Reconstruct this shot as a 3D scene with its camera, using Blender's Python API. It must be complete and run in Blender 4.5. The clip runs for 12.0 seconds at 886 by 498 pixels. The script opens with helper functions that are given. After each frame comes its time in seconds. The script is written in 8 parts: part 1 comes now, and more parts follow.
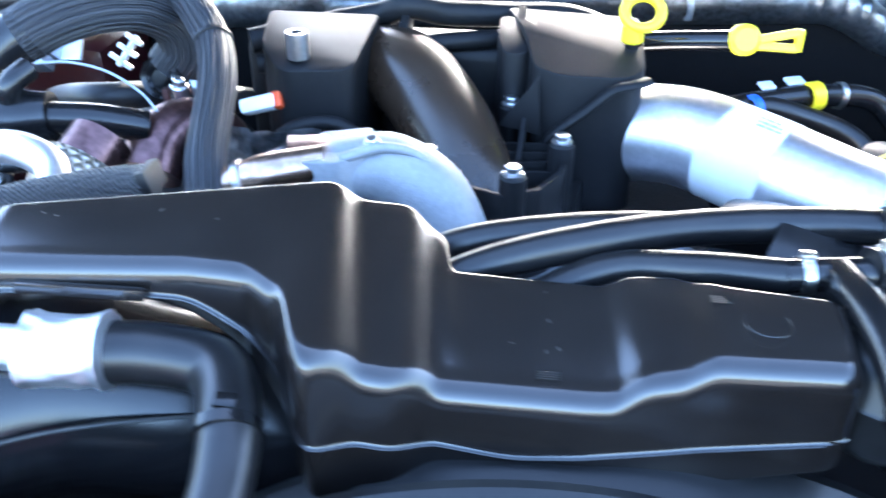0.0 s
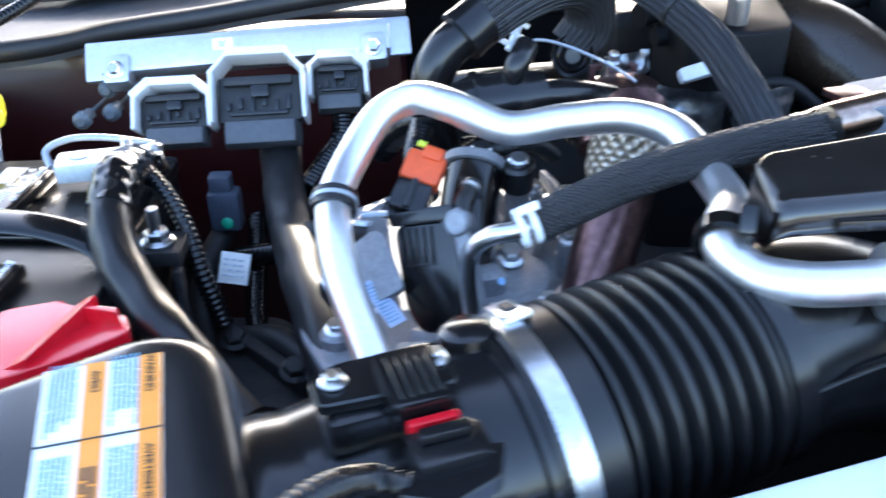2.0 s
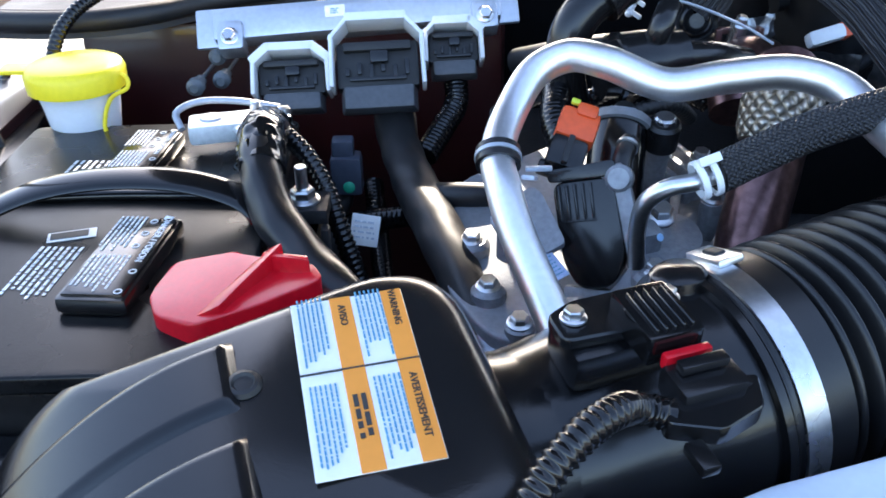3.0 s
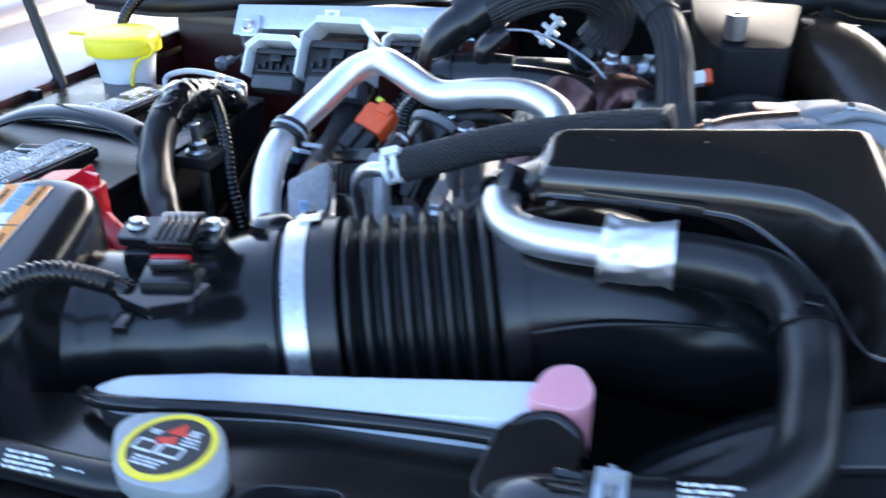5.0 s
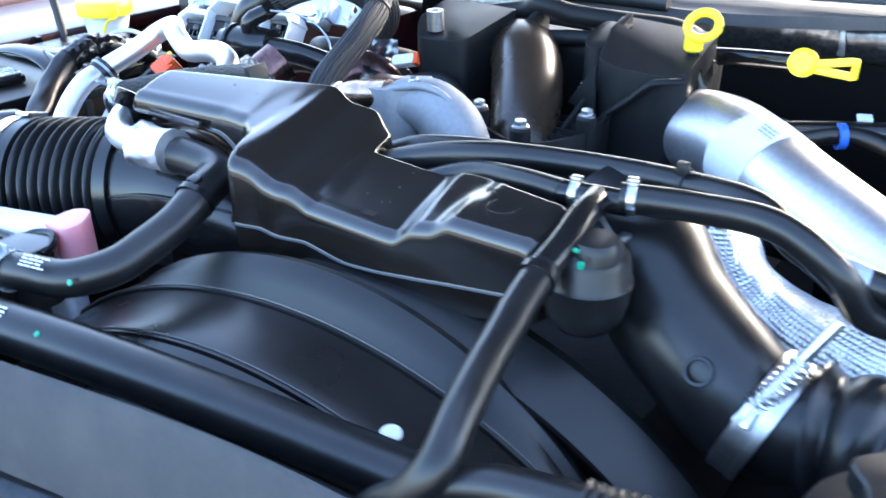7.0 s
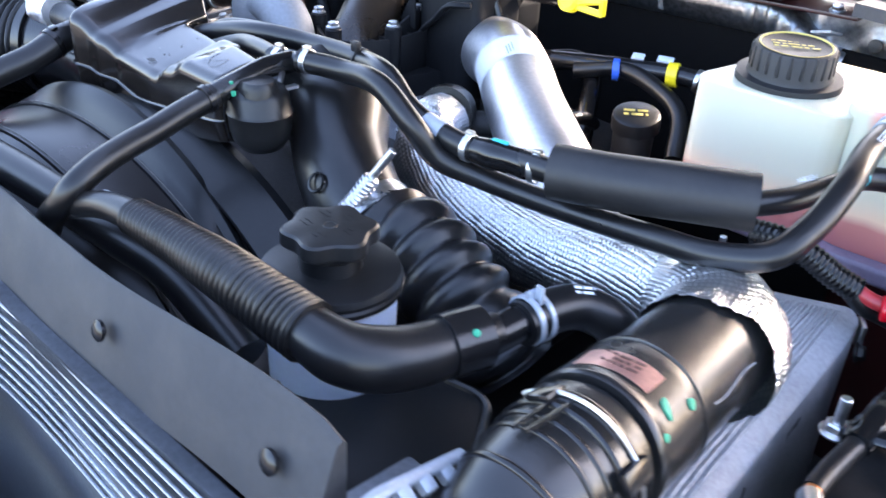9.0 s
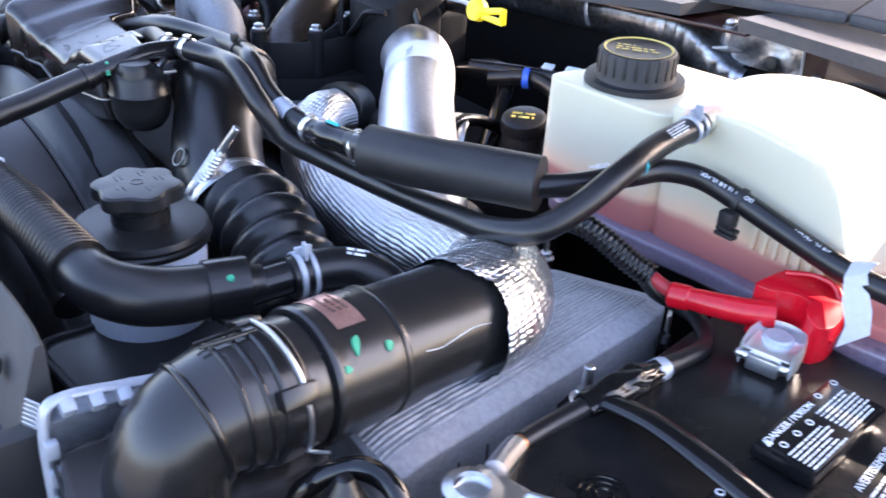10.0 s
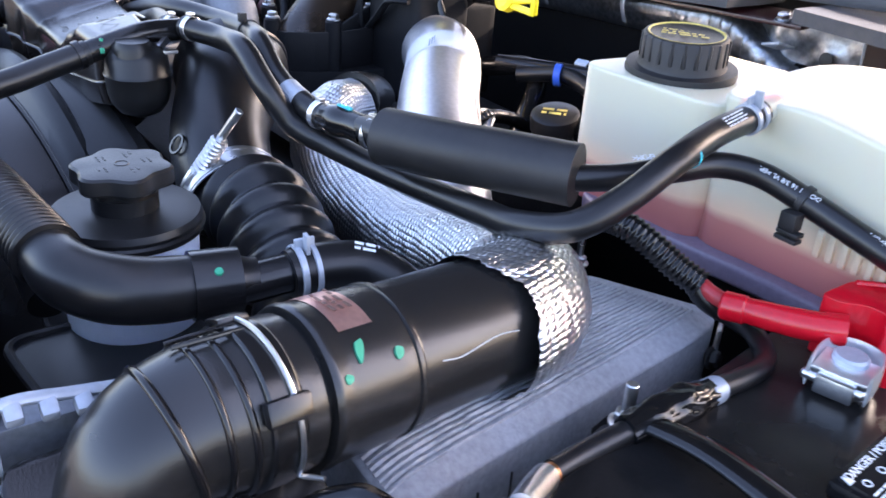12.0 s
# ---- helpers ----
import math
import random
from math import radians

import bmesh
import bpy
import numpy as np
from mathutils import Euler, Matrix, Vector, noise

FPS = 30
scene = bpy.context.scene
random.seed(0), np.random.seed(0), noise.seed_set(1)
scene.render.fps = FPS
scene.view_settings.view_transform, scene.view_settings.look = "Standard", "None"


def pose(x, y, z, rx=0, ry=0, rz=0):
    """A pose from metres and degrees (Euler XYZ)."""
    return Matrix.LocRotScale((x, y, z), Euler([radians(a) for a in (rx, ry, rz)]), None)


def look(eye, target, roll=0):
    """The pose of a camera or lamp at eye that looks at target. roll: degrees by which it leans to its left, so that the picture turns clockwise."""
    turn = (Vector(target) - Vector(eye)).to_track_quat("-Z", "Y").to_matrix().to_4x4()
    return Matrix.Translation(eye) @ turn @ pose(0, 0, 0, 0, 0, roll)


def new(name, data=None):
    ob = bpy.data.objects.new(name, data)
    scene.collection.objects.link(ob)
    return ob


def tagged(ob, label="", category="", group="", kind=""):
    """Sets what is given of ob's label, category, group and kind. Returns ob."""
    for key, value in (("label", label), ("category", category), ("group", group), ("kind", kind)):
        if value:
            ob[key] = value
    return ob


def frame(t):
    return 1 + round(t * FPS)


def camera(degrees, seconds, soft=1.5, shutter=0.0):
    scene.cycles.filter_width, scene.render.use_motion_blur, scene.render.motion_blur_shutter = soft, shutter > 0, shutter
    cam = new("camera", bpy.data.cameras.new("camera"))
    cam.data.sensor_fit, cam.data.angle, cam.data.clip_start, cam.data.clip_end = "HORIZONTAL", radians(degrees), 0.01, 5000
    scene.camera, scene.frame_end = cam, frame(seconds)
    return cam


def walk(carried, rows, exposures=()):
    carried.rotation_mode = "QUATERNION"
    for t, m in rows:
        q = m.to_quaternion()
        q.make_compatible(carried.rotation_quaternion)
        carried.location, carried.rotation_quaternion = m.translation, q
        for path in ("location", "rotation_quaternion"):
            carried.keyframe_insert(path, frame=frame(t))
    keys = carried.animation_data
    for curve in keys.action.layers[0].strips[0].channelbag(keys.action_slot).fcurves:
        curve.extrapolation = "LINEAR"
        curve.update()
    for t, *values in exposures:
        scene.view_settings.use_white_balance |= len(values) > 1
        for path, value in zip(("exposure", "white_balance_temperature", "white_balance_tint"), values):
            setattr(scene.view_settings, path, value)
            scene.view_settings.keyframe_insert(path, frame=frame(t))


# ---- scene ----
cam = camera(53.95, 12.0, soft=1.6, shutter=0.4)
PATH = [
    (0.0, -0.0579, 0.0277, 1.3901, 59.66, -0.58, 6.90),
    (0.5, -0.1542, 0.0280, 1.3903, 61.25, 1.04, 5.62),
    (1.0, -0.2297, 0.0258, 1.3793, 61.78, 1.05, 3.95),
    (1.5, -0.3484, 0.0072, 1.3647, 61.09, 0.43, 1.27),
    (2.0, -0.4865, -0.0141, 1.3642, 60.57, 0.99, -1.93),
    (2.5, -0.5799, -0.0155, 1.3548, 59.80, 1.22, -3.30),
    (2.7, -0.5899, -0.0171, 1.3488, 59.71, 1.17, -3.16),
    (4.3, -0.3810, -0.0719, 1.3566, 62.29, -0.31, 16.64),
    (4.5, -0.3378, -0.0683, 1.3655, 61.07, -0.52, 18.30),
    (5.0, -0.2132, -0.0809, 1.3643, 61.80, 0.44, 20.62),
    (5.5, -0.0630, -0.0992, 1.3727, 61.73, 0.08, 23.33),
    (6.0, 0.0369, -0.1101, 1.3845, 61.70, 0.19, 26.36),
    (6.5, 0.1706, -0.0734, 1.3962, 61.84, 0.83, 32.20),
    (7.0, 0.3027, -0.0524, 1.3986, 62.15, 0.18, 37.21),
    (7.5, 0.4061, -0.0405, 1.3994, 62.01, -0.07, 40.04),
    (7.7, 0.4506, -0.0352, 1.4088, 61.93, -0.71, 40.81),
    (9.3, 0.7467, 0.0154, 1.4159, 60.06, -3.28, 49.61),
    (9.5, 0.7846, 0.0400, 1.4170, 60.58, -3.34, 51.14),
    (10.0, 0.8630, 0.1004, 1.4062, 61.96, -3.34, 53.24),
    (10.5, 0.8972, 0.1424, 1.4047, 62.55, -3.07, 53.86),
    (11.0, 0.9123, 0.1594, 1.3956, 62.90, -3.07, 55.18),
    (11.5, 0.8825, 0.1499, 1.3858, 63.02, -3.77, 57.42),
    (12.0, 0.8169, 0.1375, 1.3591, 63.16, -3.85, 55.02),
]
walk(cam, [(t, pose(x, y, z, rx, ry, rz)) for t, x, y, z, rx, ry, rz in PATH], exposures=[(0.0, 3.95, 5500, 10), (1.0, 3.62, 5500, 10), (1.5, 3.5, 5750, 10), (2.5, 2.62, 6250, 13), (4.5, 2.35, 6000, 12), (5.5, 3.0, 5800, 10), (7.0, 3.4, 5950, 10), (9.5, 3.25, 6600, 22), (10.5, 2.82, 6600, 24), (12.0, 2.85, 6650, 24)])

# ---- light ----
SUN_AZ, SUN_EL = 82.0, 28.0   # degrees: where the sun stands, from +x towards +y
world = bpy.data.worlds.new("sky")
scene.world = world
world.use_nodes = True
wn = world.node_tree.nodes
sky = wn.new("ShaderNodeTexSky")
sky.sky_type = "NISHITA"
sky.sun_disc = False
sky.dust_density = 2.5
sky.sun_elevation = radians(SUN_EL)
sky.sun_rotation = radians(90 - SUN_AZ)
wn["Background"].inputs["Strength"].default_value = 0.15
world.node_tree.links.new(sky.outputs["Color"], wn["Background"].inputs["Color"])
sun = new("sun", bpy.data.lights.new("sun", "SUN"))
sun.data.energy = 2.2
sun.data.angle = radians(0.6)
sun.data.color = (1.0, 0.88, 0.70)
sd = Vector((math.cos(radians(SUN_AZ)) * math.cos(radians(SUN_EL)), math.sin(radians(SUN_AZ)) * math.cos(radians(SUN_EL)), math.sin(radians(SUN_EL))))
sun.matrix_world = look(sd * 20, (0, 0, 0))
scene.view_settings.exposure = 3.2

# ---- materials ----
MATS = {}


def mat(name, color, rough=0.5, metal=0.0, var=0.15, scale=60.0, bump=0.1, bscale=400.0, coat=0.0, trans=0.0, spec=0.5, dust=0.0, rvar=0.12):
    """A worn surface: colour drifting at two scales, uneven gloss, fine relief, a little dust on what faces up."""
    if name in MATS:
        return MATS[name]
    m = bpy.data.materials.new(name)
    m.use_nodes = True
    nt = m.node_tree
    n, ln = nt.nodes, nt.links
    p = n["Principled BSDF"]
    tc = n.new("ShaderNodeTexCoord")
    big = n.new("ShaderNodeTexNoise")
    big.inputs["Scale"].default_value = scale * 0.25
    big.inputs["Detail"].default_value = 5
    fine = n.new("ShaderNodeTexNoise")
    fine.inputs["Scale"].default_value = scale * 4
    fine.inputs["Detail"].default_value = 4
    for t in (big, fine):
        ln.new(tc.outputs["Object"], t.inputs["Vector"])
    mix = n.new("ShaderNodeMath")
    mix.operation = "ADD"
    ln.new(big.outputs["Fac"], mix.inputs[0])
    ln.new(fine.outputs["Fac"], mix.inputs[1])
    ramp = n.new("ShaderNodeMapRange")
    ramp.inputs["From Min"].default_value = 0.7
    ramp.inputs["From Max"].default_value = 1.3
    ramp.inputs["To Min"].default_value = 1 - var
    ramp.inputs["To Max"].default_value = 1 + var
    ln.new(mix.outputs[0], ramp.inputs["Value"])
    hsv = n.new("ShaderNodeHueSaturation")
    hsv.inputs["Color"].default_value = (*color, 1)
    ln.new(ramp.outputs[0], hsv.inputs["Value"])
    out = hsv.outputs["Color"]
    if dust:
        dn = n.new("ShaderNodeTexNoise")
        dn.inputs["Scale"].default_value = 38
        dn.inputs["Detail"].default_value = 7
        ln.new(tc.outputs["Object"], dn.inputs["Vector"])
        dr = n.new("ShaderNodeMapRange")
        dr.inputs["From Min"].default_value = 0.45
        dr.inputs["From Max"].default_value = 0.75
        dr.inputs["To Max"].default_value = dust
        ln.new(dn.outputs["Fac"], dr.inputs["Value"])
        dm = n.new("ShaderNodeMix")
        dm.data_type = "RGBA"
        dm.inputs[7].default_value = (0.22, 0.19, 0.16, 1)
        ln.new(dr.outputs[0], dm.inputs[0])
        ln.new(out, dm.inputs[6])
        out = dm.outputs[2]
    ln.new(out, p.inputs["Base Color"])
    rr = n.new("ShaderNodeMapRange")
    rr.inputs["From Min"].default_value = 0.3
    rr.inputs["From Max"].default_value = 0.7
    rr.inputs["To Min"].default_value = max(0.02, rough - rvar * rough)
    rr.inputs["To Max"].default_value = min(1.0, rough + rvar * rough + dust * 0.3)
    ln.new(big.outputs["Fac"], rr.inputs["Value"])
    ln.new(rr.outputs[0], p.inputs["Roughness"])
    p.inputs["Metallic"].default_value = metal
    p.inputs["Specular IOR Level"].default_value = spec
    p.inputs["Coat Weight"].default_value = coat
    p.inputs["Coat Roughness"].default_value = 0.08
    p.inputs["Transmission Weight"].default_value = trans
    if bump:
        b = n.new("ShaderNodeBump")
        b.inputs["Strength"].default_value = bump
        b.inputs["Distance"].default_value = 0.0006
        bt = n.new("ShaderNodeTexNoise")
        bt.inputs["Scale"].default_value = bscale
        bt.inputs["Detail"].default_value = 3
        ln.new(tc.outputs["Object"], bt.inputs["Vector"])
        ln.new(bt.outputs["Fac"], b.inputs["Height"])
        ln.new(b.outputs[0], p.inputs["Normal"])
    MATS[name] = m
    return m


def mat_weave(name, c0, c1, su, sv, rough=0.6, metal=0.0, strength=0.8, dist=0.0012, crinkle=0.0, turn=45):
    """A woven sleeve or foil cloth: diagonal threads along the tube's own coordinates."""
    m = mat(name, c0, rough, metal, bump=0)
    nt = m.node_tree
    n, ln = nt.nodes, nt.links
    p = n["Principled BSDF"]
    uv = n.new("ShaderNodeUVMap")
    mp = n.new("ShaderNodeMapping")
    mp.inputs["Scale"].default_value = (su, sv, 1)
    mp.inputs["Rotation"].default_value = (0, 0, radians(turn if not crinkle else 8))
    if not su:
        mp.inputs["Location"].default_value = (math.pi / 2, 0, 0)
    tcw = n.new("ShaderNodeTexCoord")
    wn_ = n.new("ShaderNodeTexNoise")
    wn_.inputs["Scale"].default_value = 55
    wn_.inputs["Detail"].default_value = 3
    ln.new(tcw.outputs["Object"], wn_.inputs["Vector"])
    off = n.new("ShaderNodeVectorMath")
    off.operation = "MULTIPLY_ADD"
    off.inputs[1].default_value = (0.0024, 0.0024, 0.0) if crinkle else (0.0015, 0.0015, 0.0)
    ln.new(wn_.outputs["Color"], off.inputs[0])
    ln.new(uv.outputs[0], off.inputs[2])
    ln.new(off.outputs[0], mp.inputs["Vector"])
    sep = n.new("ShaderNodeSeparateXYZ")
    ln.new(mp.outputs[0], sep.inputs[0])
    waves = []
    for ax in (0, 1):
        s = n.new("ShaderNodeMath")
        s.operation = "SINE"
        ln.new(sep.outputs[ax], s.inputs[0])
        a = n.new("ShaderNodeMath")
        a.operation = "ABSOLUTE"
        ln.new(s.outputs[0], a.inputs[0])
        waves.append(a)
    mul = n.new("ShaderNodeMath")
    mul.operation = "MULTIPLY"
    ln.new(waves[0].outputs[0], mul.inputs[0])
    ln.new(waves[1].outputs[0], mul.inputs[1])
    height = mul.outputs[0]
    if crinkle:
        tc = n.new("ShaderNodeTexCoord")
        v = n.new("ShaderNodeTexVoronoi")
        v.inputs["Scale"].default_value = 90
        v.distance = "CHEBYCHEV"
        nz = n.new("ShaderNodeTexNoise")
        nz.inputs["Scale"].default_value = 130
        nz.inputs["Detail"].default_value = 6
        ln.new(tc.outputs["Object"], v.inputs["Vector"])
        ln.new(tc.outputs["Object"], nz.inputs["Vector"])
        a = n.new("ShaderNodeMath")
        a.operation = "MULTIPLY_ADD"
        a.inputs[1].default_value = crinkle
        ln.new(nz.outputs["Fac"], a.inputs[0])
        ln.new(height, a.inputs[2])
        b2 = n.new("ShaderNodeMath")
        b2.operation = "MULTIPLY_ADD"
        b2.inputs[1].default_value = crinkle * 0.7
        ln.new(v.outputs["Distance"], b2.inputs[0])
        ln.new(a.outputs[0], b2.inputs[2])
        height = b2.outputs[0]
    b = n.new("ShaderNodeBump")
    b.inputs["Strength"].default_value = strength
    b.inputs["Distance"].default_value = dist
    ln.new(height, b.inputs["Height"])
    ln.new(b.outputs[0], p.inputs["Normal"])
    cm = n.new("ShaderNodeMix")
    cm.data_type = "RGBA"
    cm.inputs[6].default_value = (*c0, 1)
    cm.inputs[7].default_value = (*c1, 1)
    ln.new(mul.outputs[0], cm.inputs[0])
    ln.new(cm.outputs[2], p.inputs["Base Color"])
    return m


PL = mat("black_plastic", (0.007, 0.007, 0.0078), 0.2, bump=0.08, bscale=900, dust=0.02)
PLG = mat("glossy_black_plastic", (0.005, 0.005, 0.0055), 0.14, bump=0.05, bscale=500, dust=0.012)
BLK = mat("satin_black_plastic", (0.0110, 0.0112, 0.0120), 0.34, bump=0.15, bscale=1000, dust=0.008, spec=0.4)
SHROUD = mat("brown_black_shroud_plastic", (0.0110, 0.0092, 0.0090), 0.3, bump=0.04, bscale=1200, dust=0.012, spec=0.5)
DUCT = mat("satin_black_hose", (0.012, 0.012, 0.0125), 0.25, bump=0.14, bscale=900, dust=0.02, spec=0.6)
PLM = mat("matt_black_plastic", (0.012, 0.012, 0.013), 0.48, bump=0.2, bscale=1200, dust=0.03)
MAN = mat("manifold_plastic", (0.0085, 0.0087, 0.0098), 0.50, bump=0.12, bscale=900, dust=0.015, spec=0.2)
COVER = mat("brown_black_plastic", (0.0100, 0.0082, 0.0076), 0.18, bump=0.04, bscale=1400, dust=0.02, spec=0.85)
BATT = mat("battery_plastic", (0.0075, 0.0075, 0.008), 0.30, var=0.3, bump=0.12, bscale=700, dust=0.035, spec=0.22, rvar=0.3)
RUB = mat("hose_rubber", (0.007, 0.007, 0.0078), 0.31, bump=0.1, bscale=1500, dust=0.03)
RUBM = mat("foam_rubber", (0.012, 0.012, 0.013), 0.5, bump=0.2, bscale=1500, dust=0.03)
ALU = mat("bright_aluminium", (0.88, 0.89, 0.91), 0.42, 1.0, var=0.06, bump=0.06, bscale=300)
ALUD = mat("brushed_aluminium_pipe", (0.78, 0.76, 0.77), 0.42, 1.0, var=0.1, bump=0.1, bscale=500)
CAST = mat("cast_aluminium", (0.30, 0.31, 0.33), 0.5, 0.55, var=0.22, bump=0.5, bscale=500, dust=0.12)
CASTG = mat("pale_cast_metal", (0.27, 0.28, 0.30), 0.62, 0.3, var=0.12, bump=0.4, bscale=700)
STEEL = mat("zinc_steel", (0.66, 0.67, 0.68), 0.3, 1.0, var=0.12, bump=0.1)
PLATE = mat("pressed_aluminium", (0.62, 0.65, 0.70), 0.4, 0.8, var=0.08, bump=0.15)
# cast metal darkened in its base colour to stand for shade deep in the bay
DARKCAST = mat("shade_dark_cast_metal", (0.028, 0.027, 0.028), 0.6, 0.3, var=0.4, bump=0.5, bscale=200)
RUSTM = mat("heat_tinted_steel", (0.17, 0.095, 0.09), 0.3, 0.9, var=0.45, scale=40, bump=0.2)
BRONZE = mat("straw_tinted_steel", (0.55, 0.40, 0.31), 0.27, 1.0, var=0.35, scale=40, bump=0.15)
COPPER = mat("copper_wire", (0.75, 0.33, 0.16), 0.35, 1.0)
WHITE = mat("white_plastic", (0.8, 0.82, 0.84), 0.4, var=0.04, bump=0.05)
GREYCLIP = mat("grey_clip", (0.42, 0.46, 0.52), 0.45, 0.4, var=0.1)
YEL = mat("yellow_plastic", (0.9, 0.72, 0.02), 0.4, var=0.06, bump=0.06)
RED = mat("red_plastic", (0.58, 0.006, 0.016), 0.24, var=0.1, bump=0.08)
ORANGE = mat("orange_plastic", (0.72, 0.09, 0.02), 0.42, var=0.1, bump=0.1)
GREEN = mat("green_paint_mark", (0.01, 0.30, 0.17), 0.5)
BLUE = mat("blue_plastic", (0.03, 0.12, 0.6), 0.4)
TEAL = mat("teal_plastic", (0.02, 0.5, 0.6), 0.4)
PAINT = mat("dark_red_paint", (0.026, 0.0032, 0.004), 0.35, var=0.1, bump=0.03, coat=0.4, dust=0.0)
DARK = mat("black_undercoat", (0.012, 0.012, 0.013), 0.7, bump=0.3)
ASPH = mat("pale_concrete", (0.18, 0.165, 0.145), 0.9, var=0.3, scale=30, bump=0.6, bscale=120)
GREYPL = mat("grey_textured_plastic", (0.028, 0.0295, 0.033), 0.6, bump=0.5, bscale=1500, dust=0.08)
COWL = mat("grey_cowl_plastic", (0.038, 0.040, 0.046), 0.55, bump=0.3, bscale=900, dust=0.1)
PRINT = mat("white_print", (0.75, 0.78, 0.8), 0.6, bump=0)
BLACKP = mat("black_print", (0.03, 0.03, 0.03), 0.6, bump=0)
TEALP = mat("teal_print", (0.1, 0.3, 0.45), 0.6, bump=0)
PAPER = mat("label_paper", (0.82, 0.82, 0.80), 0.45, var=0.03, bump=0.05)
ORLAB = mat("orange_label", (0.85, 0.30, 0.04), 0.45, var=0.03, bump=0.05)
FIN = mat("radiator_alloy", (0.50, 0.53, 0.58), 0.42, 0.8, var=0.15, bump=0.2)
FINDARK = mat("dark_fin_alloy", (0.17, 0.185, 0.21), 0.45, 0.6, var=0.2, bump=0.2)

COOLER = mat("grey_moulded_plastic", (0.34, 0.345, 0.36), 0.42, var=0.22, bump=0.9, bscale=380, dust=0.06)
BRAID = mat_weave("braided_sleeve", (0.006, 0.006, 0.007), (0.05, 0.05, 0.055), 1300, 1300, 0.42, 0.0, 1.0, 0.0012)
FOIL = mat_weave("foil_cloth", (0.74, 0.75, 0.77), (0.95, 0.96, 0.97), 900, 900, 0.32, 1.0, 0.62, 0.0012, crinkle=1.1)
STRAND = mat_weave("stranded_sleeve", (0.005, 0.005, 0.006), (0.05, 0.05, 0.055), 0, 1500, 0.42, 0.0, 1.0, 0.0012, turn=0)
TAPEP = mat("grey_tape", (0.50, 0.52, 0.56), 0.4, var=0.08, bump=0.1)
FOILB = mat("insulation_foil", (0.27, 0.29, 0.32), 0.33, 0.95, var=0.45, scale=40, bump=0.8, bscale=110)


def mat_tank(name, color, density):
    """Milky translucent plastic."""
    m = mat(name, color, 0.35, var=0.03, bump=0.08, bscale=300)
    p = m.node_tree.nodes["Principled BSDF"]
    p.inputs["Subsurface Weight"].default_value = density
    p.inputs["Subsurface Radius"].default_value = (0.02, 0.018, 0.014)
    p.inputs["Subsurface Scale"].default_value = 1.0
    return m


BLUETANK = mat_tank("pale_tank", (0.66, 0.76, 0.92), 0.4)
PINK = mat_tank("pink_coolant_tank", (0.86, 0.36, 0.40), 0.5)

# ---- building helpers ----


def V(p):
    return Vector(p)


def finish(bm, smooth=40):
    bmesh.ops.recalc_face_normals(bm, faces=bm.faces)
    for f in bm.faces:
        f.smooth = True
    for e in bm.edges:
        if len(e.link_faces) == 2:
            e.smooth = e.calc_face_angle(0) < radians(smooth)
    return bm


def mesh_of(name, bm, material, smooth=40):
    finish(bm, smooth)
    me = bpy.data.meshes.new(name)
    bm.to_mesh(me)
    bm.free()
    me.materials.append(material)
    return me


def thing(name, label, category, base=(0, 0, 0), group="", kind=""):
    ob = new(name)
    ob.location = base
    return tagged(ob, label, category, group, kind)


def part(name, bm, material, parent, label="", smooth=40):
    """One mesh object under a thing or under a part; the mesh is given in world coordinates."""
    ob = new(name, mesh_of(name, bm, material, smooth))
    ob.parent = parent
    ob.matrix_parent_inverse = Matrix.Translation(-parent.location) if parent.parent is None else Matrix.Identity(4)
    if label:
        tagged(ob, label)
    return ob


def solo(name, bm, material, label, category, group="", kind="", smooth=40):
    ob = new(name, mesh_of(name, bm, material, smooth))
    return tagged(ob, label, category, group, kind)


def catmull(pts, step):
    """Points every step metres along a smooth curve through pts, with the control parameter of each."""
    P = [V(p) for p in pts]
    P = [P[0] * 2 - P[1]] + P + [P[-1] * 2 - P[-2]]
    out = []
    for i in range(1, len(P) - 2):
        a, b, c, d = P[i - 1:i + 3]
        t1 = max((b - a).length, 1e-6) ** 0.5
        t2 = t1 + max((c - b).length, 1e-6) ** 0.5
        t3 = t2 + max((d - c).length, 1e-6) ** 0.5
        n = max(2, int((c - b).length / step))
        for k in range(n):
            t = t1 + (t2 - t1) * k / n
            a1 = a * ((t1 - t) / t1) + b * (t / t1)
            a2 = b * ((t2 - t) / (t2 - t1)) + c * ((t - t1) / (t2 - t1))
            a3 = c * ((t3 - t) / (t3 - t2)) + d * ((t - t2) / (t3 - t2))
            b1 = a1 * ((t2 - t) / t2) + a2 * (t / t2)
            b2 = a2 * ((t3 - t) / (t3 - t1)) + a3 * ((t - t1) / (t3 - t1))
            out.append((b1 * ((t2 - t) / (t2 - t1)) + b2 * ((t - t1) / (t2 - t1)), i - 1 + k / n))
    out.append((P[-2], len(pts) - 1.0))
    return out


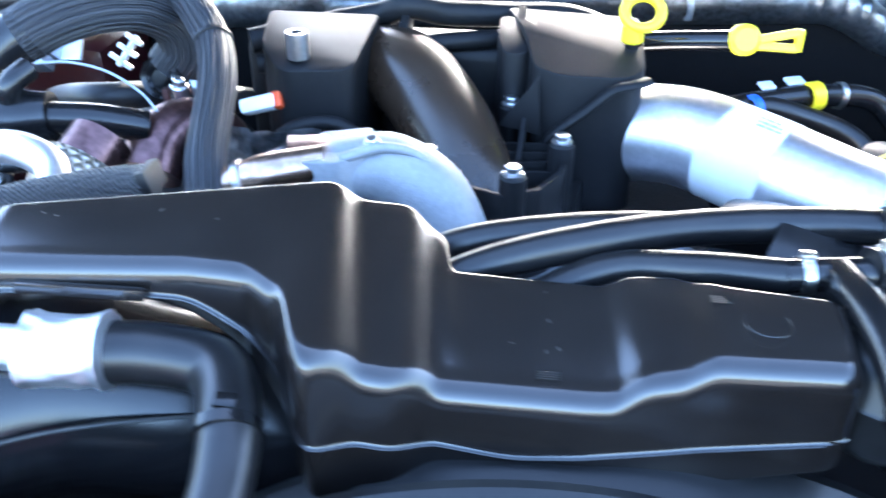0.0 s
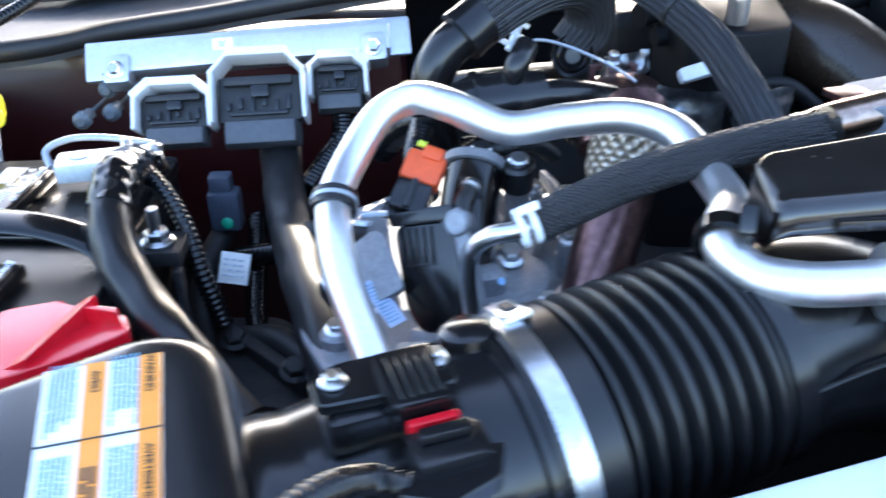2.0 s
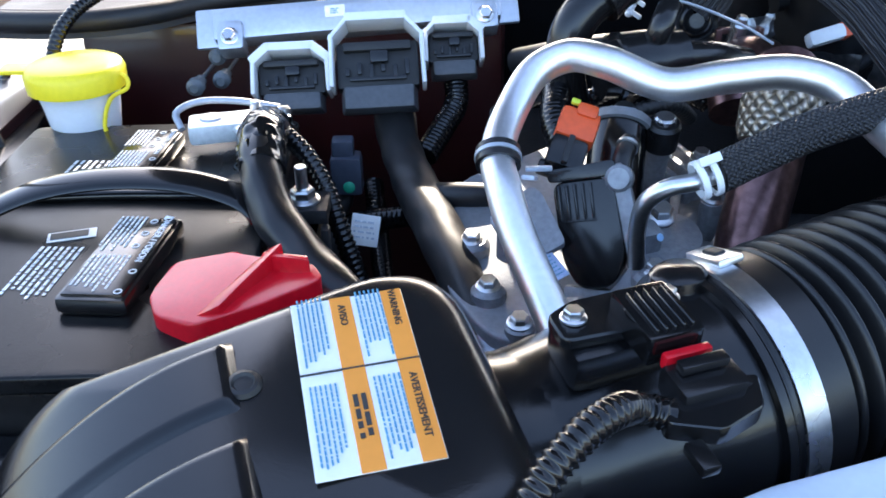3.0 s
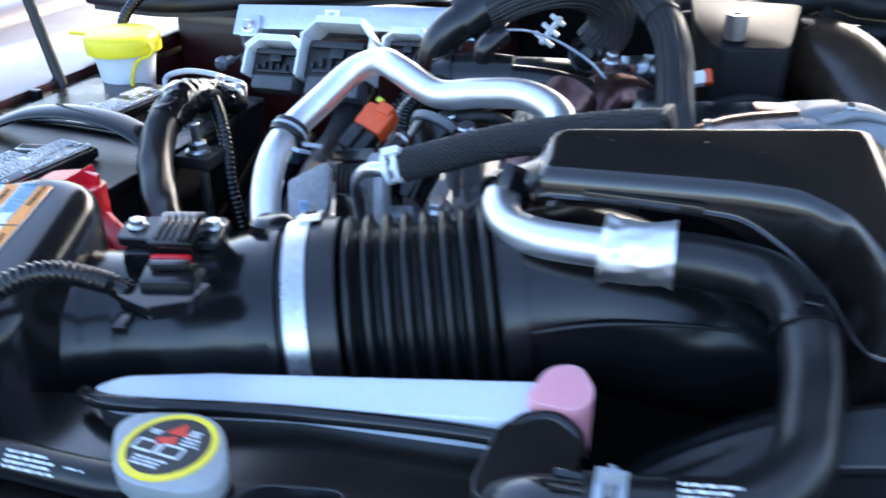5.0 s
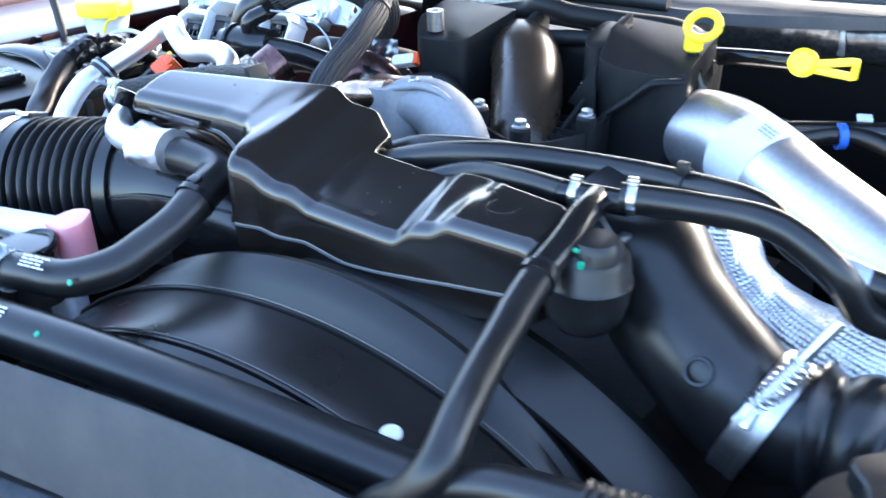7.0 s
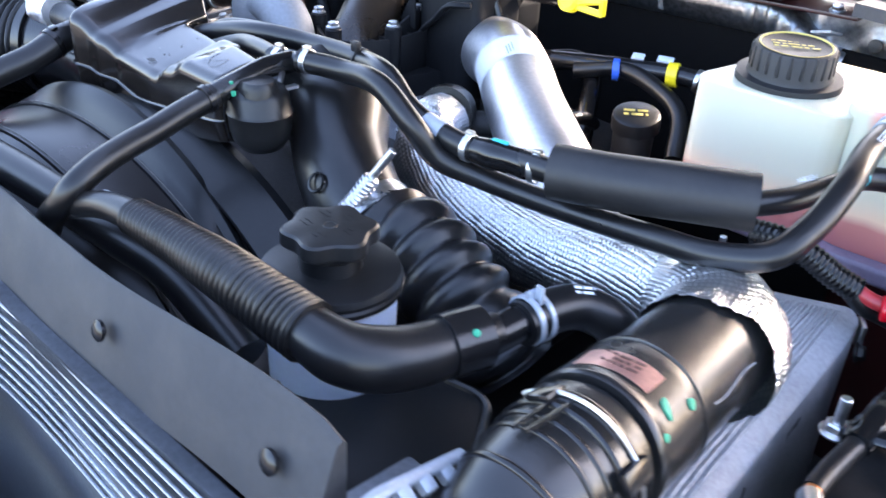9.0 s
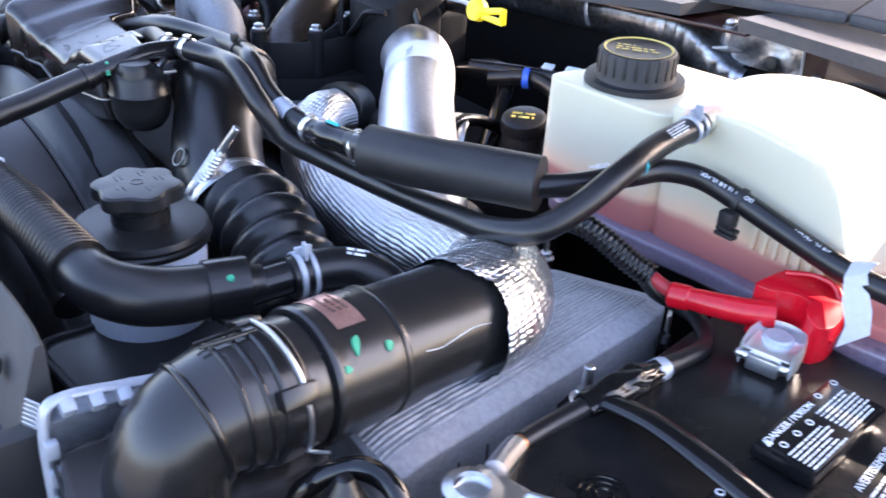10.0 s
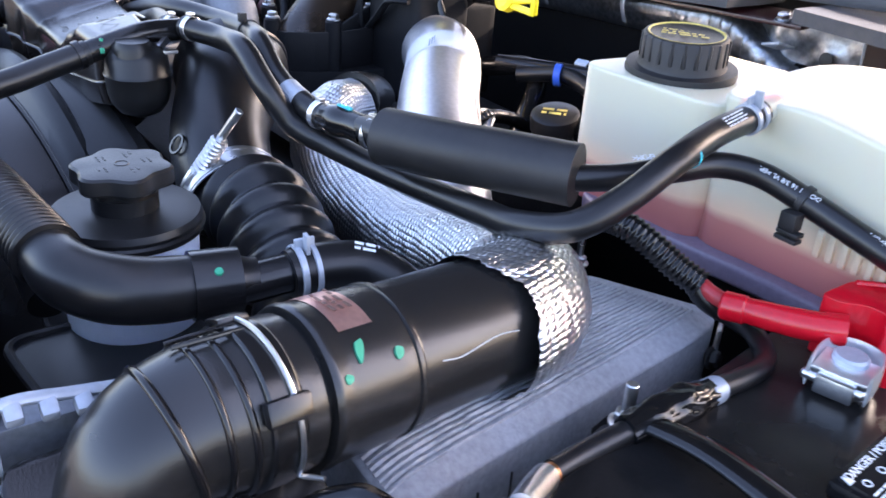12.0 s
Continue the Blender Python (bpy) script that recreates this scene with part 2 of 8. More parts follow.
def sweep(pts, r, seg=20, step=0.005, caps=True, flat=1.0, wob=0.0, wobf=1.0, rib=None, up=(0, 0, 1), ply=None):
    """A tube along a smooth line. r: a radius, one for each point, or a function of the metres run.
    rib: (pitch, depth, sharpness) for corrugations. flat: height over width. wob: unevenness of the radius.
    ply: (strands, depth, turn per metre, crossed) for the strands of a woven sleeve."""
    line = catmull(pts, step)
    bm = bmesh.new()
    uvl = bm.loops.layers.uv.new("UVMap")
    rings = []
    run = 0.0
    side = None
    n = len(line)
    runs = []
    for i, (p, u) in enumerate(line):
        if i:
            run += (p - line[i - 1][0]).length
        runs.append(run)
        tan = (line[min(i + 1, n - 1)][0] - line[max(i - 1, 0)][0]).normalized()
        if side is None:
            side = tan.cross(V(up))
            if side.length < 0.1:
                side = tan.cross(V((0, 1, 0)))
        side = (side - tan * side.dot(tan)).normalized()
        nor = side.cross(tan)
        if callable(r):
            rad = r(run)
        elif isinstance(r, (list, tuple)):
            k = min(int(u), len(r) - 2)
            w = u - k
            w = w * w * (3 - 2 * w)
            rad = r[k] * (1 - w) + r[k + 1] * w
        else:
            rad = r
        if rib:
            c = 0.5 + 0.5 * math.cos(2 * math.pi * run / rib[0])
            rad += rib[1] * (c ** rib[2])
        ring = []
        for k in range(seg):
            a = 2 * math.pi * k / seg
            rr = rad
            if ply:
                u = math.cos(ply[0] * a + ply[2] * run)
                if ply[3]:
                    u = max(u, math.cos(ply[0] * a - ply[2] * run))
                rr += ply[1] * u
            if wob:
                q = (p * 40 + side * math.cos(a) * 1.5 + nor * math.sin(a) * 1.5) * wobf
                rr += wob * noise.noise(q)
            ring.append(bm.verts.new(p + side * (math.cos(a) * rr) + nor * (math.sin(a) * rr * flat)))
        rings.append(ring)
    rmean = (rings[0][0].co - rings[0][seg // 2].co).length / 2
    for i in range(n - 1):
        for k in range(seg):
            k2 = (k + 1) % seg
            f = bm.faces.new((rings[i][k], rings[i][k2], rings[i + 1][k2], rings[i + 1][k]))
            w = 2 * math.pi * max(rmean, 0.004) / seg
            for lp, (uu, vv) in zip(f.loops, ((runs[i], k), (runs[i], k + 1), (runs[i + 1], k + 1), (runs[i + 1], k))):
                lp[uvl].uv = (uu, vv * w)
    if caps:
        bm.faces.new(rings[0])
        bm.faces.new(rings[-1])
    return bm


def frame_of(axis):
    z = V(axis).normalized()
    x = z.cross(V((0, 0, 1)))
    if x.length < 0.05:
        x = V((1, 0, 0))
    x.normalize()
    return x, z.cross(x), z


def lathe(profile, origin, axis=(0, 0, 1), seg=32, lobes=0, depth=0.0, zmin=-9):
    """A turned body: (radius, height) pairs along an axis. lobes and depth: a wavy grip."""
    x, y, z = frame_of(axis)
    o = V(origin)
    bm = bmesh.new()
    rings = []
    for r, h in profile:
        if r < 1e-5:
            rings.append([bm.verts.new(o + z * h)])
            continue
        ring = []
        for k in range(seg):
            a = 2 * math.pi * k / seg
            rr = r * (1 + depth * math.cos(lobes * a)) if lobes and h >= zmin else r
            ring.append(bm.verts.new(o + x * (rr * math.cos(a)) + y * (rr * math.sin(a)) + z * h))
        rings.append(ring)
    for a, b in zip(rings, rings[1:]):
        for k in range(seg):
            k2 = (k + 1) % seg
            if len(a) == 1 and len(b) == 1:
                continue
            if len(a) == 1:
                bm.faces.new((a[0], b[k], b[k2]))
            elif len(b) == 1:
                bm.faces.new((a[k], a[k2], b[0]))
            else:
                bm.faces.new((a[k], a[k2], b[k2], b[k]))
    first, last = rings[0], rings[-1]
    if len(first) > 1 and len(last) > 1:
        for k in range(seg):
            k2 = (k + 1) % seg
            bm.faces.new((last[k], last[k2], first[k2], first[k]))
    else:
        for ring in (first, last):
            if len(ring) > 2:
                bm.faces.new(ring)
    return bm


def cyl(a, b, r, seg=20, bev=0.0015, r2=None):
    """A short rod or disc from a to b with softened rims."""
    a, b = V(a), V(b)
    h = (b - a).length
    r2 = r if r2 is None else r2
    bev = min(bev, r * 0.4, h * 0.4)
    return lathe([(0, 0), (r - bev, 0), (r, bev), (r2, h - bev), (r2 - bev, h), (0, h)], a, b - a, seg)


def merge(*bms):
    out = bmesh.new()
    for b in bms:
        me = bpy.data.meshes.new("tmp")
        b.to_mesh(me)
        b.free()
        out.from_mesh(me)
        bpy.data.meshes.remove(me)
    return out


def rbox(size, m=None, bev=0.003, seg=2, taper=1.0):
    """A box with rounded edges, centred, at the pose m. taper: how much smaller its top is."""
    bm = bmesh.new()
    bmesh.ops.create_cube(bm, size=1)
    for v in bm.verts:
        k = taper if v.co.z > 0 else 1.0
        v.co = V((v.co.x * size[0] * k, v.co.y * size[1] * k, v.co.z * size[2]))
    if bev:
        bmesh.ops.bevel(bm, geom=bm.edges[:], offset=min(bev, min(size) * 0.45), segments=seg, profile=0.6, affect="EDGES")
    if m is not None:
        bmesh.ops.transform(bm, matrix=m, verts=bm.verts)
    return bm


def box(x0, x1, y0, y1, z0, z1, bev=0.003, seg=2, taper=1.0):
    return rbox((x1 - x0, y1 - y0, z1 - z0), Matrix.Translation(((x0 + x1) / 2, (y0 + y1) / 2, (z0 + z1) / 2)), bev, seg, taper)


def prism(outline, z0, z1, bev=0.003, seg=2, m=None):
    """An outline raised from z0 to z1 (numbers, or functions of x and y), its edges rounded."""
    bm = bmesh.new()
    lo = [bm.verts.new((x, y, z0(x, y) if callable(z0) else z0)) for x, y in outline]
    hi = [bm.verts.new((x, y, z1(x, y) if callable(z1) else z1)) for x, y in outline]
    n = len(outline)
    bm.faces.new(lo[::-1])
    bm.faces.new(hi)
    for i in range(n):
        j = (i + 1) % n
        bm.faces.new((lo[i], lo[j], hi[j], hi[i]))
    bmesh.ops.recalc_face_normals(bm, faces=bm.faces)
    if bev:
        bmesh.ops.bevel(bm, geom=bm.edges[:], offset=bev, segments=seg, profile=0.6, affect="EDGES", clamp_overlap=True)
    if m is not None:
        bmesh.ops.transform(bm, matrix=m, verts=bm.verts)
    return bm


def soft_prism(outline, z0, fn, bev, seg, cell):
    """A prism whose top follows a curved height, cut into cells so that it bends smoothly."""
    ref = max(fn(x, y) for x, y in outline)
    bm = prism(outline, z0, ref, bev, seg)
    for axis in (0, 1):
        vals = [p[axis] for p in outline]
        q = min(vals) + cell
        while q < max(vals):
            nor = Vector((1, 0, 0)) if axis == 0 else Vector((0, 1, 0))
            bmesh.ops.bisect_plane(bm, geom=bm.verts[:] + bm.edges[:] + bm.faces[:], plane_co=nor * q, plane_no=nor)
            q += cell
    for v in bm.verts:
        if v.co.z > (z0 + ref) / 2:
            v.co.z += fn(v.co.x, v.co.y) - ref
    return bm


def rounded(outline, r, n=5):
    """The outline with its corners rounded."""
    out = []
    N = len(outline)
    for i in range(N):
        a, b, c = (Vector(outline[(i + k) % N]) for k in (-1, 0, 1))
        d1, d2 = (a - b), (c - b)
        q = min(r, d1.length * 0.45, d2.length * 0.45)
        p1, p2 = b + d1.normalized() * q, b + d2.normalized() * q
        for k in range(n + 1):
            t = k / n
            out.append(tuple(p1 * (1 - t) ** 2 + b * 2 * t * (1 - t) + p2 * t * t))
    return out


def ss(a, b, x):
    t = min(1.0, max(0.0, (x - a) / (b - a)))
    return t * t * (3 - 2 * t)


def lerp_table(table, x):
    for (x0, v0), (x1, v1) in zip(table, table[1:]):
        if x <= x1:
            return v0 + (v1 - v0) * ss(x0, x1, x)
    return table[-1][1]


def soft_table(table, x, w=0.006):
    """Straight between the entries, rounded off over w either side."""
    def lin(q):
        for (x0, v0), (x1, v1) in zip(table, table[1:]):
            if q <= x1:
                return v0 + (v1 - v0) * max(0.0, min(1.0, (q - x0) / (x1 - x0)))
        return table[-1][1]
    return sum(lin(x + w * k / 4) * g for k, g in zip(range(-4, 5), (1, 2, 3, 4, 4, 4, 3, 2, 1))) / 24


def lettering(text, size, m, material, parent, name="lettering", label="", depth=0.0002):
    cu = bpy.data.curves.new("text", "FONT")
    cu.body = text
    cu.size = size
    cu.extrude = depth
    cu.align_x, cu.align_y = "CENTER", "CENTER"
    tmp = bpy.data.objects.new("text", cu)
    me = bpy.data.meshes.new_from_object(tmp)
    bpy.data.objects.remove(tmp)
    me.transform(m)
    me.materials.append(material)
    ob = new(name, me)
    ob.parent = parent
    ob.matrix_parent_inverse = Matrix.Translation(-parent.location) if parent.parent is None else Matrix.Identity(4)
    if label:
        tagged(ob, label)
    return ob


def plane_pose(o, right, up):
    """A pose whose x runs along right and whose y runs along up."""
    x = V(right).normalized()
    z = x.cross(V(up)).normalized()
    y = z.cross(x)
    return Matrix.Translation(o) @ Matrix((x, y, z)).transposed().to_4x4()


def bars(w, h, rows, m, seed=1, fill=0.62, words=True, ragged=0.25, t=0.0004):
    """Lines of unreadable print on a w by h field, as small raised bars."""
    rnd = random.Random(seed)
    bm = bmesh.new()
    for i in range(rows):
        y = h / 2 - (i + 0.5) * h / rows
        hh = h / rows * fill
        x, end = -w / 2, w / 2 - w * ragged * rnd.random()
        while x < end - w * 0.02:
            ln = min(end - x, hh * rnd.uniform(0.9, 4.2)) if words else end - x
            q = bmesh.ops.create_cube(bm, size=1)["verts"]
            for v in q:
                v.co = V(((v.co.x + 0.5) * ln + x, v.co.y * hh + y, v.co.z * t))
            x += ln + hh * (0.75 if rnd.random() < 0.75 else 1.3)
    bmesh.ops.transform(bm, matrix=m, verts=bm.verts)
    return bm


def hexbolt(name, p, axis, r, label, parent=None, material=None, washer=True, stud=0.0):
    """A flanged hexagon bolt head."""
    x, y, z = frame_of(axis)
    o = V(p)
    a = lathe([(0, 0), (r * 1.35, 0), (r * 1.35, r * 0.2), (r * 1.05, r * 0.4), (0, r * 0.4)], o, axis, 20)
    b = lathe([(0, r * 0.3), (r, r * 0.3), (r, r * 1.0), (r * 0.85, r * 1.15), (0, r * 1.15)], o, axis, 6)
    bits = [a, b]
    if stud:
        bits.append(cyl(o + z * r, o + z * (r + stud), r * 0.5, 12, 0.0006))
    bm = merge(*bits)
    if parent is None:
        return solo(name, bm, material or STEEL, label, "bolt")
    return part(name, bm, material or STEEL, parent, label)


def bar(a, b, w, h, up=(0, 0, 1), bev=0.0015):
    """A straight square bar from a to b."""
    a, b = V(a), V(b)
    return rbox(((b - a).length + w * 0.5, w, h), plane_pose((a + b) / 2, b - a, V(up).cross(b - a)), bev)


def band(p, axis, r, w, thick=0.0012, seg=32):
    """A flat metal band round a hose."""
    return lathe([(r, -w / 2), (r + thick, -w / 2 + 0.0004), (r + thick, w / 2 - 0.0004), (r, w / 2)], p, axis, seg)

def hose(name, label, pts, r, material=None, seg=20, step=0.004, **kw):
    th = thing(name, label, "hose", pts[len(pts) // 2])
    part("hose", sweep(pts, r, seg, step, **kw), material or RUB, th, smooth=80)
    return th


# ---- setting ----
bm = bmesh.new()
bmesh.ops.create_grid(bm, x_segments=2, y_segments=2, size=300)
solo("ground", bm, ASPH, "pale concrete ground under the truck", "ground", kind="structure")

# bottom and sides of the engine bay
solo("bay_floor", box(-1.0, 0.92, -0.05, 1.0, 0.60, 0.63), DARK, "black underside tray of the engine bay", "floor", kind="structure")
wl = thing("wall_left", "dark red painted inner fender of the truck", "inner fender", (-0.97, 0.5, 0.63), kind="structure")
part("panel", box(-1.02, -0.93, -0.02, 0.95, 0.62, 1.06, 0.01), PAINT, wl)
part("flange", box(-1.16, -0.93, -0.02, 0.98, 1.064, 1.085, 0.006), PAINT, wl)
for i in range(4):
    hexbolt("bolt", (-0.985, 0.12 + 0.22 * i, 1.085), (0, 0, 1), 0.007, "", wl)
wr = thing("wall_right", "dark red painted inner fender of the truck", "inner fender", (0.9, 0.5, 0.63), kind="structure")
part("panel", box(0.86, 0.95, -0.02, 0.95, 0.62, 1.09, 0.01), PAINT, wr)
part("flange", box(0.864, 1.05, -0.02, 0.98, 1.094, 1.112, 0.006), PAINT, wr)
solo("fender_left", box(-1.5, -1.165, -0.3, 1.4, 0.4, 1.10, 0.05, 5), PAINT, "dark red painted front fender of the truck", "fender", kind="structure")
solo("fender_right", box(1.055, 1.4, -0.3, 1.4, 0.4, 1.12, 0.05, 5), PAINT, "dark red painted front fender of the truck", "fender", kind="structure")

# firewall with its quilted foil
fw = thing("firewall", "firewall behind the engine, dark red paint and crumpled foil insulation", "firewall", (0, 0.97, 0.63), kind="structure")
part("panel", box(-0.93, 0.86, 0.965, 0.995, 0.62, 1.12, 0.004), PAINT, fw)
part("upper_panel", box(0.36, 0.90, 0.974, 0.997, 1.0, 1.205, 0.004), PAINT, fw)
part("left_panel", box(-0.93, -0.50, 0.84, 0.96, 0.7, 1.118, 0.02), PAINT, fw)
# matt insulation, coloured near-black to carry the deep shade below the beam
part("matt_cover", box(-0.50, 0.37, 0.951, 0.9635, 0.7, 1.150, 0.004), mat("shade_black_insulation", (0.004, 0.004, 0.0044), 0.95, bump=0.5, bscale=600, spec=0.08), fw)


def quilt(x0, x1, z0, z1, y, amp, seed):
    bm = bmesh.new()
    uvl = bm.loops.layers.uv.new("UVMap")
    nx, nz = int((x1 - x0) / 0.008), int((z1 - z0) / 0.008)
    g = [[bm.verts.new((x0 + (x1 - x0) * i / nx, y + amp * (noise.noise((i * 0.16, j * 0.22, seed)) + 0.6 * noise.noise((i * 0.5, j * 0.5, seed + 5))), z0 + (z1 - z0) * j / nz)) for j in range(nz + 1)] for i in range(nx + 1)]
    for i in range(nx):
        for j in range(nz):
            f = bm.faces.new((g[i][j], g[i + 1][j], g[i + 1][j + 1], g[i][j + 1]))
            for lp in f.loops:
                lp[uvl].uv = (lp.vert.co.x, lp.vert.co.z)
    return bm




def wrapped_beam():
    """The foil-wrapped cross beam: a soft rail that dips and wrinkles where it meets the end sheet."""
    bm = bmesh.new()
    uvl = bm.loops.layers.uv.new("UVMap")
    prof = [(0.962, -0.030), (0.946, -0.026), (0.936, -0.018), (0.930, -0.006), (0.9295, 0.006), (0.933, 0.015), (0.941, 0.020), (0.952, 0.0215), (0.966, 0.021)]
    rows = []
    n = 130
    for i in range(n + 1):
        x = -0.42 + 0.735 * i / n
        c = 1.1570 + 0.050 * (x + 0.05) - 0.045 * ss(0.215, 0.315, x)
        wr = ss(0.16, 0.22, x) * 0.0035 * math.sin(x * 700)
        row = []
        for j, (y, z) in enumerate(prof):
            w = noise.noise((x * 22, j * 0.5, 3.0)) + 0.6 * noise.noise((x * 70, j * 0.9, 8.0))
            row.append(bm.verts.new((x, y - 0.0042 * w + wr * (1 if 1 < j < 6 else 0) + 0.012 * ss(0.24, 0.315, x), c + z + 0.002 * w)))
        rows.append(row)
    for a, b in zip(rows, rows[1:]):
        for k in range(len(prof) - 1):
            f = bm.faces.new((a[k], b[k], b[k + 1], a[k + 1]))
            for lp in f.loops:
                lp[uvl].uv = (lp.vert.co.x, lp.vert.co.z)
    return bm


part("wrapped_beam", wrapped_beam(), FOILB, fw, "dark crumpled foil round the cross beam", 80)
for x, h in ((0.084, 0.040), (-0.055, 0.036), (-0.21, 0.036)):
    c = 1.1570 + 0.050 * (x + 0.05)
    part("foil_tape", sweep([(x - 0.002, 0.9295, c + 0.018), (x, 0.9255, c + 0.006), (x + 0.002, 0.9265, c - 0.006), (x + 0.001, 0.9335, c - 0.018)], 0.0035, 8, 0.002, flat=0.15, wob=0.001, wobf=3, up=(0, -1, 0)), FIN, fw, "bright foil tape")
part("insulation", quilt(0.235, 0.376, 1.120, 1.196, 0.956, 0.0075, 3), FOILB, fw, "crumpled silver insulation foil", 80)
part("sheet_edge", sweep([(0.3755, 0.953, 1.192), (0.3765, 0.955, 1.165), (0.3775, 0.957, 1.135)], 0.0016, 8, 0.004), GREYCLIP, fw)
part("sheet_hole", lathe([(0, 0.001), (0.006, 0.001), (0.0075, 0.0), (0, -0.002)], (0.3436, 0.9475, 1.163), (0, -1, 0), 20), BLACKP, fw)
part("ledge", prism([(-0.45, 0.912), (0.335, 0.905), (0.335, 0.968), (-0.45, 0.968)], lambda x, y: 1.1735 + 0.052 * (x + 0.05) + 0.06 * (y - 0.91), lambda x, y: 1.1775 + 0.052 * (x + 0.05) + 0.06 * (y - 0.91), 0.001), PAINT, fw, "dark red flange over the beam")
hexbolt("bolt", (0.308, 0.9150, 1.1965), (0, -0.2, 1), 0.0065, "", fw)
hexbolt("bolt", (0.3855, 0.9735, 1.1500), (0, -1, 0.1), 0.0055, "", fw)
part("plastic_tab", rbox((0.026, 0.003, 0.022), plane_pose((0.293, 0.9390, 1.166), (0.9, -0.2, 0.25), (-0.2, 0.3, 0.9)), 0.0014), GREYCLIP, fw, "pale plastic tab")
part("slot_bracket", prism(rounded([(0.425, 0.950), (0.475, 0.950), (0.475, 0.974), (0.425, 0.974)], 0.009), 1.150, 1.162, 0.003), PL, fw, "black slotted bracket")
# cowl panels under the windscreen
cw = thing("cowl", "grey plastic cowl panel below the windscreen", "cowl panel", (0, 0.95, 1.17), kind="structure")


def lipz(x):
    return 1.128 + 0.045 * ss(-0.8, -0.3, x) + 0.036 * ss(-0.1, 0.33, x)


lip_line = [(-1.0, 0.785), (-0.90, 0.775), (-0.84, 0.795), (-0.79, 0.840), (-0.70, 0.872), (-0.55, 0.888), (-0.2, 0.897), (0.15, 0.897), (0.30, 0.890), (0.6, 0.862), (0.9, 0.84)]
lip_pts = [(p.x, p.y) for p, _ in catmull([(x, y, 0) for x, y in lip_line], 0.02)]
for x0, x1 in ((-1.01, 0.262), (0.325, 0.91)):
    run = [q for q in lip_pts if x0 < q[0] < x1]
    part("lip", prism(run + [(run[-1][0], 1.02), (run[0][0], 1.02)], lambda x, y: lipz(x) - 0.007, lambda x, y: lipz(x) + 0.006, 0), COWL, cw)
left_line = [q for q in lip_line if q[0] < -0.1] + [(-0.10, 0.905)]
part("seal", sweep([(x, y - 0.004, lipz(x) + 0.010) for x, y in left_line], 0.010, 14, 0.01), RUBM, cw, "dark rubber hood seal", 60)
part("seal_lip", sweep([(x, y + 0.022, lipz(x) + 0.010) for x, y in left_line], 0.005, 10, 0.01), RUBM, cw)
for x0, x1 in ((-1.0, -0.618), (-0.616, -0.05), (-0.048, 0.418), (0.420, 0.9)):
    part("grille_panel", prism([(x0, 0.94), (x1, 0.94), (x1, 1.30), (x0, 1.30)], lambda x, y: lipz(x) + 0.012 + (y - 0.94) * 0.30, lambda x, y: lipz(x) + 0.024 + (y - 0.94) * 0.30, 0.004), COWL, cw)

part("under_plate", prism([(-1.0, 0.97), (0.9, 0.97), (0.9, 1.30), (-1.0, 1.30)], lambda x, y: lipz(x) + (y - 0.94) * 0.30 - 0.004, lambda x, y: lipz(x) + (y - 0.94) * 0.30 + 0.004, 0), DARK, cw)
# raised hood over the bay
hd = thing("hood", "raised dark red truck hood with a black fibre liner", "hood", (0, 1.1, 1.335), kind="structure")
hm = Matrix.Translation((0, 1.16, 1.408)) @ Matrix.Rotation(radians(180 - 60), 4, "X") @ Matrix.Diagonal((1, 1, -1, 1))
part("skin", prism([(-0.97, 0), (1.05, 0), (1.03, 1.15), (-0.95, 1.15)], 0.0, 0.03, 0.01, 2, hm), PAINT, hd)
part("liner", prism([(-0.90, 0.05), (0.94, 0.05), (0.93, 1.08), (-0.89, 1.08)], -0.03, -0.005, 0.01, 2, hm), DARK, hd, "black fibre hood liner")

# front: radiator support
rs = thing("radiator_support", "grey textured plastic panel over the radiator", "panel", (0.05, 0.15, 1.05), kind="structure")



def lean(x):
    return lerp_table([(-0.6, 0.060), (-0.31, 0.098), (0.11, 0.152), (0.46, 0.166)], x)


bm = bmesh.new()
nx = 70
rows = []
for i in range(nx + 1):
    x = -0.60 + 1.055 * i / nx
    zt = lerp_table([(-0.60, 1.102), (0.10, 1.118), (0.18, 1.122), (0.455, 1.148)], x) - 0.004 * ss(0.445, 0.455, x)
    zb = zt - 0.062
    y = lean(x)
    rows.append([bm.verts.new(v) for v in ((x, y + 0.004, zb), (x, y + 0.004, zt - 0.002), (x, y + 0.002, zt), (x, y - 0.001, zt - 0.002), (x, y - 0.02, zb))])
for a, b in zip(rows, rows[1:]):
    for k in range(5):
        k2 = (k + 1) % 5
        bm.faces.new((a[k], a[k2], b[k2], b[k]))
bm.faces.new(rows[0])
bm.faces.new(rows[-1])
part("panel", bm, GREYPL, rs)
for x in (-0.45, -0.28, 0.045, 0.247, 0.421):
    y = lean(x) - 0.013
    z = lerp_table([(-0.60, 1.07), (0.10, 1.088), (0.455, 1.117)], x)
    part("push_pin", lathe([(0, 0.006), (0.004, 0.0058), (0.0068, 0.004), (0.007, 0.002), (0.0045, 0), (0, 0)], (x, y, z), (0, -1, 0.3), 20), PL, rs, "black push pin")

for x in (-0.230, -0.199):
    y, z = lean(x) + 0.004, 1.1045
    part("edge_clip", merge(rbox((0.011, 0.012, 0.0014), Matrix.Translation((x, y + 0.004, z + 0.002)), 0.0005), rbox((0.009, 0.0014, 0.010), Matrix.Translation((x - 0.002, y - 0.0035, z - 0.002)), 0.0005), rbox((0.007, 0.005, 0.003), Matrix.Translation((x + 0.003, y + 0.010, z + 0.003)), 0.0008)), STEEL, rs, "bright steel edge clip")

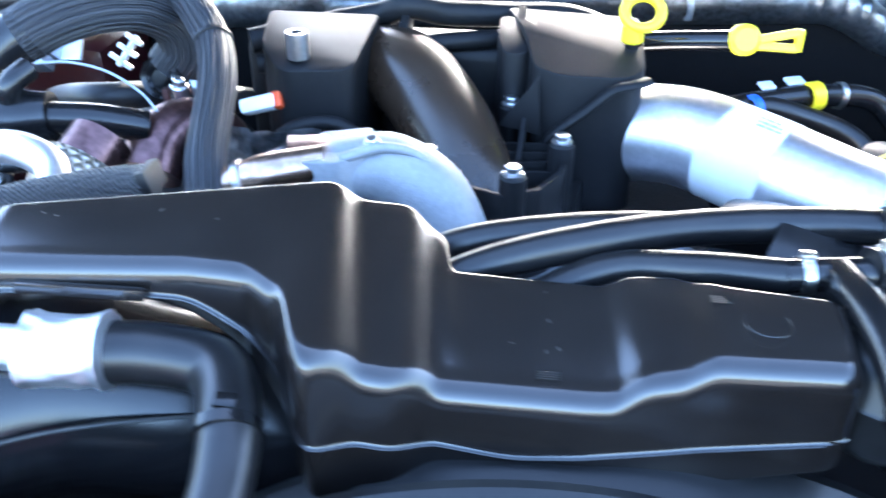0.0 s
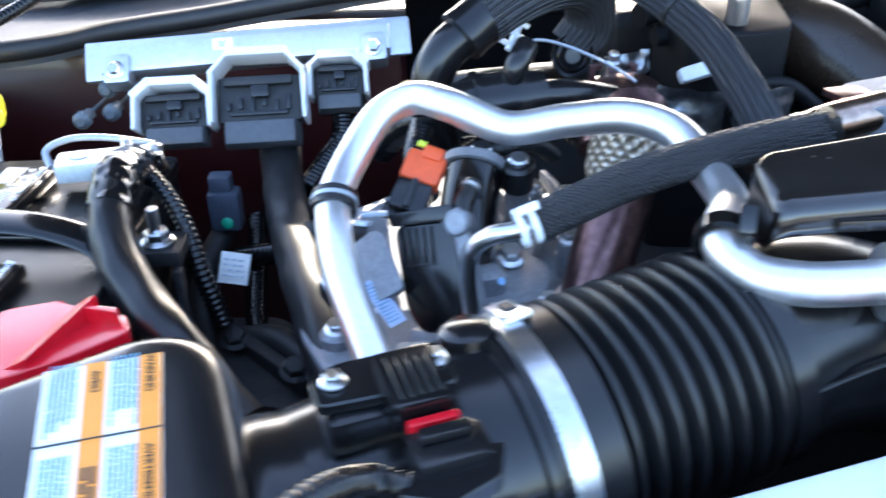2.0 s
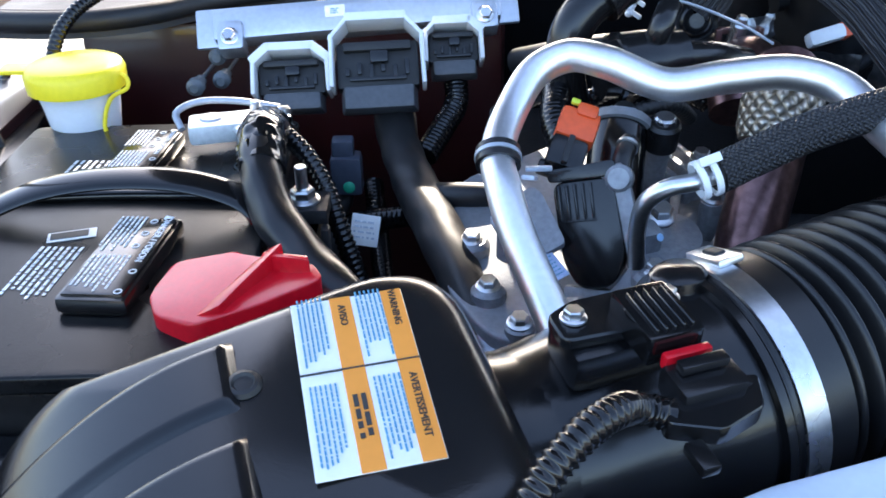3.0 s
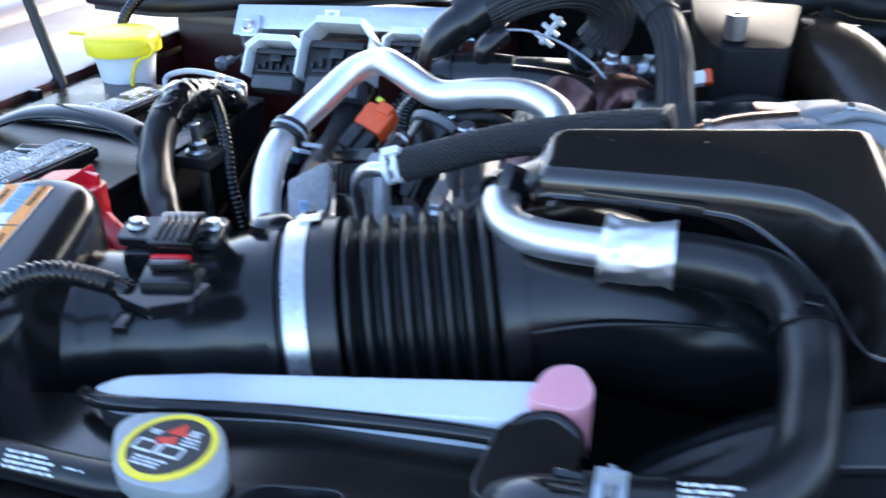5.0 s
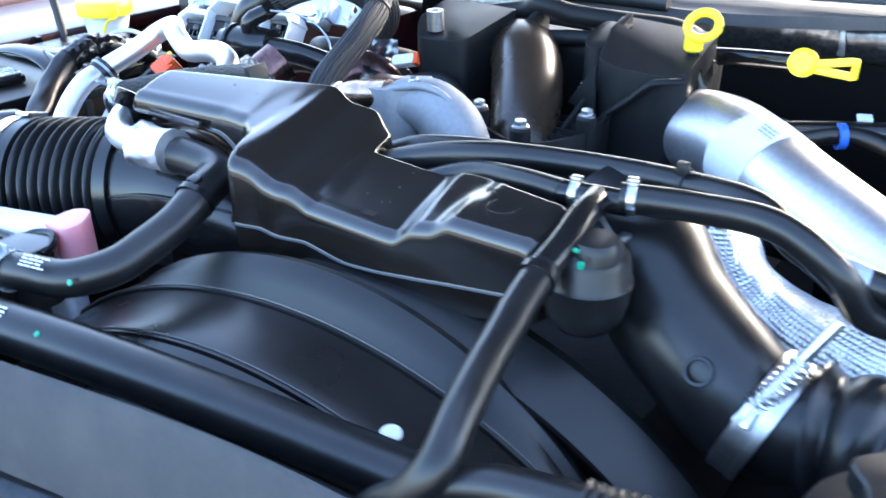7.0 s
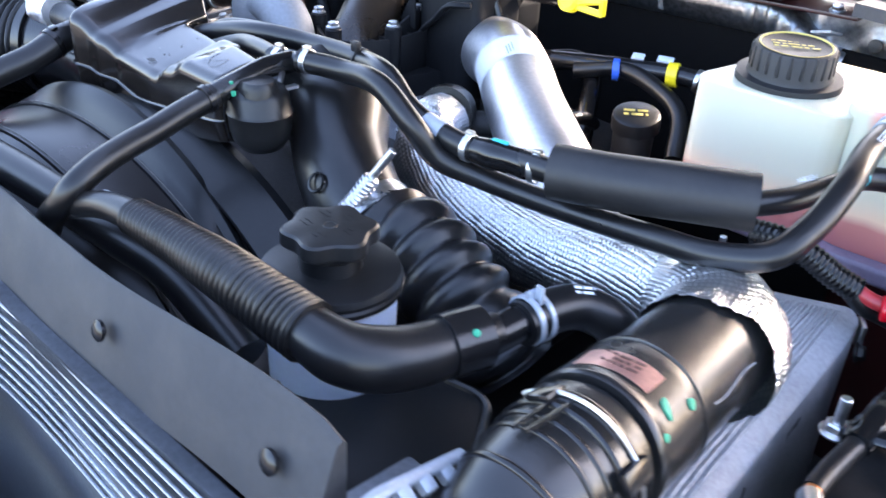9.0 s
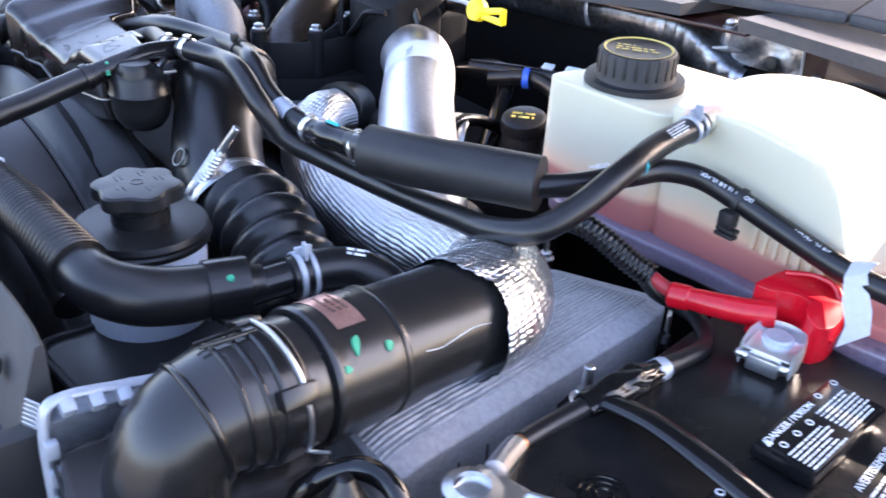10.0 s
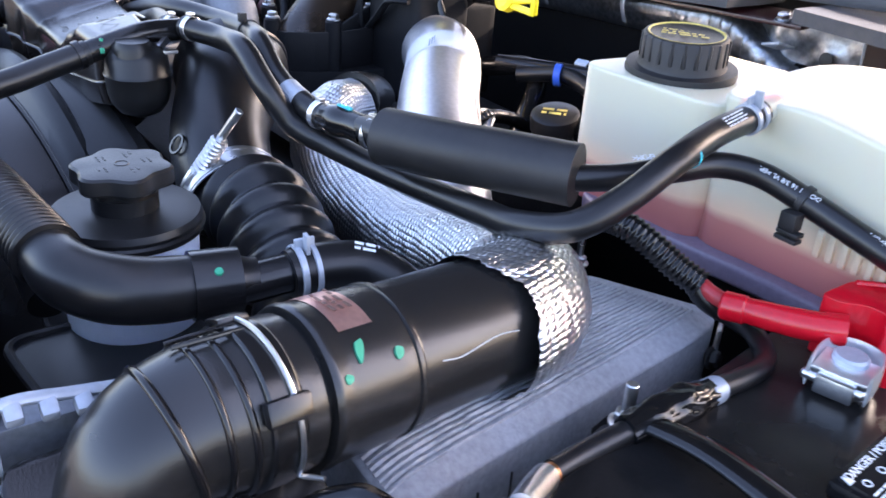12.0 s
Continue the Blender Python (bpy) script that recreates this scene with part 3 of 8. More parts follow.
# condenser in front of it
cd = thing("condenser", "silver finned condenser in front of the radiator", "radiator", (0.1, 0.11, 0.7))
for i in range(9):
    z = 1.055 - i * 0.0105
    pts = [(x, lean(x) - 0.0308 - 0.0006 * i, z + 0.10 * (x - 0.1) * 0.6) for x in (-0.55, -0.2, 0.1, 0.3, 0.45)]
    part("tube", sweep(pts, 0.0012, 8, 0.05, flat=0.7), FIN, cd)
bm = bmesh.new()
nf = 420
for i in range(nf):
    x = -0.55 + 1.0 * i / nf
    y = lean(x) - 0.0145
    q = bmesh.ops.create_cube(bm, size=1)["verts"]
    for v in q:
        v.co = V((x + v.co.x * 0.0006 + (v.co.z * 0.0016), y + v.co.y * 0.010 - 0.01, 1.01 + 0.06 * (x - 0.1) + v.co.z * 0.10))
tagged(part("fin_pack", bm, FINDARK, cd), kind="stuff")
part("end_tank", box(0.453, 0.468, 0.105, 0.165, 0.9, 1.10, 0.004), PLM, cd)
solo("nose_panel", box(-1.4, 1.3, -0.42, -0.08, 0.35, 0.90, 0.04, 3), PAINT, "dark red painted nose of the truck", "body panel", kind="structure")
solo("grille_shutter", prism(rounded([(-0.6, -0.06), (0.55, -0.0), (0.55, 0.07), (-0.6, 0.0)], 0.01), 0.93, 0.96, 0.004), PLM, "black plastic grille frame at the nose of the truck", "grille")

# ---- resonator cover over the engine's front ----


def cover():
    th = thing("engine_cover", "brown-black glossy plastic resonator cover over the engine", "engine cover", (-0.1, 0.35, 1.1))
    ztb = [(-0.33, 1.190), (-0.160, 1.1968), (-0.156, 1.1958), (-0.145, 1.1866), (-0.122, 1.1840), (-0.118, 1.1828), (-0.107, 1.1735), (-0.094, 1.1665), (-0.023, 1.1665), (-0.011, 1.1735), (0.016, 1.1735), (0.028, 1.180), (0.09, 1.180)]
    ztf = [(-0.33, 1.182), (-0.19, 1.186), (-0.158, 1.1825), (-0.1365, 1.1765), (-0.1240, 1.1660), (-0.1050, 1.1630), (-0.0925, 1.1530), (-0.017, 1.152), (-0.005, 1.1620), (0.010, 1.165), (0.022, 1.173), (0.09, 1.174)]
    yf = [(-0.33, 0.338), (-0.215, 0.346), (-0.185, 0.343), (-0.166, 0.330), (-0.152, 0.298), (-0.145, 0.292), (-0.128, 0.302), (-0.112, 0.303), (-0.095, 0.312), (-0.03, 0.313), (-0.004, 0.316), (0.02, 0.318), (0.09, 0.320)]
    yb = [(-0.33, 0.382), (-0.165, 0.420), (-0.122, 0.425), (-0.100, 0.417), (-0.0955, 0.392), (-0.015, 0.387), (0.012, 0.389), (0.030, 0.374), (0.09, 0.367)]
    zb = [(-0.33, 1.166), (-0.225, 1.162), (-0.195, 1.146), (-0.160, 1.103), (-0.13, 1.094), (-0.02, 1.094), (0.03, 1.106), (0.09, 1.120)]
    zs = [(-0.33, 1.172), (-0.21, 1.166), (-0.15, 1.131), (-0.06, 1.118), (0.0, 1.124), (0.09, 1.138)]
    x0, x1, r, rb = -0.322, 0.083, 0.011, 0.005
    bm = bmesh.new()
    rows = []
    n = 480
    for i in range(n + 1):
        t = i / n
        x = x0 + (x1 - x0) * t
        d = min(x - x0, x1 - x)
        end = 1 - math.sqrt(max(0.0, 1 - (1 - min(1, d / r)) ** 2))
        inset = 0.006 * end
        drop = r * 0.8 * end
        f, b = soft_table(yf, x, 0.005) + inset, soft_table(yb, x, 0.003) - inset
        zf, zk = soft_table(ztf, x, 0.0045) - drop, soft_table(ztb, x, 0.0045) - drop
        lo, seam = soft_table(zb, x, 0.012), soft_table(zs, x, 0.012)
        seam = min(seam, zf - 0.016)
        lo = min(lo, seam - 0.004)
        prof = [(f + 0.012, lo - 0.002), (f + 0.0045, lo), (f + 0.0042, lo + 0.0010), (f + 0.0018, seam - 0.0018), (f + 0.0016, seam - 0.0009), (f + 0.0002, seam), (f + 0.0012, seam + 0.0009), (f + 0.0013, seam + 0.0020), (f + 0.00135, seam + 0.45 * (zf - r - seam)), (f + 0.0014, zf - r - 0.0015), (f + 0.0015, zf - r)]
        for k in range(1, 7):
            a = k / 6 * math.pi / 2
            prof.append((f + 0.0015 + r * (1 - math.cos(a)), zf - r + r * math.sin(a)))
        m = 12
        for k in range(1, m):
            v = k / m
            skew = -0.019 + 0.012 * ss(-0.07, -0.04, x)
            za, zc = soft_table(ztf, x - skew * v, 0.0045) - drop, soft_table(ztb, x + skew * (1 - v), 0.0045) - drop
            prof.append((f + 0.0015 + r + (b - f - 0.003 - r - rb) * v, za + (zc - za) * v + 0.0008 * math.sin(math.pi * v)))
        for k in range(7):
            a = k / 6 * math.pi / 2
            prof.append((b - 0.0015 - rb + rb * math.sin(a), zk - rb + rb * math.cos(a)))
        prof += [(b, seam), (b - 0.004, lo)]
        rows.append([bm.verts.new((x, y, zz)) for y, zz in prof])
    for a, b in zip(rows, rows[1:]):
        for k in range(len(a)):
            k2 = (k + 1) % len(a)
            bm.faces.new((a[k], a[k2], b[k2], b[k]))
    bm.faces.new(rows[0])
    bm.faces.new(rows[-1])
    part("shell", bm, COVER, th, smooth=60)
    part("seam", sweep([(x, soft_table(yf, x, 0.005) - 0.0004, min(soft_table(zs, x, 0.012), soft_table(ztf, x, 0.003) - 0.016)) for x in [x0 + 0.012 + (x1 - x0 - 0.024) * k / 60 for k in range(61)]], 0.0006, 6, 0.004), COVER, th)
    part("clip", rbox((0.062, 0.004, 0.006), plane_pose((-0.262, 0.341, 1.170), (1, 0.02, 0.0), (0, 1, 0)), 0.0012), COVER, th)
    part("moulded_ring", sweep([(0.045 + 0.010 * math.cos(t), 0.345 + 0.010 * math.sin(t), 1.1778) for t in (2 * math.pi * k / 24 for k in range(25))], 0.0002, 6, 0.002, caps=False), COVER, th)
    for x, y, z, s in ((0.028, 0.36, 1.1785, 1), (-0.046, 0.327, 1.1545, 4)):
        part("date_mark", bars(0.010, 0.006, 4, plane_pose((x, y, z), (1, 0, 0), (0, 1, 0)), s, 0.3, False, 0.0, 0.0004), PLM, th)
    rnd = random.Random(41)
    for k in range(9):
        x = rnd.uniform(-0.30, -0.19) if k % 2 else rnd.uniform(-0.080, -0.035)
        v = rnd.uniform(0.15, 0.9)
        skew = -0.019 + 0.012 * ss(-0.07, -0.04, x)
        za, zc = soft_table(ztf, x - skew * v, 0.0045), soft_table(ztb, x + skew * (1 - v), 0.0045)
        f, b = soft_table(yf, x, 0.005), soft_table(yb, x, 0.003)
        y = f + 0.0015 + r + (b - f - 0.003 - r - rb) * v
        part("scuff", rbox((rnd.uniform(0.0012, 0.0045), 0.00035, 0.0005), Matrix.Translation((x, y, za + (zc - za) * v + 0.0008 * math.sin(math.pi * v))) @ Matrix.Rotation(rnd.uniform(0, 3.1), 4, "Z"), 0), mat("scuffed_plastic", (0.06, 0.055, 0.05), 0.5, bump=0), th)
    # chamber at its end, below the tee
    part("chamber", lathe([(0, 0.050), (0.012, 0.049), (0.020, 0.046), (0.0245, 0.039), (0.026, 0.026), (0.0272, 0.0245), (0.0262, 0.023), (0.0255, 0.010), (0.023, 0.001), (0.017, -0.007), (0.008, -0.011), (0, -0.012)], (0.103, 0.347, 1.124), (0, 0, 1), 36), BLK, th)
    return th


cover()

# ---- air intake on the cold side ----


def air_box():
    th = thing("air_filter_housing", "black plastic air filter housing with a warning label on its lid", "air filter box", (-0.65, 0.2, 0.9))
    c, turn = V((-0.640, 0.215, 0)), radians(17)
    eu, ev = V((math.cos(turn), math.sin(turn), 0)), V((-math.sin(turn), math.cos(turn), 0))
    foot = rounded([(-0.118, -0.074), (0.088, -0.074), (0.088, 0.068), (-0.118, 0.068)], 0.036, 9)

    def top(u, v):
        y = (c + eu * u + ev * v).y
        return 1.1415 + 0.19 * (y - 0.2) - 4.6 * max(0.0, -0.012 - u) ** 2

    def at(u, v, dz=0.0):
        p = c + eu * u + ev * v
        return (p.x, p.y, top(u, v) + dz)

    bm = bmesh.new()
    r, rings = 0.019, []
    rings.append([bm.verts.new(V(at(u, v))) for u, v in foot])
    for q in rings[0]:
        q.co.z = 0.93
    for k in range(9):
        g = math.pi / 2 * k / 8
        d = r * (1 - math.cos(g))
        rings.append([bm.verts.new(at(u * (1 - d / 0.1), v * (1 - d / 0.07), r * (math.sin(g) - 1))) for u, v in foot])
    for k in range(1, 14):
        f = 1 - k / 13.5
        rings.append([bm.verts.new(at(u * 0.81 * f, v * 0.729 * f)) for u, v in foot])
    for p, q in zip(rings, rings[1:]):
        for k in range(len(p)):
            k2 = (k + 1) % len(p)
            bm.faces.new((p[k], p[k2], q[k2], q[k]))
    bm.faces.new(rings[-1])
    part("lid", bm, PL, th, smooth=60)
    part("rim", prism([tuple((c + eu * u * 1.05 + ev * v * 1.06).xy) for u, v in foot], 1.030, 1.046, 0.003), PL, th)
    for v0 in (0.040, -0.006):
        bm = bmesh.new()
        nu, nv = 44, 16
        g = []
        for i in range(nu + 1):
            row = []
            for j in range(nv + 1):
                u, v = -0.008 - 0.098 * i / nu, v0 - 0.036 * j / nv - 0.010 * i / nu
                e = min(i / nu * 0.098, (1 - i / nu) * 0.098, j / nv * 0.036, (1 - j / nv) * 0.036)
                row.append(bm.verts.new(at(u, v, -0.0012 + 0.0046 * ss(0.0, 0.0045, e))))
            g.append(row)
        for i in range(nu):
            for j in range(nv):
                bm.faces.new((g[i][j], g[i + 1][j], g[i + 1][j + 1], g[i][j + 1]))
        part("raised_pad", bm, PL, th, smooth=80)
    part("plug", lathe([(0, 0.0012), (0.0035, 0.001), (0.0045, 0.0022), (0.006, 0.0018), (0.007, 0), (0, -0.001)], (-0.651, 0.228, 1.1472), (0, -0.19, 1), 20), PLM, th)
    part("seam", sweep([at(-0.02, -0.0745, -0.02), at(0.0, -0.076, -0.06), at(0.012, -0.076, -0.12)], 0.0012, 8, 0.01), PLM, th)
    part("outlet", sweep([(-0.590, 0.246, 1.072), (-0.572, 0.252, 1.073), (-0.556, 0.258, 1.0735), (-0.535, 0.266, 1.0745)], [0.064, 0.057, 0.0505, 0.0485], 48, 0.003), PL, th, smooth=80)
    return th


air_box()


def warning_label():
    th = thing("warning_label", "white and orange multilingual warning label stuck on the air filter lid", "label", (-0.607, 0.235, 1.154))
    c = V((-0.6075, 0.2305, 1.1480))
    right = V((0.97, 0.20, 0.02)).normalized()
    down = V((0.14, -0.97, -0.19)).normalized()
    m = plane_pose(c, right, -down)
    w, h = 0.045, 0.085
    part("paper", rbox((w, h, 0.0008), m, 0.0003, 1), PAPER, th)
    for sx in (-1, 1):
        x = -w / 4 + 0.0085 if sx < 0 else w / 2 - 0.0045
        part("orange_strip", rbox((0.0085, h, 0.0006), m @ Matrix.Translation((x, 0, 0.0005)), 0.0002, 1), ORLAB, th, "orange strip")
    part("divider", rbox((w, 0.0006, 0.0006), m @ Matrix.Translation((0, 0.004, 0.0008)), 0), BLACKP, th)
    turn = Matrix.Rotation(radians(-90), 4, "Z")
    for word, x, y, size in (("WARNING", w / 2 - 0.0045, 0.032, 0.0041), ("AVERTISSEMENT", w / 2 - 0.0045, -0.018, 0.0041), ("AVISO", -w / 4 + 0.0085, 0.032, 0.0041)):
        lettering(word, size, m @ Matrix.Translation((x, y, 0.001)) @ turn, BLACKP, th)
    part("print", bars(0.022, 0.006, 2, m @ Matrix.Translation((-w / 4 + 0.0085, -0.02, 0.001)) @ turn, 8, 0.6), BLACKP, th, "unreadable black print")
    for k, (x, y) in enumerate(((-w / 2 + 0.0075, 0.025), (0.0085, 0.025), (-w / 2 + 0.0075, -0.021), (0.0085, -0.021))):
        part("print", bars(0.038, 0.0110, 6, m @ Matrix.Translation((x, y, 0.0007)) @ turn, 20 + k, 0.42), TEALP, th, "unreadable blue print")
    return th


warning_label()


def intake_tube():
    th = thing("intake_tube", "black plastic intake tube with a ribbed rubber bellows", "intake tube", (-0.42, 0.30, 1.08))
    A, B, C = V((-0.550, 0.2605, 1.074)), V((-0.4415, 0.303, 1.0800)), V((-0.3290, 0.3475, 1.0915))
    ax = (C - B).normalized()
    L = (C - B).length
    part("tube", sweep([A, (-0.50, 0.280, 1.0755), (-0.462, 0.295, 1.0785), B], [0.0485, 0.0525, 0.0575, 0.0595], 56, 0.005), PL, th, smooth=60)
    part("tube_flange", band(B - ax * 0.013, ax, 0.0585, 0.005, 0.0035, 56), PL, th)
    s0 = B - ax * 0.009

    def prof(s):
        if s < 0.031:
            return 0.0612 if s > 0.002 else 0.0600
        if s > L + 0.009 - 0.012:
            return 0.0575
        k = (s - 0.031) / (L - 0.034) * 8
        return 0.0520 + 0.0088 * (0.5 + 0.5 * math.cos(2 * math.pi * (k - 0.5))) ** 0.8

    part("bellows", sweep([s0, (s0 + C) / 2, C], prof, 64, 0.0009), RUB, th, "ribbed black rubber bellows", 80)
    part("hose_clamp", band(B, ax, 0.0616, 0.013, 0.0012, 56), STEEL, th, "bright steel band clamp")
    up = V((-0.12, 0.30, 0.95)).normalized()
    part("clamp_screw", rbox((0.014, 0.026, 0.004), plane_pose(B + up * 0.0635, ax, ax.cross(up)), 0.0015), STEEL, th, "steel screw housing")
    part("screw_slot", rbox((0.006, 0.010, 0.003), plane_pose(B + up * 0.0655, ax, ax.cross(up)), 0.001), PLM, th)
    part("saddle", lathe([(0, 0.011), (0.009, 0.011), (0.013, 0.008), (0.0145, 0.0), (0.0145, -0.012)], B - ax * 0.020 + V((-0.008, 0.014, 0.053)), (-0.1, 0.1, 1), 28), PL, th)
    part("collar", band(C - ax * 0.004, ax, 0.0575, 0.013, 0.0022, 56), PL, th)
    part("duct", sweep([C, C + ax * 0.04 + V((0, 0, -0.002)), (-0.245, 0.372, 1.083), (-0.19, 0.384, 1.065), (-0.14, 0.395, 1.04)], [0.0555, 0.055, 0.052, 0.048, 0.044], 56, 0.006), PL, th, smooth=60)
    part("seam", sweep([(-0.313, 0.2975, 1.1035), (-0.275, 0.3080, 1.1115), (-0.235, 0.3235, 1.1105), (-0.205, 0.338, 1.105)], 0.0012, 6, 0.01), PLM, th)
    return th


intake_tube()


def airflow_sensor():
    th = thing("airflow_sensor", "black airflow sensor with a red lock tab on the intake tube", "sensor", (-0.495, 0.26, 1.145))
    m = plane_pose((-0.503, 0.268, 1.1455), (1, 0.33, 0), (-0.33, 1, 0.12)) @ Matrix.Diagonal((0.93, 0.93, 1, 1))
    part("flange", prism(rounded([(-0.034, -0.010), (0.028, -0.014), (0.028, 0.014), (-0.020, 0.014), (-0.034, 0.008)], 0.004, 3), -0.003, 0.003, 0.001, 1, m), PL, th)
    part("pedestal", rbox((0.058, 0.030, 0.020), m @ Matrix.Translation((-0.002, -0.002, -0.013)), 0.006), PL, th)
    part("body", rbox((0.026, 0.034, 0.014), m @ Matrix.Translation((0.006, -0.014, 0.006)), 0.002), PLG, th)
    for i in range(5):
        part("rib", rbox((0.0014, 0.026, 0.002), m @ Matrix.Translation((-0.002 + i * 0.0042, -0.015, 0.0136)), 0.0004, 1), PLG, th)
    part("lock_tab", rbox((0.022, 0.0045, 0.007), m @ Matrix.Translation((0.008, -0.036, 0.005)), 0.0012), RED, th, "red lock tab")
    part("connector", merge(rbox((0.030, 0.020, 0.013), m @ Matrix.Translation((0.010, -0.047, -0.001)), 0.003), rbox((0.022, 0.006, 0.004), m @ Matrix.Translation((0.010, -0.044, 0.008)), 0.001), rbox((0.004, 0.018, 0.008), m @ Matrix.Translation((0.026, -0.046, -0.002)), 0.001)), PL, th)
    part("boot", prism(rounded([(-0.016, -0.062), (0.004, -0.072), (0.026, -0.066), (0.034, -0.050), (0.012, -0.046), (-0.012, -0.052)], 0.003, 3), -0.008, 0.001, 0.0015, 1, m), PL, th)
    part("boot_tab", rbox((0.008, 0.014, 0.005), m @ Matrix.Translation((-0.008, -0.076, -0.006)), 0.001), PL, th)
    for x in (-0.024, 0.022):
        hexbolt("bolt", m @ V((x, 0.002, 0.003)), (0, 0, 1), 0.0042, "", th)
    part("white_dot", cyl(m @ V((0.004, 0.008, 0.003)), m @ V((0.004, 0.008, 0.0046)), 0.0032, 14), WHITE, th)
    pts = [m @ V((-0.010, -0.056, -0.003)), m @ V((-0.020, -0.052, 0.000)), (-0.521, 0.199, 1.154), (-0.534, 0.187, 1.155), (-0.549, 0.174, 1.145), (-0.558, 0.162, 1.125), (-0.5428, 0.15, 1.1342), (-0.5503, 0.146, 1.0988), (-0.5503, 0.144, 1.0)]
    part("loom", sweep(pts, 0.0050, 14, 0.0008, rib=(0.0034, 0.0014, 1)), PLG, th, "split corrugated wiring loom", 80)
    return th


airflow_sensor()

# ---- radiator top, coolant bottle, fan shroud, radiator hoses ----
rt = thing("radiator_tank_cover", "brown-black plastic radiator top cover with a recessed bolt", "radiator cover", (-0.38, 0.16, 1.05))
out = rounded([(-0.62, 0.160), (-0.485, 0.200), (-0.40, 0.216), (-0.308, 0.232), (-0.288, 0.222), (-0.280, 0.195), (-0.262, 0.190), (-0.256, 0.150), (-0.341, 0.135), (-0.352, 0.150), (-0.356, 0.174), (-0.399, 0.163), (-0.408, 0.134), (-0.50, 0.112), (-0.62, 0.09)], 0.010, 4)
part("top", prism(out, 1.03, 1.088, 0.0055, 4), COVER, rt)
part("shelf", prism(rounded([(-0.62, 0.08), (-0.26, 0.125), (-0.25, 0.150), (-0.36, 0.19), (-0.62, 0.13)], 0.01), 1.03, 1.076, 0.003), COVER, rt)
part("front_bar", sweep([(-0.45, 0.118, 1.078), (-0.34, 0.134, 1.080), (-0.27, 0.142, 1.082)], 0.014, 18), COVER, rt)
part("washer", lathe([(0, 0.0015), (0.013, 0.0012), (0.014, 0), (0, 0)], (-0.373, 0.147, 1.076), (0, 0, 1), 28), GREYCLIP, rt, "pale steel washer")
hexbolt("bolt", (-0.373, 0.147, 1.077), (0, 0, 1), 0.0062, "flanged steel bolt", rt, GREYCLIP)

cap = thing("pressure_cap", "grey pressure cap with a yellow ringed warning sticker", "filler cap", (-0.426, 0.147, 1.088))
cm = V((-0.430, 0.151, 1.0885))
part("neck", cyl(cm + V((0, 0, -0.02)), cm + V((0, 0, 0.012)), 0.019, 28), PL, cap)
ear = []
for k in range(72):
    g = 2 * math.pi * k / 72
    lobe = max(0.0, math.cos(g + 0.42)) ** 7 * 0.0105 + max(0.0, -math.cos(g + 0.30)) ** 9 * 0.0085
    ear.append((cm.x + (0.0238 + lobe) * math.cos(g), cm.y + (0.0238 + lobe) * math.sin(g)))
part("grip", prism(ear, 1.0995, 1.1100, 0.0022, 3), mat("cap_alloy", (0.33, 0.36, 0.38), 0.45, 0.2, var=0.08, bump=0.15), cap, "grey two-eared grip", 60)
part("sticker", lathe([(0, 0.0222), (0.0182, 0.0222), (0.0182, 0.0214), (0, 0.0214)], cm, (0, 0, 1), 48), BLACKP, cap, "black sticker")
part("sticker_ring", lathe([(0.0182, 0.0214), (0.0182, 0.0224), (0.0212, 0.0224), (0.0214, 0.0214)], cm, (0, 0, 1), 48), YEL, cap, "yellow ring")
cz = cm.z + 0.0224
part("red_mark", prism([(cm.x - 0.0060, cm.y + 0.0070), (cm.x + 0.0045, cm.y + 0.0070), (cm.x - 0.0005, cm.y + 0.0150)], cz - 0.0002, cz + 0.0002, 0), mat("red_print", (0.75, 0.05, 0.02), 0.5), cap, "red warning triangle")
part("red_mark", rbox((0.009, 0.0045, 0.0004), Matrix.Translation((cm.x - 0.003, cm.y + 0.0022, cz)) @ Matrix.Rotation(0.4, 4, "Z"), 0), mat("red_print", (0.75, 0.05, 0.02), 0.5), cap, "red hand symbol")
for dx, dy, w, h in ((-0.0095, -0.0030, 0.0105, 0.0062), (0.0030, -0.0030, 0.0105, 0.0062)):
    part("symbol_frame", merge(*[rbox(q, Matrix.Translation((cm.x + dx + ox, cm.y + dy + oy, cz)), 0) for q, ox, oy in (((w, 0.0011, 0.0004), 0, h / 2), ((w, 0.0011, 0.0004), 0, -h / 2), ((0.0011, h, 0.0004), -w / 2, 0), ((0.0011, h, 0.0004), w / 2, 0))]), PRINT, cap, "white symbol frame")
for dx, dy, w, h, seed in ((0.0085, 0.0045, 0.009, 0.006, 11), (0.0075, 0.0100, 0.006, 0.004, 12), (-0.0105, 0.0060, 0.006, 0.003, 13), (-0.002, -0.0118, 0.016, 0.006, 14)):
    part("print", bars(w, h, 3, plane_pose((cm.x + dx, cm.y + dy, cz), (1, 0, 0), (0, 1, 0)), seed, 0.55), PRINT, cap, "unreadable white print")
ov = hose("overflow_tube", "thin black overflow hose with white print beside the pressure cap", [(-0.560, 0.118, 1.098), (-0.507, 0.1290, 1.099), (-0.476, 0.1315, 1.0985), (-0.452, 0.1345, 1.0975), (-0.438, 0.140, 1.095)], 0.0088)
part("print", bars(0.026, 0.009, 4, plane_pose((-0.484, 0.1255, 1.1058), (0.97, 0.10, -0.02), (-0.1, 0.75, 0.62)), 15, 0.5), PRINT, ov, "unreadable white print")
part("print", bars(0.010, 0.003, 1, plane_pose((-0.463, 0.1280, 1.1052), (0.97, 0.10, -0.02), (-0.1, 0.75, 0.62)), 16, 0.8), PRINT, ov, "unreadable white print")

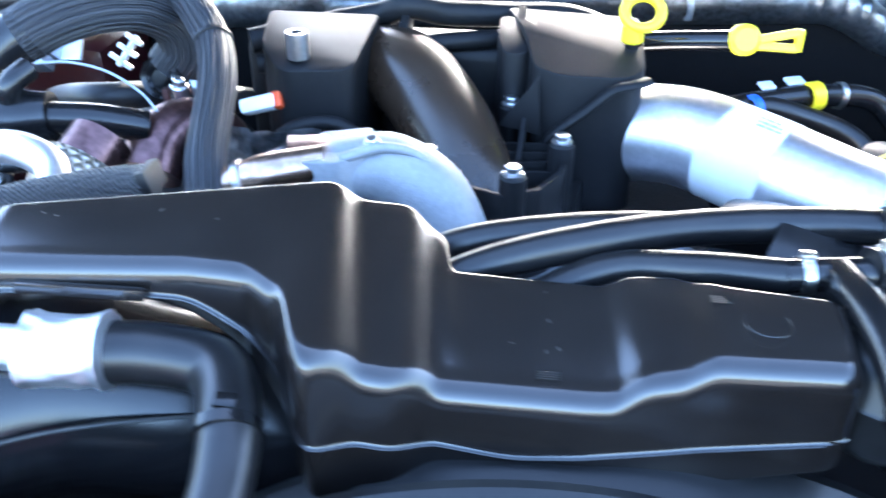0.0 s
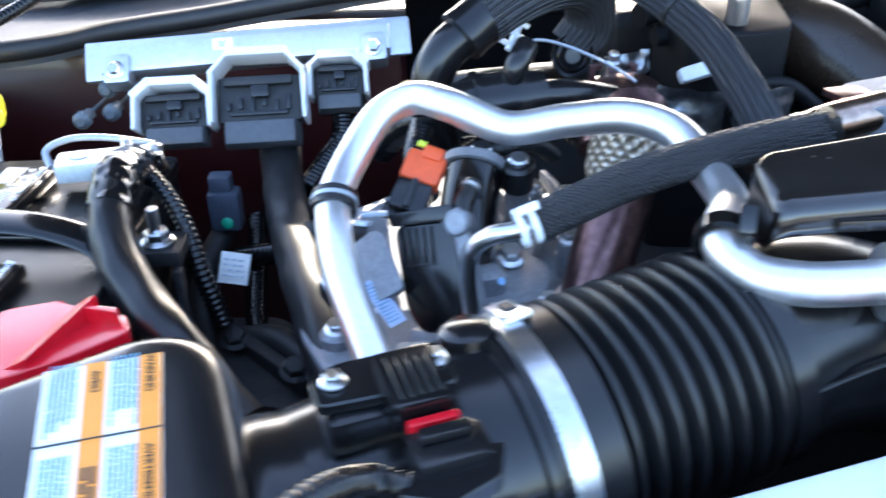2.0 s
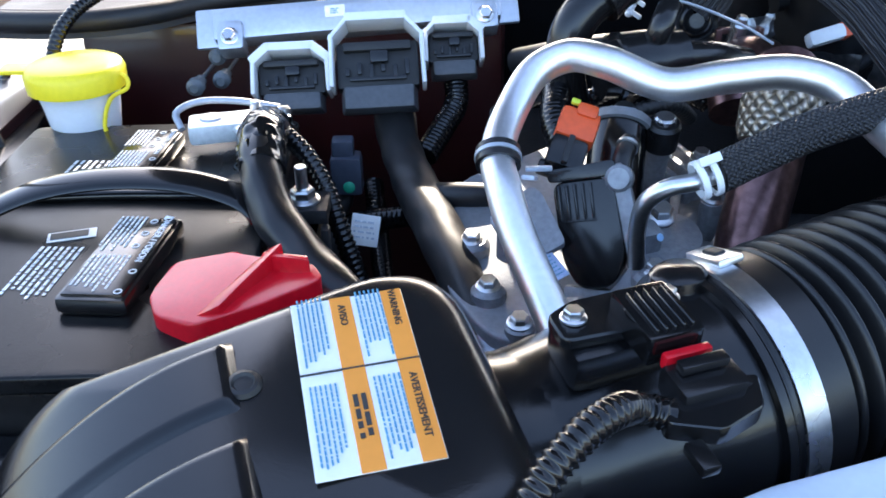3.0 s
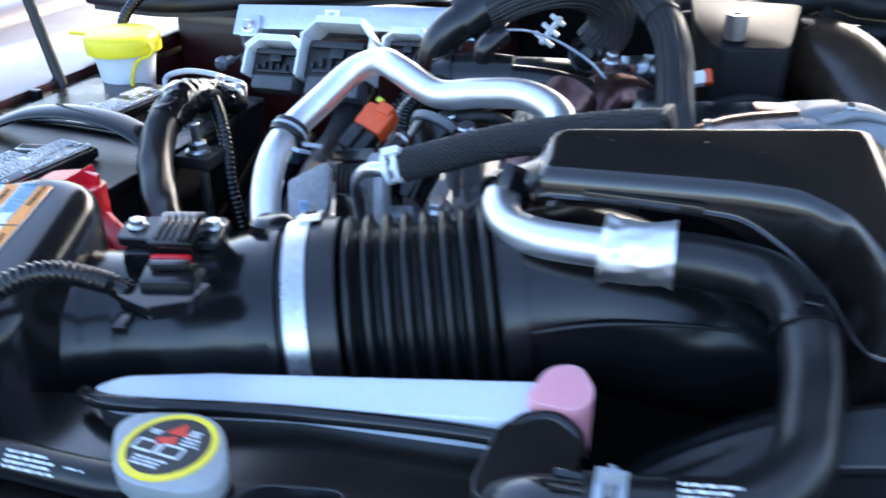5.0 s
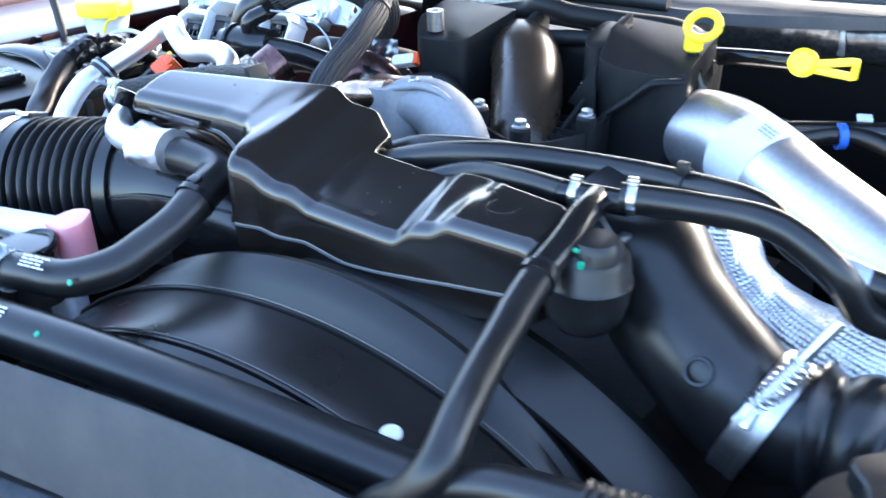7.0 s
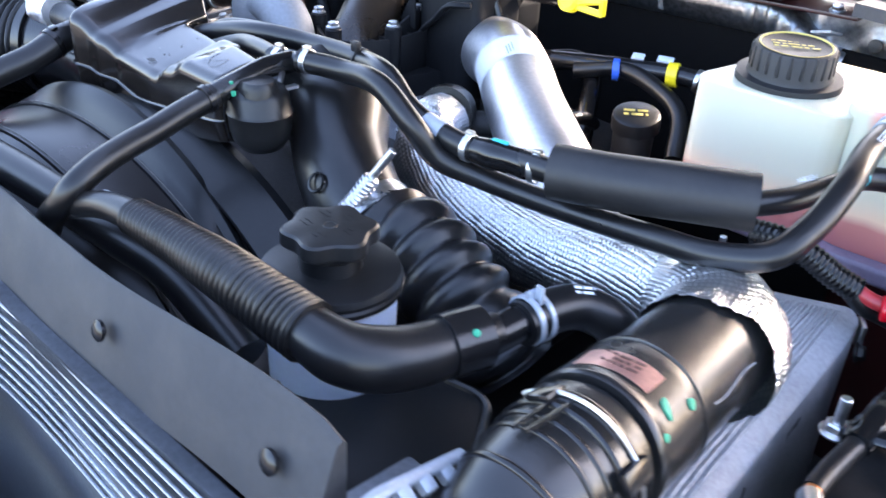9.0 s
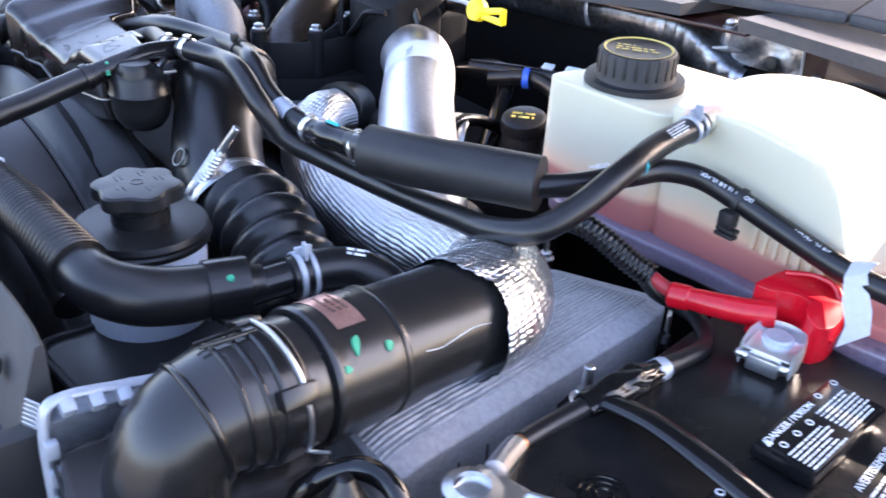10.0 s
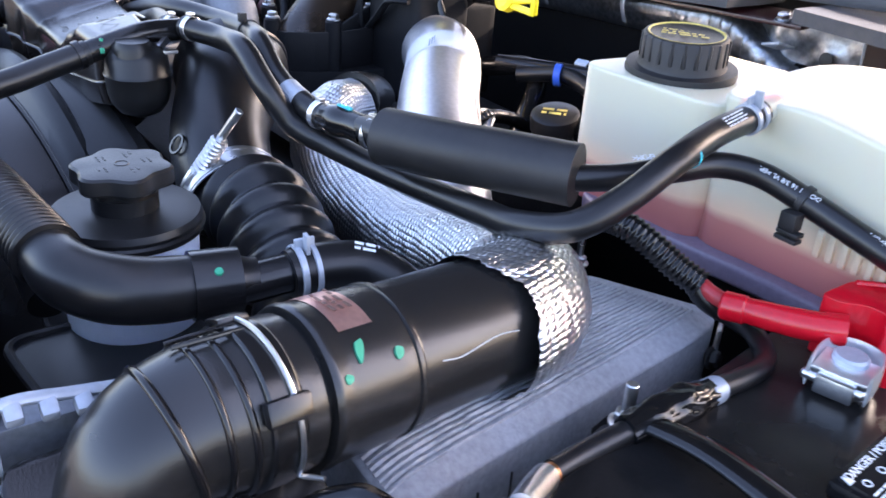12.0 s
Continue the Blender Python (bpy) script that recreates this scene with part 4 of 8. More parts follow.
bt = thing("coolant_bottle", "translucent coolant bottle with pink coolant behind the radiator cover", "coolant bottle", (-0.38, 0.22, 1.0))
out = rounded([(-0.505, 0.186), (-0.495, 0.200), (-0.45, 0.219), (-0.29, 0.256), (-0.276, 0.232), (-0.30, 0.222), (-0.40, 0.2075), (-0.49, 0.182)], 0.006, 3)
part("body", prism(out, 1.00, lambda x, y: 1.098 + 0.009 * ss(-0.42, -0.29, x), 0.005, 4), mat_tank("white_tank", (0.75, 0.80, 0.88), 0.4), bt)
part("neck", prism(rounded([(-0.294, 0.232), (-0.288, 0.258), (-0.274, 0.264), (-0.262, 0.247), (-0.267, 0.232)], 0.008, 4), 1.080, lambda x, y: 1.1165 - 0.12 * max(0, 0.262 - y), 0.0115, 6), PINK, bt, "pink coolant-filled neck")
part("edge_strip", sweep([(-0.507, 0.183, 1.096), (-0.49, 0.178, 1.099), (-0.40, 0.2035, 1.097), (-0.325, 0.2155, 1.099), (-0.296, 0.2195, 1.0985)], 0.0042, 10), PL, bt, "black edge strip")

# overflow hose from the foil joint, down and round to the radiator neck
oh = thing("coolant_hose", "black rubber coolant hose with a right-angle bend", "hose", (-0.18, 0.24, 1.12))
part("hose", sweep([(-0.2607, 0.3195, 1.1500), (-0.2252, 0.3275, 1.1480), (-0.1935, 0.3225, 1.1460), (-0.1785, 0.2965, 1.1445), (-0.1725, 0.2650, 1.1335), (-0.1725, 0.2405, 1.1265), (-0.1750, 0.2180, 1.1205), (-0.1950, 0.1945, 1.1145), (-0.2249, 0.1836, 1.1136), (-0.2532, 0.1770, 1.1124)], [0.0145, 0.0145, 0.0145, 0.0138, 0.013, 0.013, 0.013, 0.013, 0.013, 0.013], 28, 0.003), RUB, oh, smooth=80)
part("ring_clip", merge(band((-0.1768, 0.2880, 1.1420), (0.2, -0.92, -0.33), 0.0137, 0.006, 0.0014), rbox((0.010, 0.007, 0.003), plane_pose((-0.1763, 0.2895, 1.1574), (1, 0, 0), (0, 1, 0.3)), 0.001)), PLG, oh, "glossy black ring clip")
part("print", bars(0.024, 0.010, 4, plane_pose((-0.206, 0.180, 1.1296), (0.96, 0.2, 0.03), (0, 0.8, 0.5)), 4, 0.5), PRINT, oh, "unreadable white print")
part("paint_dot", lathe([(0, 0.0008), (0.0018, 0.0005), (0.0022, 0)], (-0.1775, 0.1855, 1.1215), (0.2, -0.8, 0.5), 14), GREEN, oh, "green paint dot")
part("foil_joint", sweep([(-0.276, 0.3185, 1.152), (-0.272, 0.3185, 1.152), (-0.258, 0.319, 1.152), (-0.246, 0.3202, 1.1528), (-0.241, 0.3206, 1.153)], [0.0185, 0.0168, 0.0162, 0.0168, 0.0180], 48, 0.0008, wob=0.0016, wobf=2.2), ALU, oh, "crimped bright foil sleeve", 50)


def spring_clamp(p, axis, r, parent):
    x, y, z = frame_of(axis)
    part("spring_clamp", merge(band(V(p) - z * 0.0045, axis, r, 0.0042, 0.0014), band(V(p) + z * 0.0042, axis, r, 0.0036, 0.0014),
         rbox((0.012, 0.0025, 0.010), plane_pose(V(p) + y * (r + 0.001) * (1 if y.z > 0 else -1), z, x), 0.0006),
         rbox((0.0025, 0.012, 0.006), plane_pose(V(p) + y * (r + 0.004) * (1 if y.z > 0 else -1) + x * 0.004, z, y), 0.0006)), GREYCLIP, parent, "grey spring clamp")


spring_clamp((-0.243, 0.1785, 1.1125), (1, 0.1, 0.02), 0.0135, oh)
nk = thing("hose_neck", "black plastic outlet neck on the radiator cover", "pipe fitting", (-0.27, 0.19, 1.09))
part("elbow", sweep([(-0.240, 0.1785, 1.112), (-0.256, 0.1765, 1.110), (-0.271, 0.1765, 1.106), (-0.282, 0.178, 1.098), (-0.289, 0.180, 1.085)], [0.011, 0.0115, 0.0130, 0.0140, 0.0140], 26, 0.003), COVER, nk, smooth=80)
for k in range(4):
    g = radians(20 + 55 * k)
    part("neck_rib", rbox((0.026, 0.002, 0.0035), plane_pose((-0.254, 0.1765 - 0.0120 * math.cos(g), 1.1108 + 0.0120 * math.sin(g)), (1, 0.06, 0.03), (0, math.sin(g), math.cos(g))), 0.0006, 1), PL, nk)
part("foot", prism(rounded([(-0.302, 0.172), (-0.262, 0.180), (-0.261, 0.222), (-0.278, 0.232), (-0.300, 0.222)], 0.014, 5), 1.06, lambda x, y: 1.108 - 0.15 * max(0, 0.20 - y), 0.009, 4), COVER, nk, smooth=60)
part("rim", sweep([(-0.298, 0.216, 1.104), (-0.290, 0.226, 1.107), (-0.277, 0.230, 1.108), (-0.266, 0.224, 1.106), (-0.261, 0.212, 1.103)], 0.0032, 10, 0.003), PL, nk)

# the radiator hose that runs along the panel
rh = thing("radiator_hose", "thick black rubber radiator hose running along the radiator", "hose", (0, 0.17, 1.1))
part("hose", sweep([(-0.2620, 0.1370, 1.0960), (-0.2400, 0.1400, 1.0985), (-0.1490, 0.1595, 1.0985), (-0.0485, 0.1810, 1.0935), (0.0510, 0.1985, 1.0895), (0.1217, 0.2091, 1.0873), (0.1812, 0.2239, 1.0756), (0.2604, 0.2300, 1.0454)], 0.0165, 28, 0.006), RUB, rh, smooth=80)
part("neck", sweep([(-0.32, 0.118, 1.085), (-0.28, 0.128, 1.092), (-0.25, 0.135, 1.095)], 0.0150, 24), COVER, rh)
part("print", bars(0.030, 0.011, 4, plane_pose((-0.1960, 0.1430, 1.1145), (0.96, 0.2, 0.02), (-0.1, 0.8, 0.5)), 6, 0.5), PRINT, rh, "unreadable white print")
part("paint_dot", lathe([(0, 0.0008), (0.0018, 0.0005), (0.0021, 0)], (-0.155, 0.1475, 1.1115), (0, -0.5, 0.8), 14), GREEN, rh, "green paint dot")
spring_clamp((-0.232, 0.139, 1.0965), (1, 0.2, 0.02), 0.0168, rh)

# fan shroud: nested curved steps round the fan opening
fs = thing("fan_shroud", "black plastic fan shroud with stepped curved rims", "fan shroud", (0, 0.25, 0.9))


def shroud_ring(cx, cy, cz, r, a0=8, a1=172, n=84):
    """A rim of the shroud: an arc in a plane that is turned slightly from the truck's cross axis."""
    return [V((cx + r * math.cos(g), cy + 0.11 * r * math.cos(g), cz + r * math.sin(g))) for g in (radians(a0 + (a1 - a0) * i / n) for i in range(n + 1))]


def shroud_band(name, rims, material):
    """A moulded wall drawn through several rims, with a back face a few millimetres below."""
    bm = bmesh.new()
    rows = [[bm.verts.new(p) for p in rim] for rim in rims]
    rows += [[bm.verts.new(p - V((0, 0, 0.004))) for p in rim] for rim in reversed(rims)]
    for p, q in zip(rows, rows[1:] + rows[:1]):
        for k in range(len(p) - 1):
            bm.faces.new((p[k], p[k + 1], q[k + 1], q[k]))
    return part(name, bm, material, fs, smooth=35)


RIM_C, RIM_B, RIM_A, RIM_D = (-0.065, 0.210, 0.7753, 0.3261), (-0.071, 0.265, 0.7628, 0.3428), (-0.0629, 0.285, 0.8743, 0.2541), (-0.031, 0.325, 0.8146, 0.3040)


def rim_off(rim, dy, dr):
    return shroud_ring(rim[0], rim[1] + dy, rim[2], rim[3] + dr)


shroud_band("front_skirt", [rim_off(RIM_C, -0.055, -0.040), rim_off(RIM_C, -0.030, -0.014), rim_off(RIM_C, -0.004, -0.0035)], SHROUD)
shroud_band("outer_step", [rim_off(RIM_C, -0.003, -0.0010), rim_off(RIM_C, 0.0, 0.0), rim_off(RIM_C, 0.012, 0.0008), shroud_ring(-0.068, 0.240, 0.7690, 0.3345), rim_off(RIM_B, -0.004, -0.0025)], SHROUD)
shroud_band("inner_step", [rim_off(RIM_B, -0.003, -0.0005), rim_off(RIM_B, 0.0, 0.0), shroud_ring(-0.067, 0.272, 0.8170, 0.2980), rim_off(RIM_A, -0.006, -0.0030), rim_off(RIM_A, 0.0, 0.0), rim_off(RIM_A, 0.006, -0.0015), rim_off(RIM_A, 0.012, -0.010)], BLK)
shroud_band("throat", [rim_off(RIM_D, -0.034, -0.014), rim_off(RIM_D, -0.006, -0.002), rim_off(RIM_D, 0.0, 0.0), rim_off(RIM_D, 0.010, -0.003), rim_off(RIM_D, 0.016, -0.02)], BLK)
# thin line along two rims, paler than the shroud itself
for rim in (RIM_C, RIM_B):
    part("moulded_line", sweep(rim_off(rim, -0.0005, 0.0004)[::4], 0.0007, 8, 0.01), mat("pale_edge_plastic", (0.09, 0.085, 0.08), 0.25, bump=0.05), fs)
part("retainer", cyl((0.052, 0.229, 1.083), (0.052, 0.229, 1.088), 0.0065, 20), WHITE, fs, "white plastic retainer")
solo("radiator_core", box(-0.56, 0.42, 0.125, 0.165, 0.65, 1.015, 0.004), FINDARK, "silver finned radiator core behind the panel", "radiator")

# ---- right side: reservoirs, charge air pipes, hoses, battery ----


def worm_clamp(p, axis, r, parent):
    x, y, z = frame_of(axis)
    s = 1 if y.z > 0 else -1
    part("hose_clamp", merge(band(p, axis, r, 0.0055, 0.0008), rbox((0.0055, 0.007, 0.0035), plane_pose(V(p) + y * s * (r + 0.002), x, z), 0.0012)), STEEL, parent, "bright steel hose clamp")


def steering_reservoir():
    c = V((0.300, 0.274, 1.121))
    th = thing("power_steering_reservoir", "white fluid reservoir with a black lobed screw cap", "fluid reservoir", (0.300, 0.274, 1.0))
    part("body", lathe([(0, -0.13), (0.036, -0.13), (0.042, -0.12), (0.0435, -0.02), (0.0435, -0.006), (0, -0.006)], c, (0, 0, 1), 48), BLUETANK, th)
    cp = part("cap", lathe([(0.0445, -0.0125), (0.0475, -0.0115), (0.0482, -0.008), (0.0465, -0.0065), (0.0470, -0.004), (0.0455, 0.0), (0.030, 0.0018), (0.0205, 0.002), (0.0205, 0.012), (0, 0.012)], c, (0, 0, 1), 56), BLK, th, "black cap", 30)
    part("knob", lathe([(0, 0.0305), (0.022, 0.0305), (0.0272, 0.0300), (0.0288, 0.0285), (0.0292, 0.0200), (0.0280, 0.0185), (0.0190, 0.0180), (0.0185, 0.012), (0, 0.012)], c, (0, 0, 1), 108, 6, 0.085), BLK, cp, smooth=35)
    part("embossing", merge(*[bars(0.009, 0.0075, 2, plane_pose(c + V((0.015 * math.cos(a), 0.015 * math.sin(a), 0.0303)), (1, 0, 0), (0, 1, 0)), k, 0.35, True, 0.5, 0.0010) for k, a in enumerate((0.3, 1.5, 2.6, 3.8, 5.2))] + [lathe([(0.0035, 0), (0.0038, 0.0006), (0.0046, 0.0006), (0.005, 0)], c + V((0, 0, 0.0303)), (0, 0, 1), 24)]), BLK, cp)
    return th


steering_reservoir()

# turbo inlet boot, its clamp and the rubber bellows
tb = thing("turbo_boot", "glossy black rubber turbo inlet boot with a moulded circle", "intake boot", (0.14, 0.41, 1.0))
part("boot", sweep([(0.0662, 0.4430, 1.1296), (0.0994, 0.4281, 1.1250), (0.1383, 0.4022, 1.1065), (0.1729, 0.3882, 1.0890), (0.2001, 0.3839, 1.0713)], [0.052, 0.046, 0.041, 0.0402, 0.0390], 56, 0.004), RUB, tb, smooth=80)
part("rib_ring", merge(*[sweep([(0.070 + 0.012 * k + (0.052 - 0.003 * k) * (0.45 * math.sin(a)), 0.444 - 0.006 * k + (0.052 - 0.003 * k) * math.cos(a) * 0.95, 1.128 - 0.007 * k + (0.052 - 0.003 * k) * math.sin(a) * 0.88) for a in (2 * math.pi * i / 28 for i in range(29))], 0.003, 8, 0.004, caps=False) for k in range(2)]), RUB, tb)
part("moulded_ring", lathe([(0.0062, 0.0), (0.0066, 0.0013), (0.0085, 0.0013), (0.009, 0.0)], (0.1745, 0.3515, 1.1095), (0.05, -0.82, 0.57), 28), PLG, tb)
part("cuff", sweep([(0.2000, 0.3840, 1.0715), (0.2200, 0.3855, 1.0735), (0.2420, 0.3855, 1.0755)], [0.0370, 0.0365, 0.0345], 48, 0.003), RUB, tb, smooth=80)
part("bellows", sweep([(0.2360, 0.3857, 1.0748), (0.258, 0.385, 1.077), (0.297, 0.381, 1.067), (0.332, 0.380, 1.050), (0.362, 0.388, 1.02)], 0.0335, 48, 0.0015, rib=(0.0215, 0.0075, 0.6)), RUB, tb, "ribbed black rubber bellows", 80)
part("t_bolt_clamp", band((0.2050, 0.3840, 1.0730), (0.93, -0.05, -0.32), 0.0405, 0.019, 0.0012), STEEL, tb, "bright steel T-bolt clamp")
part("clamp_strap", merge(*[band(V((0.2050, 0.3840, 1.0730)) + V((0.93, -0.05, -0.32)) * d, (0.93, -0.05, -0.32), 0.0412, 0.0032, 0.0012) for d in (-0.0062, 0.0062)]), STEEL, tb, "raised clamp straps")
part("clamp_spring", sweep([(0.207, 0.356, 1.098), (0.216, 0.362, 1.113), (0.224, 0.368, 1.128)], 0.0052, 14, 0.0006, rib=(0.0042, 0.0022, 1.0)), STEEL, tb, "clamp spring")
part("clamp_stud", cyl((0.204, 0.353, 1.093), (0.2355, 0.3790, 1.152), 0.0034, 12, 0.0006), STEEL, tb, "threaded clamp stud")
part("clamp_loop", rbox((0.018, 0.016, 0.010), plane_pose((0.204, 0.354, 1.092), (0.8, -0.4, 0.1), (0.3, 0.5, 0.7)), 0.003), STEEL, tb)

# bright charge air pipe with a label
sp = thing("charge_air_pipe", "bright aluminium charge air pipe with a wrapped paper label", "metal pipe", (0.15, 0.62, 1.1))
pp = [(-0.014, 0.716, 1.102), (0.006, 0.710, 1.110), (0.030, 0.700, 1.117), (0.060, 0.686, 1.120), (0.098, 0.660, 1.116), (0.150, 0.620, 1.108), (0.205, 0.582, 1.099), (0.262, 0.546, 1.087), (0.32, 0.514, 1.060)]
part("pipe", sweep(pp, 0.0392, 56, 0.004), ALUD, sp, smooth=80)
part("label", sweep([(0.081, 0.6725, 1.1178), (0.102, 0.657, 1.1155), (0.123, 0.6409, 1.1125)], 0.0396, 56, 0.004, caps=False), PAPER, sp, "pale paper label")
part("print", bars(0.022, 0.016, 5, plane_pose((0.108, 0.634, 1.1510), (0.8, -0.6, -0.1), (0.4, 0.6, 0.6)), 9, 0.5), GREYCLIP, sp, "unreadable grey print")

# foil-wrapped duct, cold side tube and its elbow
fd = thing("foil_wrapped_duct", "silver foil cloth heat wrap over a thick charge air duct", "duct", (0.3, 0.49, 1.05))
part("wrap", sweep([(0.1130, 0.5459, 1.0980), (0.1225, 0.5220, 1.0965), (0.1400, 0.5000, 1.0820), (0.1785, 0.4880, 1.0680), (0.2355, 0.4780, 1.0630), (0.3130, 0.4800, 1.0640), (0.3880, 0.4870, 1.0770), (0.4393, 0.4860, 1.0837)], [0.027, 0.029, 0.031, 0.0325, 0.0335, 0.0345, 0.0355, 0.0365], 80, 0.0018, wob=0.0012, wobf=2.2), FOIL, fd, smooth=80)


def loose_foil():
    """The cloth's last stretch round the bend: a ragged end that stands off the hose towards the battery."""
    line = [p for p, u in catmull([(0.412, 0.493, 1.076), (0.442, 0.483, 1.084), (0.468, 0.464, 1.0910), (0.4845, 0.440, 1.0965), (0.4925, 0.405, 1.0998), (0.4950, 0.385, 1.1012)], 0.0014)]
    rnd = random.Random(12)
    seg, n = 150, 70
    bm = bmesh.new()
    uvl = bm.loops.layers.uv.new("UVMap")
    rows = []
    rag = [rnd.uniform(-0.007, 0.007) for k in range(seg)]
    for i in range(n + 1):
        row = []
        for k in range(seg):
            a = 2 * math.pi * k / seg
            east, top = math.cos(a), math.sin(a)
            flap = max(0.0, east) ** 2 * (1 - 0.3 * max(0, top))
            reach = 0.86 + 0.02 * top - 0.10 * max(0, east) * max(0, top) + 0.04 * noise.noise((math.cos(a) * 2, math.sin(a) * 2, 3.0))
            q = min(0.999, (i / n) * (reach + rag[k] * (i / n) ** 8))
            j = q * (len(line) - 1)
            b = int(j)
            p = line[b].lerp(line[b + 1], j - b)
            tan = (line[min(b + 3, len(line) - 1)] - line[max(b - 3, 0)]).normalized()
            side = tan.cross(V((0, 0, 1))).normalized() * -1.0
            nor = tan.cross(side)
            r = 0.0362 + 0.0052 * ss(0, 0.4, q) + 0.0085 * flap * ss(0.35, 0.8, q)
            r += 0.0011 * noise.noise((a * 2.2, q * 26, 1.0)) + 0.0007 * noise.noise((a * 5, q * 60, 5.0)) + 0.0010 * ss(0.7, 0.8, q) * noise.noise((a * 6, 2.0, 7.0))
            row.append(bm.verts.new(p + side * (east * r) + nor * (top * r)))
        rows.append(row)
    for i in range(n):
        for k in range(seg):
            k2 = (k + 1) % seg
            f = bm.faces.new((rows[i][k], rows[i][k2], rows[i + 1][k2], rows[i + 1][k]))
            for lp, (u, v) in zip(f.loops, ((i, k), (i, k + 1), (i + 1, k + 1), (i + 1, k))):
                lp[uvl].uv = (u * 0.0012, v * 0.0017)
    return bm


part("loose_end", loose_foil(), FOIL, fd, "frayed loose foil edge", 80)
ct = thing("cold_side_tube", "black rubber charge air hose with a silver part label", "intake tube", (0.48, 0.33, 1.0))
T0, T1 = V((0.4890, 0.440, 1.0975)), V((0.5090, 0.2600, 1.1095))
TA = (T1 - T0).normalized()


def along(y):
    """The point of the tube's axis at a given y."""
    return T0 + (T1 - T0) * ((0.440 - y) / 0.180)


def on_tube(y, deg, r):
    """A point on the tube's skin, the angle turning from the top towards the battery, and its normal."""
    up = (V((0, 0, 1)) - TA * TA.z).normalized()
    side = TA.cross(up) * -1.0
    n = up * math.cos(radians(deg)) + side * math.sin(radians(deg))
    return along(y) + n * r, n


part("hose", sweep([T0, along(0.38), along(0.31)], 0.0385, 56, 0.004), DUCT, ct, smooth=80)
part("coupler", sweep([along(0.340), along(0.333), along(0.325), along(0.297), along(0.289), along(0.2862)], [0.0388, 0.0404, 0.0408, 0.0410, 0.0418, 0.0408], 64, 0.002), DUCT, ct, smooth=50)
part("sleeve", sweep([along(0.287), along(0.2835), along(0.283), along(0.276), along(0.268)], [0.0352, 0.0352, 0.0382, 0.0386, 0.0388], 64, 0.0015), DUCT, ct, smooth=40)
part("lock_ring", sweep([along(0.272), along(0.270), along(0.256), along(0.2545)], [0.0386, 0.0400, 0.0400, 0.0384], 56, 0.0015), PL, ct, smooth=40)
BEND = [(0.5090, 0.2600, 1.1095), (0.5105, 0.2430, 1.1108), (0.5120, 0.2280, 1.1095), (0.5131, 0.2155, 1.1030), (0.5138, 0.2085, 1.0900), (0.5140, 0.2062, 1.07), (0.5140, 0.206, 1.02)]
part("elbow", sweep(BEND, [0.0376, 0.0358, 0.0338, 0.0324, 0.0320, 0.0320, 0.0320], 64, 0.002), DUCT, ct, smooth=80)
for u, d, w, r in (((0.5093, 0.2500, 1.1093), (0.08, -1, -0.02), 0.0030, 0.0366), ((0.5108, 0.2390, 1.1106), (0.08, -1, -0.02), 0.0026, 0.0352), ((0.5123, 0.2245, 1.1082), (0.09, -1, -0.22), 0.0034, 0.0334)):
    x_, y_, z_ = frame_of(d)
    part("moulded_rib", sweep([V(u) + (x_ * math.cos(a) + y_ * math.sin(a)) * r for a in (2 * math.pi * i / 60 for i in range(61))], w * 0.70, 10, 0.003, caps=False), PL, ct, smooth=80)
part("moulded_rib", band(along(0.336), TA, 0.0402, 0.003, 0.0010, 56), DUCT, ct)
part("slot_rail", merge(*[sweep([on_tube(0.262, d, 0.0398)[0], on_tube(0.245, d - 2, 0.0390)[0], on_tube(0.230, d - 6, 0.0378)[0]], 0.0012, 8, 0.003) for d in (-14, -3)]), PL, ct, "moulded latch rails")
p, n = on_tube(0.262, 62, 0.0412)
part("latch", rbox((0.022, 0.012, 0.006), plane_pose(p, TA, n.cross(TA)), 0.002), PL, ct, "moulded latch")
p, n = on_tube(0.262, -25, 0.0405)
part("latch", rbox((0.016, 0.014, 0.004), plane_pose(p, TA, n.cross(TA)), 0.002), PL, ct, "moulded latch")
part("seam_line", sweep([on_tube(0.404, 66, 0.0386)[0], on_tube(0.390, 64, 0.0386)[0], on_tube(0.375, 67, 0.0386)[0], on_tube(0.362, 70, 0.0386)[0], on_tube(0.350, 68, 0.0386)[0]], 0.00035, 6, 0.004), GREYCLIP, ct)
wire = [on_tube(0.2635 + 0.00004 * (d + 10), d, 0.0412)[0] for d in range(-45, 125, 10)]
part("spring_wire", sweep(wire + [wire[-1] + V((0.006, 0.004, 0.0015)), wire[-1] + V((0.011, 0.007, 0.003))], 0.0013, 8, 0.003), STEEL, ct, "bright spring lock wire")
bm = bmesh.new()
grid = [[bm.verts.new(on_tube(0.3165 - 0.0190 * i / 6 + 0.002 * (j / 8 - 0.5), -36 + 62 * j / 8, 0.0414)[0]) for j in range(9)] for i in range(7)]
for i in range(6):
    for j in range(8):
        bm.faces.new((grid[i][j], grid[i + 1][j], grid[i + 1][j + 1], grid[i][j + 1]))
part("sticker", bm, mat("copper_pink_sticker", (0.62, 0.36, 0.31), 0.3, 0.75), ct, "copper-pink metallic part sticker")
p, n = on_tube(0.3070, -4, 0.0421)
part("print", bars(0.024, 0.013, 3, plane_pose(p, n.cross(TA) * -1.0, TA * -1.0), 14, 0.42, True, 0.5), RUSTM, ct, "unreadable dark print")
